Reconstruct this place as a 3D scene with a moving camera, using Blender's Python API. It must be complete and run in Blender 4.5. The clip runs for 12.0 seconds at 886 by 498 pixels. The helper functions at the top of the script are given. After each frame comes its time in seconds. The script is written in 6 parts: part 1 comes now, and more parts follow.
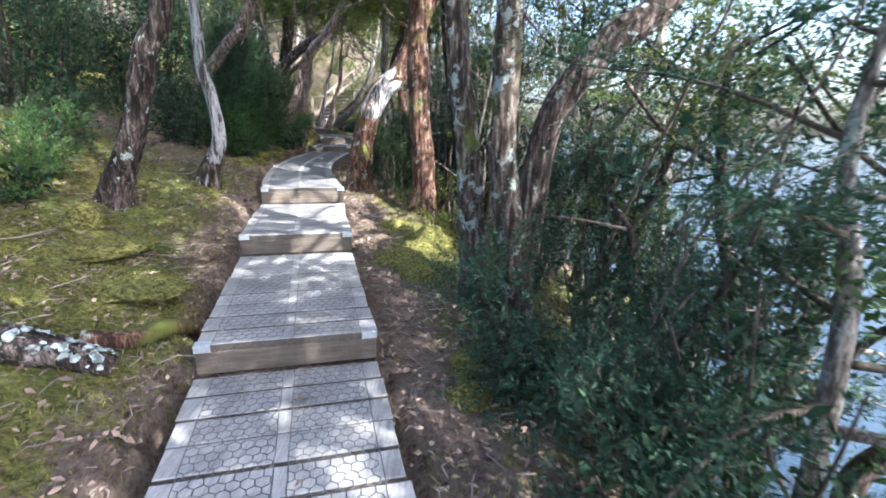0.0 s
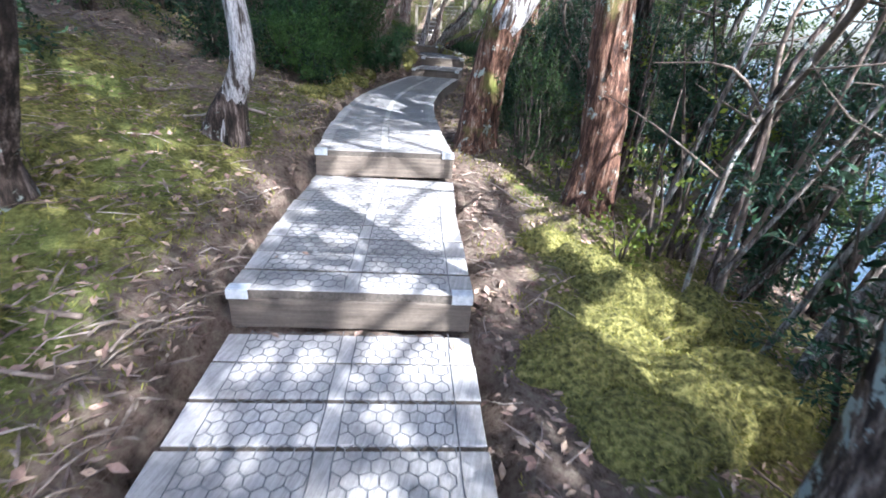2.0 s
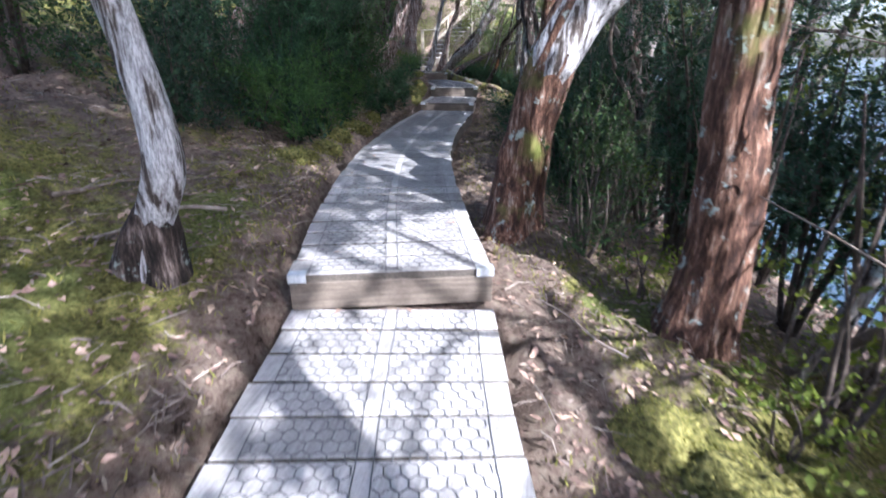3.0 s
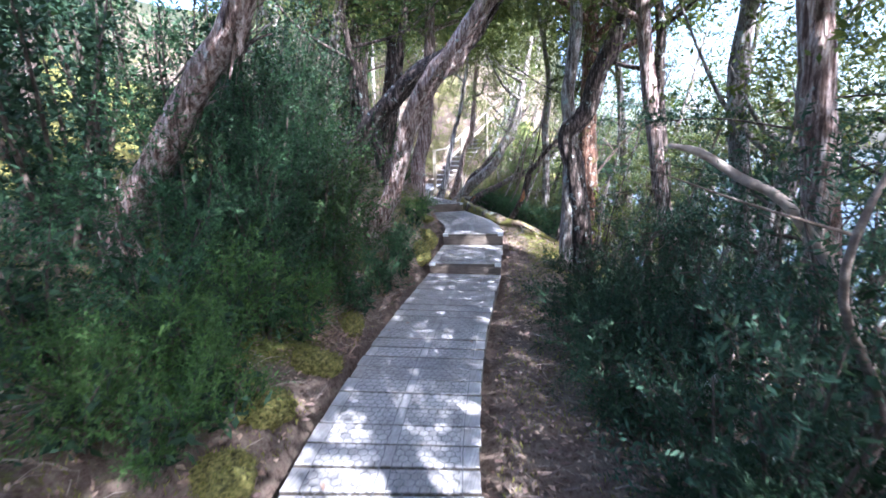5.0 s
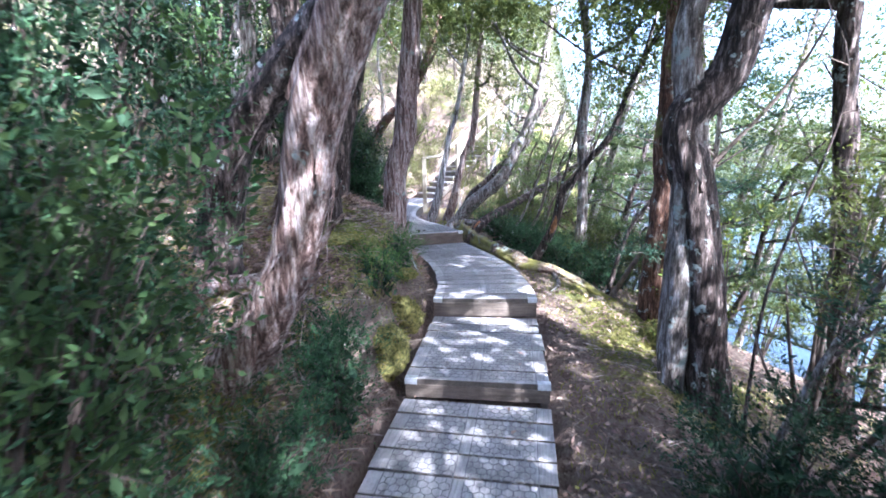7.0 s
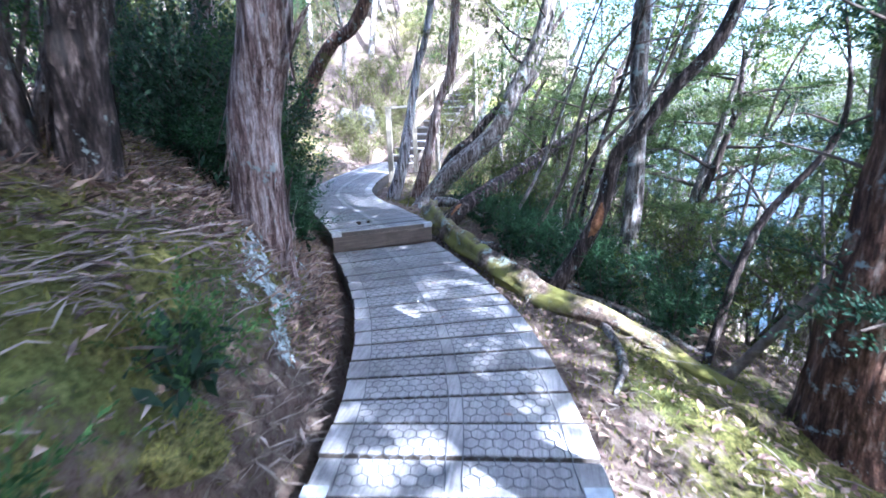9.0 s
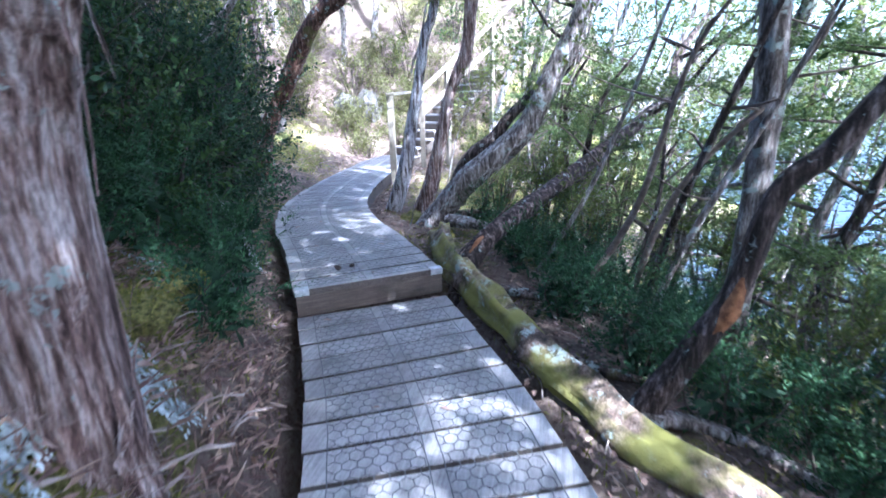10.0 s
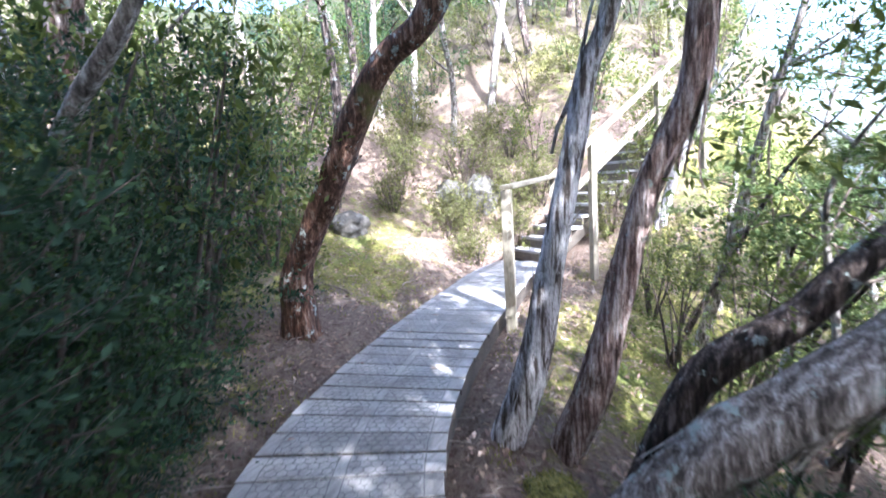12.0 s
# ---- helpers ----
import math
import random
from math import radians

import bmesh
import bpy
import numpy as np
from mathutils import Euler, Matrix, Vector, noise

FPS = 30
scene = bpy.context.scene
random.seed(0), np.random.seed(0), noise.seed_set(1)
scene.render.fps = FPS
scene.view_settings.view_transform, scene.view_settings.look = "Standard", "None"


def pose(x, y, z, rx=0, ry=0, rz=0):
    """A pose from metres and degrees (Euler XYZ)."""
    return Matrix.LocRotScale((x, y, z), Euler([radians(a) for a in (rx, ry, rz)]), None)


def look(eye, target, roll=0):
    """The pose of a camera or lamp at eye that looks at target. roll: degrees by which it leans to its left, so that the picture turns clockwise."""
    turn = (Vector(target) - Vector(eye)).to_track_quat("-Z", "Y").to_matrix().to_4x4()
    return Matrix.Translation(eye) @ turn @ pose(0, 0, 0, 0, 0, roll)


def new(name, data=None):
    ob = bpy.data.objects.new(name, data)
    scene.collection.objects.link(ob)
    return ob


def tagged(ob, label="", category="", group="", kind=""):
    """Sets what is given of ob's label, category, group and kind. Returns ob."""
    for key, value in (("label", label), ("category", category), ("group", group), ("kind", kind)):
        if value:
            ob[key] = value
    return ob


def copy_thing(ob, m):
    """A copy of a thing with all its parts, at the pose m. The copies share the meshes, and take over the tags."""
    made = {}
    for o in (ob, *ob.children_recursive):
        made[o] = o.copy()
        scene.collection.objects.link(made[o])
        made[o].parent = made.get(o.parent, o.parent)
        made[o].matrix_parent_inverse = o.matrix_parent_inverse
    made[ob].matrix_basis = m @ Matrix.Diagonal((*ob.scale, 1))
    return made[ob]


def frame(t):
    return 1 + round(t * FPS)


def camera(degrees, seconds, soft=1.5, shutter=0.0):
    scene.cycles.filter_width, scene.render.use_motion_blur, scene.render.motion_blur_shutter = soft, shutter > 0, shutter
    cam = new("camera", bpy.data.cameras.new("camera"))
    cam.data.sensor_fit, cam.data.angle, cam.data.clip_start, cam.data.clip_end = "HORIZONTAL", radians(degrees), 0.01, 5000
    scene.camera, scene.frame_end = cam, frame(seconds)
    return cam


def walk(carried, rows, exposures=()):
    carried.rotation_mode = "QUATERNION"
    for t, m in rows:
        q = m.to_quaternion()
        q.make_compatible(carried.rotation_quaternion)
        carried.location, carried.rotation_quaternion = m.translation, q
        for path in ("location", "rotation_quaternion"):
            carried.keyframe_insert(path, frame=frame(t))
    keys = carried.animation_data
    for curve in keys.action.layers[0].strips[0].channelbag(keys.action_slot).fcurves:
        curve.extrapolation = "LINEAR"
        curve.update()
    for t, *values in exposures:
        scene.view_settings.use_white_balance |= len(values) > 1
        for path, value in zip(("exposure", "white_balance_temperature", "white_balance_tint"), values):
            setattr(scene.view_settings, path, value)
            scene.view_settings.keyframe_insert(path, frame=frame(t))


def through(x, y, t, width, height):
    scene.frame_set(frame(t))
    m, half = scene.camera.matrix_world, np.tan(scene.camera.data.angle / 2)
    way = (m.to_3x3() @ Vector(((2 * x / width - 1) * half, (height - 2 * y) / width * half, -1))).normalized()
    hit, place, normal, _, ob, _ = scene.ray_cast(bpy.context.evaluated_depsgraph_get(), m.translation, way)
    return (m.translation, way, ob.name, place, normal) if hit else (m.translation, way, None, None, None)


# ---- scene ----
cam = camera(87.0, 12.0, soft=1.7, shutter=0.2)
PATH = [
    (0, (1.162, -1.328, 1.398), (1.209, 0.602, 0.877), 1.8),
    (0.5, (1.014, -0.602, 1.323), (0.853, 1.311, 0.764), 2.8),
    (1, (0.873, 0.07, 1.321), (0.572, 1.946, 0.695), 2.2),
    (1.5, (0.722, 0.732, 1.308), (0.376, 2.563, 0.582), 2.7),
    (2, (0.539, 1.337, 1.334), (0.235, 3.133, 0.509), 3.8),
    (2.5, (0.411, 1.946, 1.315), (0.118, 3.732, 0.463), 2.0),
    (3, (0.182, 2.606, 1.533), (-0.193, 4.414, 0.764), 0.2),
    (3.5, (-0.034, 3.265, 1.639), (-0.504, 5.13, 1.091), -1.1),
    (5.5, (-0.587, 6.127, 2.247), (-1.046, 8.038, 1.879), -1.2),
    (6, (-0.839, 6.957, 2.225), (-1.292, 8.876, 1.885), -0.8),
    (6.5, (-1.061, 7.82, 2.181), (-1.487, 9.744, 1.843), -0.9),
    (8.3, (-1.363, 10.658, 2.047), (-1.814, 12.549, 1.578), -0.5),
    (8.5, (-1.439, 11.019, 2.016), (-1.842, 12.915, 1.525), -0.8),
    (9, (-1.5, 11.759, 2.03), (-1.891, 13.651, 1.513), -1.6),
    (9.5, (-1.675, 12.578, 2.098), (-2.067, 14.459, 1.541), -1.2),
    (10, (-1.833, 13.251, 2.159), (-2.263, 15.115, 1.573), -1.8),
    (10.5, (-1.979, 13.949, 2.344), (-2.536, 15.788, 1.792), -2.6),
    (11, (-2.297, 14.66, 2.359), (-2.991, 16.451, 1.802), -1.8),
    (11.5, (-2.546, 15.547, 2.314), (-3.353, 17.314, 1.842), -1.4),
    (12, (-2.849, 16.412, 2.396), (-3.757, 18.175, 2.137), -3.6),
]
walk(cam, [(t, look(eye, target, roll)) for t, eye, target, roll in PATH],
     exposures=[(0.0, 2.45, 5620, 11), (0.5, 2.8, 5520, 12), (2.0, 2.55, 5370, 13), (3.5, 2.25, 5280, 19), (5.5, 3.3, 5200, 20), (6.5, 3.38, 5150, 20), (8.5, 3.3, 4800, 18), (9.5, 3.4, 4690, 17), (10.5, 3.2, 4740, 17), (11.3, 3.45, 4990, 16), (12.0, 3.22, 5240, 16)])

# ---- world and sun ----
SUN_TO = Vector((0.6, -0.46, 0.66)).normalized()
world = bpy.data.worlds.new("sky")
scene.world = world
world.use_nodes = True
_wn = world.node_tree.nodes
_sky = _wn.new("ShaderNodeTexSky")
_sky.sky_type = "NISHITA"
_sky.sun_disc = False
_sky.sun_elevation = math.asin(SUN_TO.z)
_sky.sun_rotation = math.atan2(SUN_TO.x, SUN_TO.y)
_sky.air_density, _sky.dust_density, _sky.ozone_density = 1.0, 4.5, 1.0
world.node_tree.links.new(_sky.outputs[0], _wn["Background"].inputs[0])
_wn["Background"].inputs[1].default_value = 0.15
sun = new("sun", bpy.data.lights.new("sun", "SUN"))
sun.data.energy, sun.data.angle, sun.data.color = 4.3, radians(0.6), (1.0, 0.93, 0.8)
sun.matrix_world = look(SUN_TO * 30, (0, 0, 0))


# ---- materials ----
def links_of(m):
    m.use_nodes = True
    nt = m.node_tree
    nt.nodes.clear()
    return nt, nt.nodes, nt.links


def node(nt, kind, **values):
    n = nt.nodes.new(kind)
    for key, value in values.items():
        n.inputs[key].default_value = value
    return n


def ramp(nt, fac, stops):
    r = nt.nodes.new("ShaderNodeValToRGB")
    el = r.color_ramp.elements
    while len(el) < len(stops):
        el.new(0.5)
    for e, (p, c) in zip(el, stops):
        e.position, e.color = p, (*c, 1)
    nt.links.new(fac, r.inputs[0])
    return r.outputs[0]


def mix(nt, fac, a, b, blend="MIX"):
    n = nt.nodes.new("ShaderNodeMix")
    n.data_type, n.blend_type = "RGBA", blend
    for sock, v in ((n.inputs[0], fac), (n.inputs[6], a), (n.inputs[7], b)):
        if isinstance(v, (int, float)):
            sock.default_value = v
        elif isinstance(v, tuple):
            sock.default_value = (*v, 1)
        else:
            nt.links.new(v, sock)
    return n.outputs[2]


def coords(nt, stretch=(1, 1, 1)):
    tc = nt.nodes.new("ShaderNodeNewGeometry")
    mp = nt.nodes.new("ShaderNodeMapping")
    mp.inputs["Scale"].default_value = stretch
    nt.links.new(tc.outputs["Position"], mp.inputs[0])
    return mp.outputs[0]


def noise_tex(nt, vec, scale, detail=5.0, rough=0.6):
    n = node(nt, "ShaderNodeTexNoise", Scale=scale, Detail=detail, Roughness=rough)
    nt.links.new(vec, n.inputs["Vector"])
    return n.outputs["Fac"]


def vary(nt, colour, random_out, amount, hue=0.0):
    """Brightness and hue shifted by a random number of 0 to 1."""
    h = node(nt, "ShaderNodeHueSaturation")
    mr = node(nt, "ShaderNodeMapRange", **{"To Min": 1 - amount, "To Max": 1 + amount})
    nt.links.new(random_out, mr.inputs[0])
    nt.links.new(mr.outputs[0], h.inputs["Value"])
    if hue:
        mh = node(nt, "ShaderNodeMapRange", **{"To Min": 0.5 - hue, "To Max": 0.5 + hue})
        nt.links.new(random_out, mh.inputs[0])
        nt.links.new(mh.outputs[0], h.inputs["Hue"])
    nt.links.new(colour, h.inputs["Color"])
    return h.outputs[0]


def finish(nt, colour, rough=0.8, bump=None, bump_strength=0.4, bump_distance=0.01, metal=0.0, spec=0.3):
    p = node(nt, "ShaderNodeBsdfPrincipled", Roughness=rough, Metallic=metal)
    p.inputs["Specular IOR Level"].default_value = spec
    nt.links.new(colour, p.inputs["Base Color"])
    if bump is not None:
        b = node(nt, "ShaderNodeBump", Strength=bump_strength, Distance=bump_distance)
        nt.links.new(bump, b.inputs["Height"])
        nt.links.new(b.outputs[0], p.inputs["Normal"])
    out = nt.nodes.new("ShaderNodeOutputMaterial")
    nt.links.new(p.outputs[0], out.inputs[0])
    return p


def bark_material(name, stops, lichen=0.0, moss=0.0, stretch=(9, 9, 1.6), bump=0.8, moss_colour=(0.12, 0.13, 0.03)):
    m = bpy.data.materials.new(name)
    nt, nodes, links = links_of(m)
    strips = noise_tex(nt, coords(nt, stretch), 3.2, 7, 0.65)
    fine = noise_tex(nt, coords(nt, (30, 30, 6)), 4.0, 6, 0.7)
    col = ramp(nt, strips, [(0.5 + (p - 0.53) * 0.5, k) for p, k in stops])
    col = mix(nt, 0.75, col, ramp(nt, fine, [(0.4, (0.22, 0.21, 0.2)), (0.58, (1, 1, 1))]), "MULTIPLY")
    big = noise_tex(nt, coords(nt), 2.3, 4, 0.6)
    if lichen:
        col = mix(nt, ramp(nt, noise_tex(nt, coords(nt), 9.0, 8, 0.7), [(0.62 - lichen * 0.2, (0, 0, 0)), (0.66 - lichen * 0.18, (1, 1, 1))]),
                  col, (0.30, 0.35, 0.33))
    if moss:
        col = mix(nt, ramp(nt, big, [(0.6 - moss * 0.25, (0, 0, 0)), (0.72 - moss * 0.2, (1, 1, 1))]), col, moss_colour)
    oi = nodes.new("ShaderNodeObjectInfo")
    col = vary(nt, col, oi.outputs["Random"], 0.12)
    finish(nt, col, 0.88, strips, bump, 0.02)
    return m


def leaf_material(name, colour, tip, through=0.35, rough=0.62, amount=0.35, hue=0.025, sprays=False):
    m = bpy.data.materials.new(name)
    nt, nodes, links = links_of(m)
    g = nodes.new("ShaderNodeNewGeometry")
    half = tuple((a + b) / 2 for a, b in zip(colour, tip))
    if sprays:
        col = ramp(nt, noise_tex(nt, coords(nt), 13, 2), [(0.36, colour), (0.52, half), (0.66, tip)])
        col = vary(nt, col, g.outputs["Random Per Island"], 0.15)
    else:
        col = ramp(nt, g.outputs["Random Per Island"], [(0.0, colour), (0.75, half), (1.0, tip)])
    patch = noise_tex(nt, coords(nt), 3.0, 3)
    col = vary(nt, col, patch, amount, hue)
    p = node(nt, "ShaderNodeBsdfPrincipled", Roughness=rough)
    p.inputs["Specular IOR Level"].default_value = 0.15
    links.new(col, p.inputs["Base Color"])
    t = nodes.new("ShaderNodeBsdfTranslucent")
    links.new(mix(nt, 1.0, col, (1.0, 1.0, 0.5), "MULTIPLY"), t.inputs[0])
    ms = nodes.new("ShaderNodeMixShader")
    ms.inputs[0].default_value = through
    links.new(p.outputs[0], ms.inputs[1])
    links.new(t.outputs[0], ms.inputs[2])
    out = nodes.new("ShaderNodeOutputMaterial")
    links.new(ms.outputs[0], out.inputs[0])
    return m


def timber_material(name, stops, grain=(60, 3, 60), amount=0.18):
    m = bpy.data.materials.new(name)
    nt, nodes, links = links_of(m)
    tc = nodes.new("ShaderNodeTexCoord")
    oi = nodes.new("ShaderNodeObjectInfo")
    add = nodes.new("ShaderNodeVectorMath")
    links.new(tc.outputs["Object"], add.inputs[0])
    links.new(oi.outputs["Random"], add.inputs[1])
    mp = nodes.new("ShaderNodeMapping")
    mp.inputs["Scale"].default_value = grain
    links.new(add.outputs[0], mp.inputs[0])
    g = noise_tex(nt, mp.outputs[0], 1.2, 8, 0.7)
    col = ramp(nt, g, stops)
    blot = noise_tex(nt, coords(nt), 4.5, 6, 0.65)
    col = mix(nt, 0.7, col, ramp(nt, blot, [(0.3, (0.42, 0.40, 0.40)), (0.52, (0.9, 0.9, 0.9)), (0.75, (1.1, 1.1, 1.08))]), "MULTIPLY")
    speck = noise_tex(nt, coords(nt), 70, 4, 0.7)
    col = mix(nt, 0.3, col, ramp(nt, speck, [(0.35, (0.45, 0.43, 0.42)), (0.55, (1, 1, 1))]), "MULTIPLY")
    col = vary(nt, col, oi.outputs["Random"], amount)
    finish(nt, col, 0.68, g, 0.35, 0.004, 0.0, 0.4)
    return m


def plain_material(name, stops, scale=12, rough=0.8, bump=0.3, distance=0.01, metal=0.0, island=0.0):
    m = bpy.data.materials.new(name)
    nt, nodes, links = links_of(m)
    n = noise_tex(nt, coords(nt), scale, 7, 0.65)
    col = ramp(nt, n, stops)
    if island:
        col = vary(nt, col, nodes.new("ShaderNodeNewGeometry").outputs["Random Per Island"], island, 0.02)
    finish(nt, col, rough, n, bump, distance, metal)
    return m


def ground_material():
    m = bpy.data.materials.new("forest_floor")
    nt, nodes, links = links_of(m)
    pos = coords(nt)
    litter = ramp(nt, noise_tex(nt, pos, 22, 10, 0.8), [(0.36, (0.04, 0.028, 0.022)), (0.48, (0.15, 0.11, 0.09)), (0.57, (0.18, 0.145, 0.115)), (0.68, (0.26, 0.22, 0.18))])
    moss = ramp(nt, noise_tex(nt, pos, 34, 8, 0.75), [(0.37, (0.045, 0.048, 0.014)), (0.5, (0.15, 0.145, 0.042)), (0.64, (0.29, 0.27, 0.09))])
    green = ramp(nt, noise_tex(nt, pos, 40, 8, 0.75), [(0.37, (0.045, 0.062, 0.014)), (0.52, (0.12, 0.138, 0.04)), (0.66, (0.215, 0.225, 0.08))])
    moss = mix(nt, ramp(nt, noise_tex(nt, pos, 1.1, 3), [(0.5, (0, 0, 0)), (0.6, (1, 1, 1))]), moss, green)
    at = nodes.new("ShaderNodeAttribute")
    at.attribute_name = "mossy"
    wob = noise_tex(nt, pos, 5.0, 9, 0.8)
    ad = nodes.new("ShaderNodeMath")
    ad.operation = "ADD"
    links.new(at.outputs["Fac"], ad.inputs[0])
    links.new(wob, ad.inputs[1])
    col = mix(nt, ramp(nt, ad.outputs[0], [(0.88, (0, 0, 0)), (1.0, (1, 1, 1))]), litter, moss)
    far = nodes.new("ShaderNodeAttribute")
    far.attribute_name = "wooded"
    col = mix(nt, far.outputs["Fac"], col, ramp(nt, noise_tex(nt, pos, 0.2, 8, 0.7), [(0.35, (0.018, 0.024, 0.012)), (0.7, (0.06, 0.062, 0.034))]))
    # pale colour of the added far bank, for a bright background over the lake
    shore = nodes.new("ShaderNodeAttribute")
    shore.attribute_name = "added_shore"
    col = mix(nt, shore.outputs["Fac"], col, ramp(nt, noise_tex(nt, pos, 0.5, 8, 0.7), [(0.38, (0.07, 0.085, 0.04)), (0.5, (0.26, 0.24, 0.17)), (0.65, (0.42, 0.37, 0.30))]))
    fine = noise_tex(nt, pos, 55, 8, 0.75)
    finish(nt, col, 0.92, fine, 0.9, 0.03, 0.0, 0.15)
    return m


def water_material():
    m = bpy.data.materials.new("lake_water")
    nt, nodes, links = links_of(m)
    n = noise_tex(nt, coords(nt, (1, 1.8, 1)), 4.0, 5, 0.65)
    col = ramp(nt, n, [(0.3, (0.012, 0.026, 0.045)), (0.7, (0.02, 0.042, 0.065))])
    finish(nt, col, 0.07, n, 0.8, 0.05, 0.0, 0.8)
    return m


M_GROUND = ground_material()
M_WATER = water_material()
M_PLANK = timber_material("weathered_plank", [(0.3, (0.24, 0.235, 0.235)), (0.5, (0.36, 0.35, 0.345)), (0.7, (0.48, 0.465, 0.455))])
M_RISER = timber_material("riser_board", [(0.3, (0.07, 0.056, 0.045)), (0.55, (0.13, 0.106, 0.085)), (0.75, (0.20, 0.165, 0.132))], (4, 4, 50))
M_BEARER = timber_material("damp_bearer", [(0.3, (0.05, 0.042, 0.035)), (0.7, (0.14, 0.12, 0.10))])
M_RAIL = timber_material("rail_timber", [(0.3, (0.15, 0.13, 0.095)), (0.55, (0.27, 0.245, 0.19)), (0.75, (0.40, 0.375, 0.31))], (30, 30, 4))
M_WIRE = plain_material("dull_wire", [(0.35, (0.075, 0.077, 0.085)), (0.65, (0.17, 0.172, 0.18))], 40, 0.6, 0.1, 0.002, 0.3)
M_PLATE = plain_material("galvanised_plate", [(0.35, (0.45, 0.48, 0.52)), (0.65, (0.72, 0.75, 0.78))], 30, 0.45, 0.1, 0.002, 0.5)
M_NAIL = plain_material("rusty_nail", [(0.3, (0.03, 0.025, 0.02)), (0.7, (0.08, 0.06, 0.05))], 60, 0.6, 0.1, 0.002, 0.7)
M_BARK_DARK = bark_material("dark_bark", [(0.3, (0.014, 0.011, 0.01)), (0.5, (0.045, 0.033, 0.028)), (0.62, (0.1, 0.074, 0.063)), (0.8, (0.24, 0.2, 0.185))], 0.14, 0.0)
M_BARK_PALE = bark_material("pale_bark", [(0.36, (0.07, 0.055, 0.048)), (0.43, (0.2, 0.18, 0.17)), (0.5, (0.4, 0.395, 0.41)), (0.75, (0.6, 0.6, 0.62))], 0.0, 0.0, (8, 8, 0.7))
M_BARK_RED = bark_material("red_bark", [(0.3, (0.04, 0.02, 0.015)), (0.5, (0.105, 0.052, 0.034)), (0.65, (0.2, 0.108, 0.072)), (0.8, (0.33, 0.25, 0.2))], 0.16, 0.08)
M_BARK_GREY = bark_material("grey_bark", [(0.3, (0.07, 0.058, 0.05)), (0.5, (0.21, 0.18, 0.16)), (0.65, (0.36, 0.33, 0.31)), (0.8, (0.52, 0.50, 0.49))], 0.25)
M_BARK_SHAGGY = bark_material("shaggy_bark", [(0.3, (0.08, 0.045, 0.038)), (0.48, (0.25, 0.17, 0.145)), (0.62, (0.44, 0.35, 0.32)), (0.8, (0.6, 0.53, 0.51))], 0.05, 0.0, (12, 12, 1.2), 1.0)
M_BARK_LICHEN = bark_material("lichened_bark", [(0.3, (0.022, 0.017, 0.014)), (0.5, (0.075, 0.055, 0.044)), (0.65, (0.17, 0.13, 0.105)), (0.8, (0.3, 0.26, 0.22))], 0.4, 0.04)
M_LOG_MOSS = bark_material("mossy_log", [(0.3, (0.05, 0.04, 0.03)), (0.55, (0.17, 0.12, 0.09)), (0.8, (0.34, 0.27, 0.22))], 0.3, 0.85, (4, 4, 4), 0.8, (0.21, 0.2, 0.05))
M_WOUND = plain_material("torn_wood", [(0.35, (0.12, 0.05, 0.022)), (0.65, (0.42, 0.2, 0.09))], 25, 0.8, 0.6, 0.01)
M_STEM = plain_material("shrub_stem", [(0.3, (0.025, 0.02, 0.016)), (0.55, (0.075, 0.058, 0.048)), (0.75, (0.16, 0.13, 0.115))], 18, 0.85, 0.4, 0.005)
M_TWIG = plain_material("twig_bark", [(0.3, (0.06, 0.045, 0.035)), (0.55, (0.16, 0.125, 0.105)), (0.75, (0.30, 0.26, 0.23))], 18, 0.85, 0.4, 0.005, 0.0, 0.3)
M_STICK = plain_material("bleached_stick", [(0.3, (0.15, 0.115, 0.095)), (0.7, (0.36, 0.31, 0.28))], 18, 0.85, 0.4, 0.005, 0.0, 0.3)
M_LEAF_DARK = leaf_material("dark_needle_leaf", (0.012, 0.03, 0.018), (0.045, 0.085, 0.046), 0.18, sprays=True)
M_LEAF_MID = leaf_material("mid_green_leaf", (0.028, 0.058, 0.022), (0.085, 0.14, 0.05), 0.3)
M_LEAF_FERN = leaf_material("feathery_leaf", (0.014, 0.04, 0.02), (0.08, 0.16, 0.075), 0.2, sprays=True)
M_LEAF_LOW = leaf_material("low_heath_leaf", (0.03, 0.07, 0.022), (0.12, 0.21, 0.065), 0.25, sprays=True)
M_LEAF_PALE = leaf_material("pale_feathery_leaf", (0.05, 0.085, 0.035), (0.17, 0.22, 0.1), 0.4, sprays=True)
M_LEAF_BLUE = leaf_material("bluish_leaf", (0.02, 0.05, 0.034), (0.07, 0.13, 0.085), 0.25)
M_LEAF_SUN = leaf_material("yellow_green_leaf", (0.10, 0.14, 0.03), (0.24, 0.28, 0.06), 0.5)
M_LEAF_OLIVE = leaf_material("olive_leaf", (0.07, 0.08, 0.03), (0.19, 0.19, 0.075), 0.35)
M_LEAF_HIGH = leaf_material("canopy_leaf", (0.06, 0.085, 0.03), (0.17, 0.19, 0.065), 0.45)
M_LITTER = plain_material("leaf_litter", [(0.3, (0.13, 0.085, 0.065)), (0.55, (0.29, 0.20, 0.16)), (0.75, (0.46, 0.38, 0.33))], 20, 0.85, 0.3, 0.004, 0.0, 0.5)
M_MOSS = plain_material("cushion_moss", [(0.37, (0.05, 0.055, 0.015)), (0.5, (0.17, 0.17, 0.045)), (0.64, (0.33, 0.32, 0.10))], 38, 0.95, 1.0, 0.03, 0.0, 0.25)
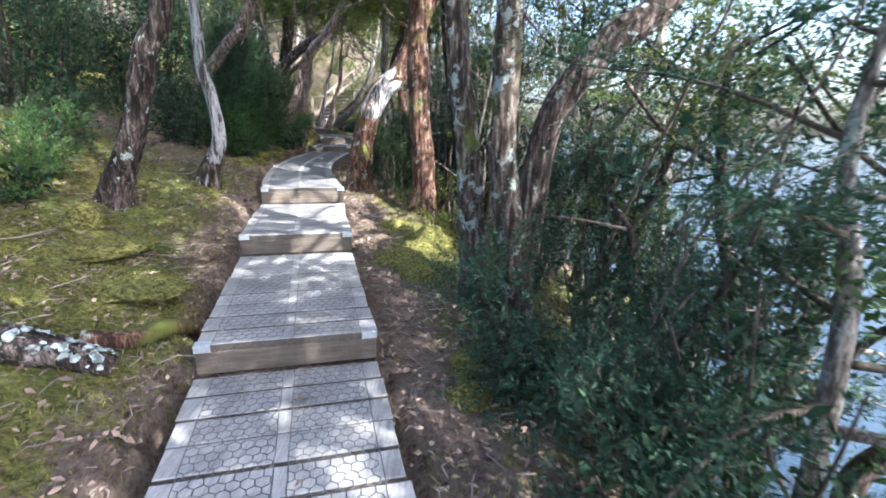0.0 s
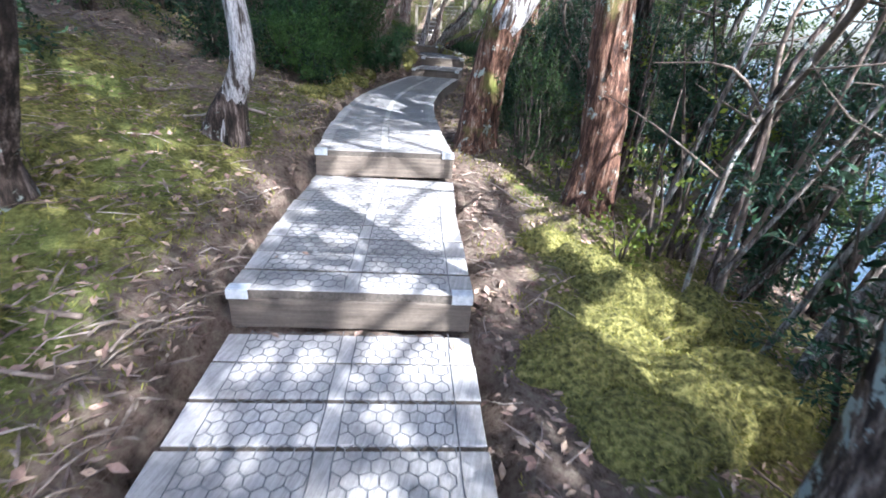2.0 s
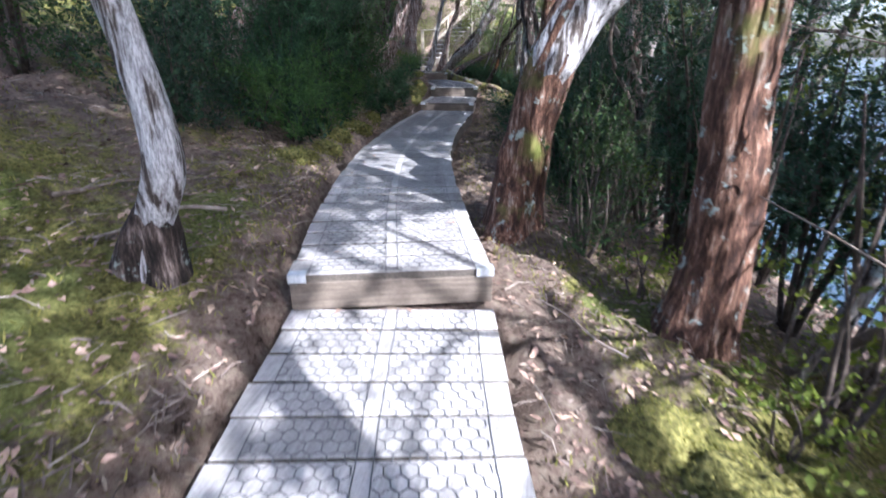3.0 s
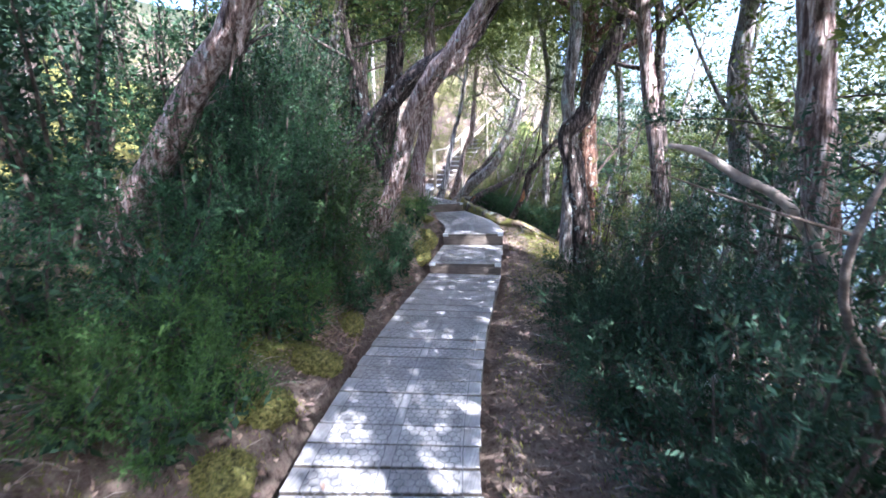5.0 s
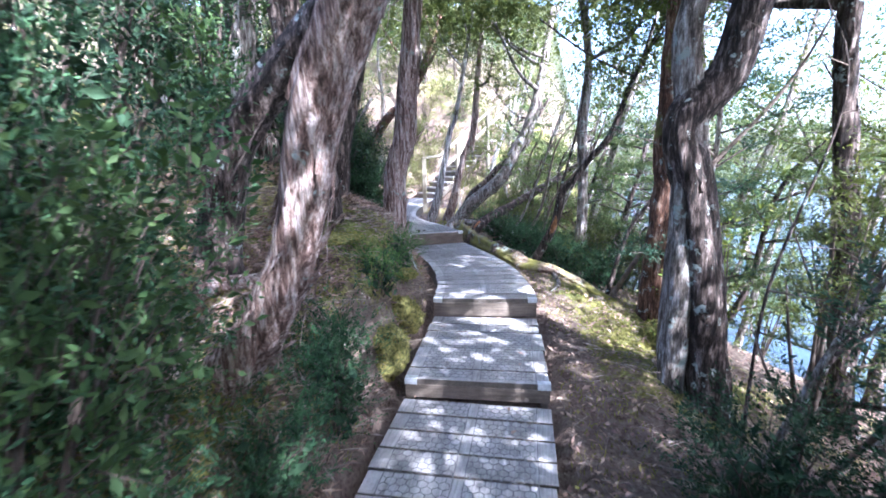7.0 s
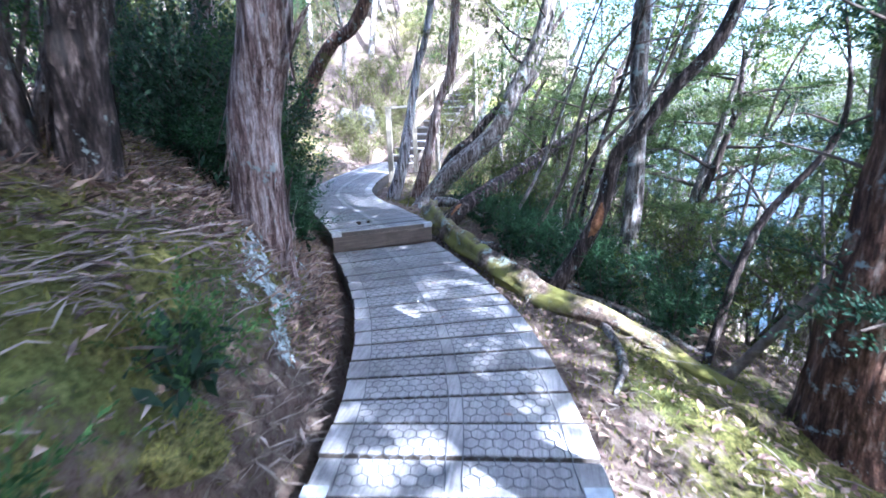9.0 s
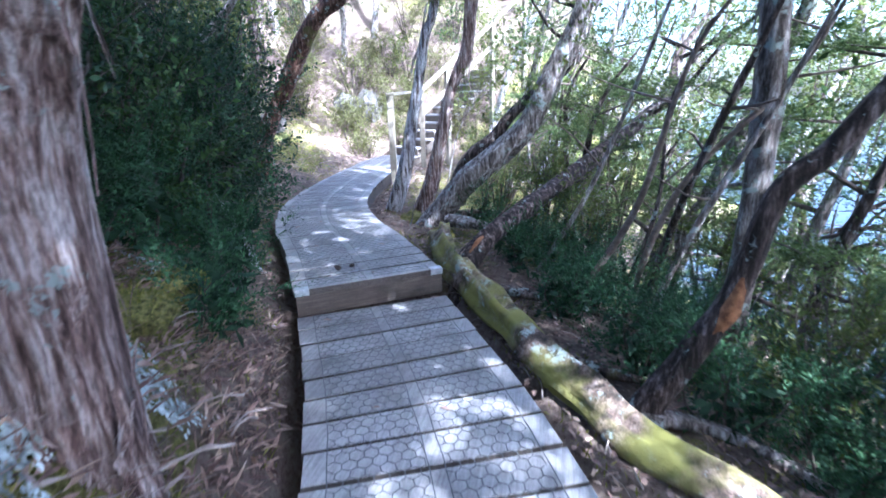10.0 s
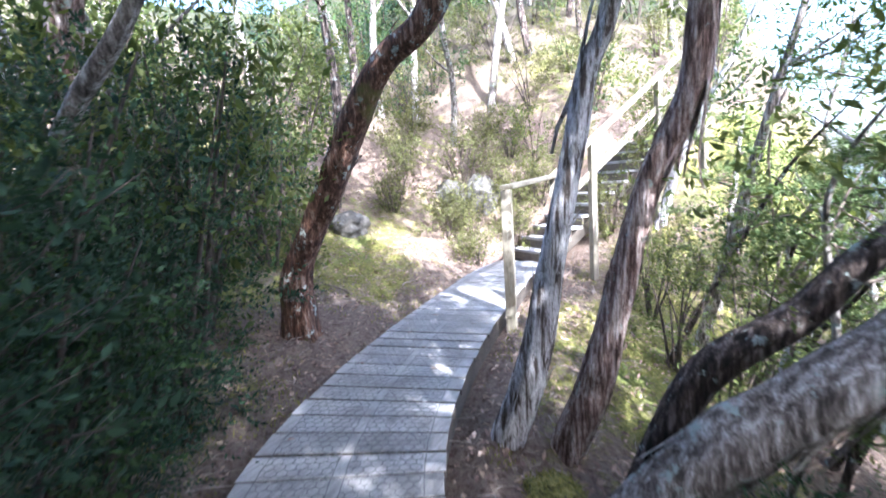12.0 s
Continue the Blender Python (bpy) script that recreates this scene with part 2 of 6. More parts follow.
M_LICHEN = plain_material("pale_lichen", [(0.4, (0.16, 0.18, 0.17)), (0.5, (0.38, 0.44, 0.44)), (0.6, (0.58, 0.66, 0.67))], 22, 0.9, 0.9, 0.02)
M_ROCK = plain_material("dark_rock", [(0.3, (0.025, 0.022, 0.02)), (0.5, (0.075, 0.07, 0.062)), (0.7, (0.18, 0.18, 0.17))], 8, 0.9, 0.8, 0.03)
M_GRASS = leaf_material("moss_blade", (0.12, 0.125, 0.03), (0.30, 0.28, 0.09), 0.3, 0.8, 0.4, 0.03)


# ---- mesh helpers ----
rng = np.random.default_rng(7)


def mesh_of(name, verts, faces, material, smooth=False):
    me = bpy.data.meshes.new(name)
    me.from_pydata([tuple(v) for v in verts], [], faces)
    if smooth:
        me.polygons.foreach_set("use_smooth", [True] * len(me.polygons))
    me.materials.append(material)
    me.update()
    return me


def tri_mesh(name, verts, tris, material):
    """A mesh from arrays, of triangles only."""
    me = bpy.data.meshes.new(name)
    verts, tris = np.asarray(verts, np.float32), np.asarray(tris, np.int32)
    me.vertices.add(len(verts))
    me.vertices.foreach_set("co", verts.ravel())
    me.loops.add(tris.size)
    me.loops.foreach_set("vertex_index", tris.ravel())
    me.polygons.add(len(tris))
    me.polygons.foreach_set("loop_start", np.arange(0, tris.size, 3, dtype=np.int32))
    me.polygons.foreach_set("loop_total", np.full(len(tris), 3, np.int32))
    me.materials.append(material)
    me.update(calc_edges=True)
    return me


def child(name, me, parent, label=""):
    ob = new(name, me)
    ob.parent = parent
    if label:
        ob["label"] = label
    return ob


def root(name, place, label, category, group=""):
    ob = new(name)
    ob.location = place
    ob.empty_display_size = 0.2
    return tagged(ob, label, category, group)


def lattice(ix, iy, seed):
    h = (ix.astype(np.int64) * 374761393 + iy.astype(np.int64) * 668265263 + seed * 974711) & 0x7FFFFFFF
    h = ((h ^ (h >> 13)) * 1274126177) & 0x7FFFFFFF
    return ((h ^ (h >> 16)) & 0xFFFF) / 65535.0


def vnoise(x, y, seed=0):
    """Smooth noise of 0 to 1."""
    x, y = np.asarray(x, float), np.asarray(y, float)
    ix, iy = np.floor(x), np.floor(y)
    fx, fy = x - ix, y - iy
    fx, fy = fx * fx * (3 - 2 * fx), fy * fy * (3 - 2 * fy)
    a, b = lattice(ix, iy, seed), lattice(ix + 1, iy, seed)
    c, d = lattice(ix, iy + 1, seed), lattice(ix + 1, iy + 1, seed)
    return (a * (1 - fx) + b * fx) * (1 - fy) + (c * (1 - fx) + d * fx) * fy


def fbm(x, y, seed=0, octaves=4):
    return sum(vnoise(x * 2 ** k, y * 2 ** k, seed + k) / 2 ** k for k in range(octaves)) / (2 - 2 ** (1 - octaves)) - 0.5


# ---- the walkway's plan ----
WIDTH = 1.0
# deck height and centre line of each level stretch
STRETCHES = [
    (0.000, [(1.62, -3.9), (1.10, -1.8), (0.60, 0.17), (0.354, 1.143)]),
    (0.180, [(0.354, 1.143), (0.13, 2.03), (-0.095, 2.915)]),
    (0.363, [(-0.095, 2.915), (-0.30, 3.75), (-0.478, 4.576)]),
    (0.557, [(-0.478, 4.576), (-0.87, 5.85), (-1.24, 7.4), (-1.45, 9.0), (-1.55, 10.3), (-1.61, 11.58)]),
    (0.700, [(-1.61, 11.58), (-1.67, 12.28), (-1.735, 12.97)]),
    (0.885, [(-1.735, 12.97), (-1.83, 13.55), (-2.04, 14.25), (-2.40, 15.05), (-2.96, 16.0)]),
    (1.072, [(-2.96, 16.0), (-3.45, 16.72), (-3.98, 17.45), (-4.42, 18.28), (-4.72, 19.3), (-4.96, 20.6), (-5.14, 22.0), (-5.27, 23.1), (-5.22, 24.1)]),
]
STAIR = [(1.15, (-5.1, 24.3)), (1.6, (-4.75, 24.7)), (2.1, (-4.3, 25.3)), (2.6, (-3.85, 25.9)), (3.3, (-3.2, 26.8)), (3.9, (-2.6, 27.6)), (4.4, (-1.4, 29.4))]


def curve(points, step=0.05):
    """A smooth line through the points, sampled evenly: places and unit tangents."""
    p = np.array([(2 * points[0][0] - points[1][0], 2 * points[0][1] - points[1][1]), *points,
                  (2 * points[-1][0] - points[-2][0], 2 * points[-1][1] - points[-2][1])])
    out = []
    for a, b, c, d in zip(p, p[1:], p[2:], p[3:]):
        for t in np.linspace(0, 1, 40, endpoint=False):
            out.append(0.5 * (2 * b + (c - a) * t + (2 * a - 5 * b + 4 * c - d) * t * t + (3 * b - a - 3 * c + d) * t ** 3))
    out = np.array([*out, p[-2]])
    s = np.concatenate([[0], np.cumsum(np.linalg.norm(np.diff(out, axis=0), axis=1))])
    n = max(2, int(round(s[-1] / step)) + 1)
    q = np.linspace(0, s[-1], n)
    xy = np.stack([np.interp(q, s, out[:, 0]), np.interp(q, s, out[:, 1])], 1)
    tan = np.gradient(xy, axis=0)
    tan /= np.linalg.norm(tan, axis=1)[:, None]
    return q, xy, tan


LINES = [(z, *curve(pts)) for z, pts in STRETCHES]
SAMPLE_XY = np.concatenate([xy[::3] for z, q, xy, tan in LINES] + [np.array([p for z, p in STAIR])])
SAMPLE_T = np.concatenate([tan[::3] for z, q, xy, tan in LINES] + [np.gradient(np.array([p for z, p in STAIR]), axis=0)])
SAMPLE_T /= np.linalg.norm(SAMPLE_T, axis=1)[:, None]
SAMPLE_Z = np.concatenate([np.full(len(xy[::3]), z) for z, q, xy, tan in LINES] + [np.array([z for z, p in STAIR])])
LAKE = -0.8
# along the walk: y, slope of the hill side, height of the hill side's foot, slope of the lake side
SIDE = np.array([(-6, 0.30, -0.02, 0.55), (1, 0.32, 0.02, 0.5), (4, 0.34, 0.04, 0.34), (6, 0.30, 0.05, 0.36), (8.5, 0.42, 0.06, 0.40), (10.5, 0.46, 0.04, 0.42),
                 (12.5, 0.46, 0.04, 0.34), (14.5, 0.46, 0.02, 0.42), (16.5, 0.30, -0.02, 0.48), (19, 0.26, -0.05, 0.40), (22, 0.42, 0.0, 0.42), (25, 0.8, 0.0, 0.42), (40, 0.8, 0, 0.5)])


def path_frame(x, y):
    """Signed distance from the walkway's centre line (right is positive), deck height there and a smoothed one."""
    x, y = np.atleast_1d(np.asarray(x, float)), np.atleast_1d(np.asarray(y, float))
    d, z, zs = np.empty(len(x)), np.empty(len(x)), np.empty(len(x))
    for i in range(0, len(x), 20000):
        px, py = x[i:i + 20000, None] - SAMPLE_XY[None, :, 0], y[i:i + 20000, None] - SAMPLE_XY[None, :, 1]
        r2 = px * px + py * py
        k = r2.argmin(1)
        rows = np.arange(len(k))
        side = SAMPLE_T[k, 1] * px[rows, k] - SAMPLE_T[k, 0] * py[rows, k]
        d[i:i + 20000] = np.sqrt(r2[rows, k]) * np.sign(side + 1e-9)
        z[i:i + 20000] = SAMPLE_Z[k]
        w = np.exp(-(r2 - r2[rows, k][:, None]) / 1.2)
        zs[i:i + 20000] = (w * SAMPLE_Z).sum(1) / w.sum(1)
    return d, z, zs


def ground_z(x, y, rough=True):
    x, y = np.atleast_1d(np.asarray(x, float)), np.atleast_1d(np.asarray(y, float))
    d, z, zs = path_frame(x, y)
    yy = np.clip(y, -6, 40)
    slope, foot, fall = (np.interp(yy, SIDE[:, 0], SIDE[:, k]) for k in (1, 2, 3))
    l = np.maximum(-d - 0.62, 0)
    bank = np.interp(yy, [-6, 8.6, 10.0, 10.8, 14.2, 15.4, 16.4, 40], [0, 0, 0.4, 0.58, 0.55, 0.3, 0, 0]) * np.clip((l - 0.02) / 0.42, 0, 1) ** 0.8
    left = zs - 0.05 + foot + bank + slope * np.where(l < 3, l, 3 + (l - 3) * 0.62)
    left = np.where(l > 20, zs + foot + slope * (3 + 17 * 0.62) + (l - 20) * 0.12, left)
    left = np.minimum(left, 45)
    r = np.maximum(d - 0.62, 0)
    low = zs - np.clip(zs - 1.1, 0, None) * np.clip((r - 0.3) / 2.0, 0, 1)
    right = low - 0.13 - 0.12 * np.minimum(r, 0.9) - fall * np.maximum(r - 0.7, 0)
    right = np.maximum(right, LAKE - 1.2)
    # far bank, assumed, set near enough to whiten the lake's reflection
    right = np.maximum(right, np.minimum(LAKE - 1.2 + (x - 27 + 3 * fbm(y * 0.06, x * 0.02, 8)) * 0.42, 16 + 6 * fbm(x * 0.03, y * 0.03, 5)))
    h = np.where(d < 0, left, right)
    # the shore swings round behind the stair
    cut = np.clip((x + 1.2) / 3.5, 0, 1) * np.clip((y - 27.5) / 3, 0, 1)
    h = h * (1 - cut) + (LAKE - 1.2) * cut
    if rough:
        near = np.clip((np.abs(d) - 0.6) / 0.6, 0, 1)
        lump = fbm(x * 0.9, y * 0.9, 3) * 0.32 + fbm(x * 3.1, y * 3.1, 11) * 0.17 + np.maximum(fbm(x * 5.5, y * 5.5, 23), 0) * 0.12
        h = h + lump * near + fbm(x * 9, y * 9, 31) * 0.05
    under = np.abs(d) < 0.6
    return np.where(under, np.minimum(h, z - 0.2), h)


def gz(x, y):
    return float(ground_z(x, y)[0])


def at_ground(x, y, up=0.0):
    return (x, y, gz(x, y) + up)


# ---- ground and lake ----
def axis_lines(lo, hi, step, reach, grow=1.28):
    mid = list(np.arange(lo, hi, step))
    out, s, v = [], step, hi
    while v < reach:
        out.append(v)
        s *= grow
        v += s
    out.append(reach)
    low, s, v = [], step, lo
    while v > -reach:
        s *= grow
        v -= s
        low.append(v)
    return np.array(low[::-1] + mid + out)


def build_ground():
    xs, ys = axis_lines(-9, 4.5, 0.1, 900), axis_lines(-4, 27, 0.11, 900)
    gx, gy = np.meshgrid(xs, ys)
    x, y = gx.ravel(), gy.ravel()
    h = ground_z(x, y)
    n, k = len(xs), len(ys)
    i = (np.arange(k - 1)[:, None] * n + np.arange(n - 1)[None, :]).ravel()
    tris = np.concatenate([np.stack([i, i + 1, i + n + 1], 1), np.stack([i, i + n + 1, i + n], 1)])
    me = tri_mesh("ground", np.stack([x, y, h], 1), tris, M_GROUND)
    me.polygons.foreach_set("use_smooth", [True] * len(me.polygons))
    d, z, zs = path_frame(x, y)
    base = np.where(d < 0, np.interp(y, [-5, 3, 5, 7, 10, 12, 14, 17, 21, 26], [0.6, 0.54, 0.4, 0.36, 0.6, 0.58, 0.5, 0.36, 0.38, 0.3]),
                    np.interp(y, [-5, 2, 4, 6, 8, 11.5, 13, 15, 18, 24], [0.42, 0.5, 0.54, 0.34, 0.12, 0.26, 0.5, 0.36, 0.42, 0.45]))
    edge = np.interp(np.abs(d), [0.5, 0.75, 1.0], [-0.35, -0.22, 0.0])
    lumpy = fbm(x * 0.7, y * 0.7, 41) * 0.55
    a = me.attributes.new("mossy", "FLOAT", "POINT")
    a.data.foreach_set("value", (base + edge + lumpy).astype(np.float32))
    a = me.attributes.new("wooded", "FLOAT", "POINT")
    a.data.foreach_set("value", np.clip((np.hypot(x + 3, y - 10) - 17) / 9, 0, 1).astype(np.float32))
    a = me.attributes.new("added_shore", "FLOAT", "POINT")
    a.data.foreach_set("value", np.clip((x - 16) / 6, 0, 1).astype(np.float32))
    tagged(new("ground", me), "mossy forest floor with leaf litter, falling to the lake", "ground", kind="structure")
    lake = mesh_of("water", [(3 - 8, -900, LAKE), (900, -900, LAKE), (900, 900, LAKE), (3 - 8, 900, LAKE)], [(0, 1, 2, 3)], M_WATER)
    tagged(new("water", lake), "rippled blue lake water beside the walkway", "water", kind="structure")


build_ground()


# ---- walkway ----
def strip_at(line, s):
    z, q, xy, tan = line
    p = np.array([np.interp(s, q, xy[:, 0]), np.interp(s, q, xy[:, 1])])
    t = np.array([np.interp(s, q, tan[:, 0]), np.interp(s, q, tan[:, 1])])
    t /= np.linalg.norm(t)
    return p, t, np.array([t[1], -t[0]])


def prism(ring_low, ring_high):
    n = len(ring_low)
    v = [*ring_low, *ring_high]
    f = [tuple(range(n))[::-1], tuple(range(n, 2 * n))] + [(i, (i + 1) % n, n + (i + 1) % n, n + i) for i in range(n)]
    return v, f


def box(w, d, h, bevel=0.004):
    """A box on its base, with its edges eased."""
    bm = bmesh.new()
    bmesh.ops.create_cube(bm, size=1)
    bmesh.ops.scale(bm, vec=(w, d, h), verts=bm.verts)
    bmesh.ops.translate(bm, vec=(0, 0, h / 2), verts=bm.verts)
    if bevel:
        bmesh.ops.bevel(bm, geom=bm.edges[:], offset=bevel, segments=1, affect="EDGES")
    return bm


def from_bm(name, bm, material):
    me = bpy.data.meshes.new(name)
    bm.to_mesh(me)
    bm.free()
    me.materials.append(material)
    return me


def plank_mesh(line, s0, s1, half, top, thick, jag):
    """A board laid across the walk between two stations, its ends a little uneven, its top edges eased."""
    z = line[0]
    c = 0.004
    mid, _, _ = strip_at(line, (s0 + s1) / 2)
    corners = []
    for s, side in ((s0, -1), (s0, 1), (s1, 1), (s1, -1)):
        p, t, n = strip_at(line, s)
        corners.append((p + n * side * (half + jag[side > 0]) - mid, t * (1 if s == s0 else -1) * c - n * side * c))
    low = [(*p, z + top - thick) for p, e in corners]
    wide = [(*p, z + top - c) for p, e in corners]
    high = [(*(p + e), z + top) for p, e in corners]
    v = low + wide + high
    f = [(3, 2, 1, 0), (8, 9, 10, 11)] + [(a + i, a + (i + 1) % 4, a + 4 + (i + 1) % 4, a + 4 + i) for a in (0, 4) for i in range(4)]
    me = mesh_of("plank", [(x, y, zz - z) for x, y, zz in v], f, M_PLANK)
    # sides and underside coloured dark, which puts shade into the gaps between boards
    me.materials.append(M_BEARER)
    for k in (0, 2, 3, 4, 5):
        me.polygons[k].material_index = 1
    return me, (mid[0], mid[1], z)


def ribbon(points, width, height):
    """A low roof-shaped bead along short straight pieces."""
    v, f = [], []
    for a, b in points:
        a, b = np.array(a), np.array(b)
        t = b - a
        n = np.array([t[1], -t[0], 0])
        n /= np.linalg.norm(n) + 1e-9
        k = len(v)
        v += [a - n * width / 2, a + np.array([0, 0, height]), a + n * width / 2, b - n * width / 2, b + np.array([0, 0, height]), b + n * width / 2]
        f += [(k, k + 1, k + 4), (k, k + 4, k + 3), (k + 1, k + 2, k + 5), (k + 1, k + 5, k + 4)]
    return v, f


def netting(line, s0, s1, v0, v1, cell=0.056):
    """Hexagonal wire netting stapled flat on the boards, with its straight selvedges."""
    z = line[0]
    a = cell / math.sqrt(3)
    pieces = []
    rnd = random.Random(int(s1 * 1000 + v0 * 100))

    def spot(s, v):
        p, t, n = strip_at(line, min(max(s, s0), s1))
        q = p + n * v
        return (q[0], q[1], z + 0.0015)
    rows = int((s1 - s0) / (1.5 * a)) + 2
    cols = int((v1 - v0) / cell) + 2
    wob = {}

    def corner(s, v):
        key = (round(s, 3), round(v, 3))
        if key not in wob:
            wob[key] = (s + rnd.uniform(-1, 1) * 0.0035, v + rnd.uniform(-1, 1) * 0.0035)
        return wob[key]
    for r in range(rows):
        for c in range(cols):
            cs, cv = s0 + r * 1.5 * a, v0 + (c + 0.5 * (r % 2)) * cell
            p = [(cs + a * math.cos(k * math.pi / 3), cv + a * math.sin(k * math.pi / 3)) for k in range(6)]
            for k in (0, 1, 2):
                e, g = p[k], p[k + 1]
                if all(s0 + 0.004 <= q[0] <= s1 - 0.004 and v0 <= q[1] <= v1 for q in (e, g)):
                    pieces.append((spot(*corner(*e)), spot(*corner(*g))))
    n = int((s1 - s0) / 0.06)
    for v in (v0, v1):
        st = [s0 + (s1 - s0) * i / n for i in range(n + 1)]
        w = [v + rnd.uniform(-1, 1) * 0.003 for _ in st]
        pieces += [(spot(st[i], w[i]), spot(st[i + 1], w[i + 1])) for i in range(n)]
    verts, faces = ribbon(pieces, 0.0045, 0.0024)
    return tri_mesh("wire_netting", verts, faces, M_WIRE)


def build_walkway():
    rnd = random.Random(3)
    for i, line in enumerate(LINES):
        z, q, xy, tan = line
        length = q[-1]
        deck = root("boardwalk", (xy[0][0], xy[0][1], z), "weathered grey timber boardwalk planks under wire netting", "boardwalk", "boardwalk stretches")
        back = Matrix.Translation(deck.location).inverted()
        s = -0.012 if i else 0.0
        pitch = 0.2
        n = max(1, round(length / pitch))
        pitch = (length - 0.02) / n
        for k in range(n):
            a = k * pitch + (0 if k else s)
            gap = rnd.choice((0.01, 0.014, 0.018, 0.022, 0.026))
            me, place = plank_mesh(line, a, (k + 1) * pitch - gap, WIDTH / 2, rnd.uniform(-0.0025, 0.0), 0.042,
                                   (rnd.uniform(-0.008, 0.008), rnd.uniform(-0.008, 0.008)))
            ob = child("plank", me, deck)
            ob.matrix_parent_inverse = back
            ob.location = place
        for v0, v1 in ((-0.405, -0.035), (0.025, 0.405)):
            ob = child("wire_netting", netting(line, 0.012, n * pitch - 0.006, v0, v1), deck, "dull hexagonal wire netting stapled flat")
            ob.matrix_parent_inverse = back
            tagged(ob, kind="stuff")
        # bearers under both edges
        for side in (-1, 1):
            v, f = [], []
            m = max(3, int(length / 0.25))
            for k in range(m + 1):
                p, t, nn = strip_at(line, length * k / m)
                for o, hz in ((side * 0.44, -0.19), (side * 0.485, -0.19), (side * 0.485, -0.044), (side * 0.44, -0.044)):
                    v.append((p[0] + nn[0] * o, p[1] + nn[1] * o, z + hz))
                if k:
                    a = 4 * (k - 1)
                    f += [(a + j, a + (j + 1) % 4, a + 4 + (j + 1) % 4, a + 4 + j) for j in range(4)]
            f += [(3, 2, 1, 0), tuple(range(len(v) - 4, len(v)))]
            ob = child("bearer", mesh_of("bearer", v, f, M_BEARER), deck, "dark timber bearer")
            ob.matrix_parent_inverse = back
        if i:
            # riser board and corner plates
            p, t, nn = strip_at(line, 0.0)
            rise = z - LINES[i - 1][0]
            ang = math.degrees(math.atan2(nn[1], nn[0]))
            bm = box(WIDTH - 0.004, 0.045, rise - 0.047, 0.004)
            ob = child("riser", from_bm("riser", bm, M_RISER), deck, "grey-brown timber riser board")
            ob.matrix_parent_inverse = back
            ob.matrix_basis = pose(p[0] + t[0] * 0.014, p[1] + t[1] * 0.014, z - rise + 0.003, 0, 0, ang)
            for side in (-1, 1):
                bm = bmesh.new()
                for w, d, h, x, y, zz in ((0.085, 0.05, 0.003, 0, 0.016, 0.0005), (0.085, 0.003, 0.042, 0, -0.0105, -0.041), (0.003, 0.055, 0.042, side * 0.044, 0.016, -0.041)):
                    b = box(w, d, h, 0.0008)
                    me = from_bm("tmp", b, M_PLATE)
                    me.transform(Matrix.Translation((x, y, zz)))
                    bm.from_mesh(me)
                    bpy.data.meshes.remove(me)
                ob = child("corner_plate", from_bm("corner_plate", bm, M_PLATE), deck, "bright galvanised corner plate")
                ob.matrix_parent_inverse = back
                ob.matrix_basis = pose(p[0] + nn[0] * side * 0.456 - t[0] * 0.005, p[1] + nn[1] * side * 0.456 - t[1] * 0.005, z, 0, 0, ang)
        # stumps that carry the bearers
        if i == 6:
            for s in np.arange(0.8, length, 1.25):
                p, t, nn = strip_at(line, s)
                for side in (-1, 1):
                    x, y = p + nn * side * 0.43
                    bottom = gz(x + nn[0] * side * 0.2, y + nn[1] * side * 0.2) - 0.25
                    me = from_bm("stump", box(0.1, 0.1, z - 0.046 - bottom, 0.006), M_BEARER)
                    ob = child("stump", me, deck, "short dark timber stump")
                    ob.matrix_parent_inverse = back
                    ob.matrix_basis = pose(x, y, bottom, 0, 0, math.degrees(math.atan2(t[1], t[0])))


build_walkway()


# ---- plants: helpers ----
def unit(v):
    return v / (np.linalg.norm(v, axis=-1, keepdims=True) + 1e-9)


def leaf_arrays(base, way, side_seed, length, width, fold=0.25):
    """Folded leaves of four corners each: verts and triangles."""
    n = len(base)
    way = unit(way)
    side = unit(np.cross(way, side_seed))
    up = np.cross(side, way)
    L, W = length[:, None], width[:, None]
    mid = base + way * L * 0.45
    v = np.stack([base, mid + side * W + up * W * fold, base + way * L, mid - side * W + up * W * fold], 1).reshape(-1, 3)
    i = np.arange(n)[:, None] * 4
    t = np.concatenate([i + np.array([[0, 1, 2]]), i + np.array([[0, 2, 3]])])
    return v, t


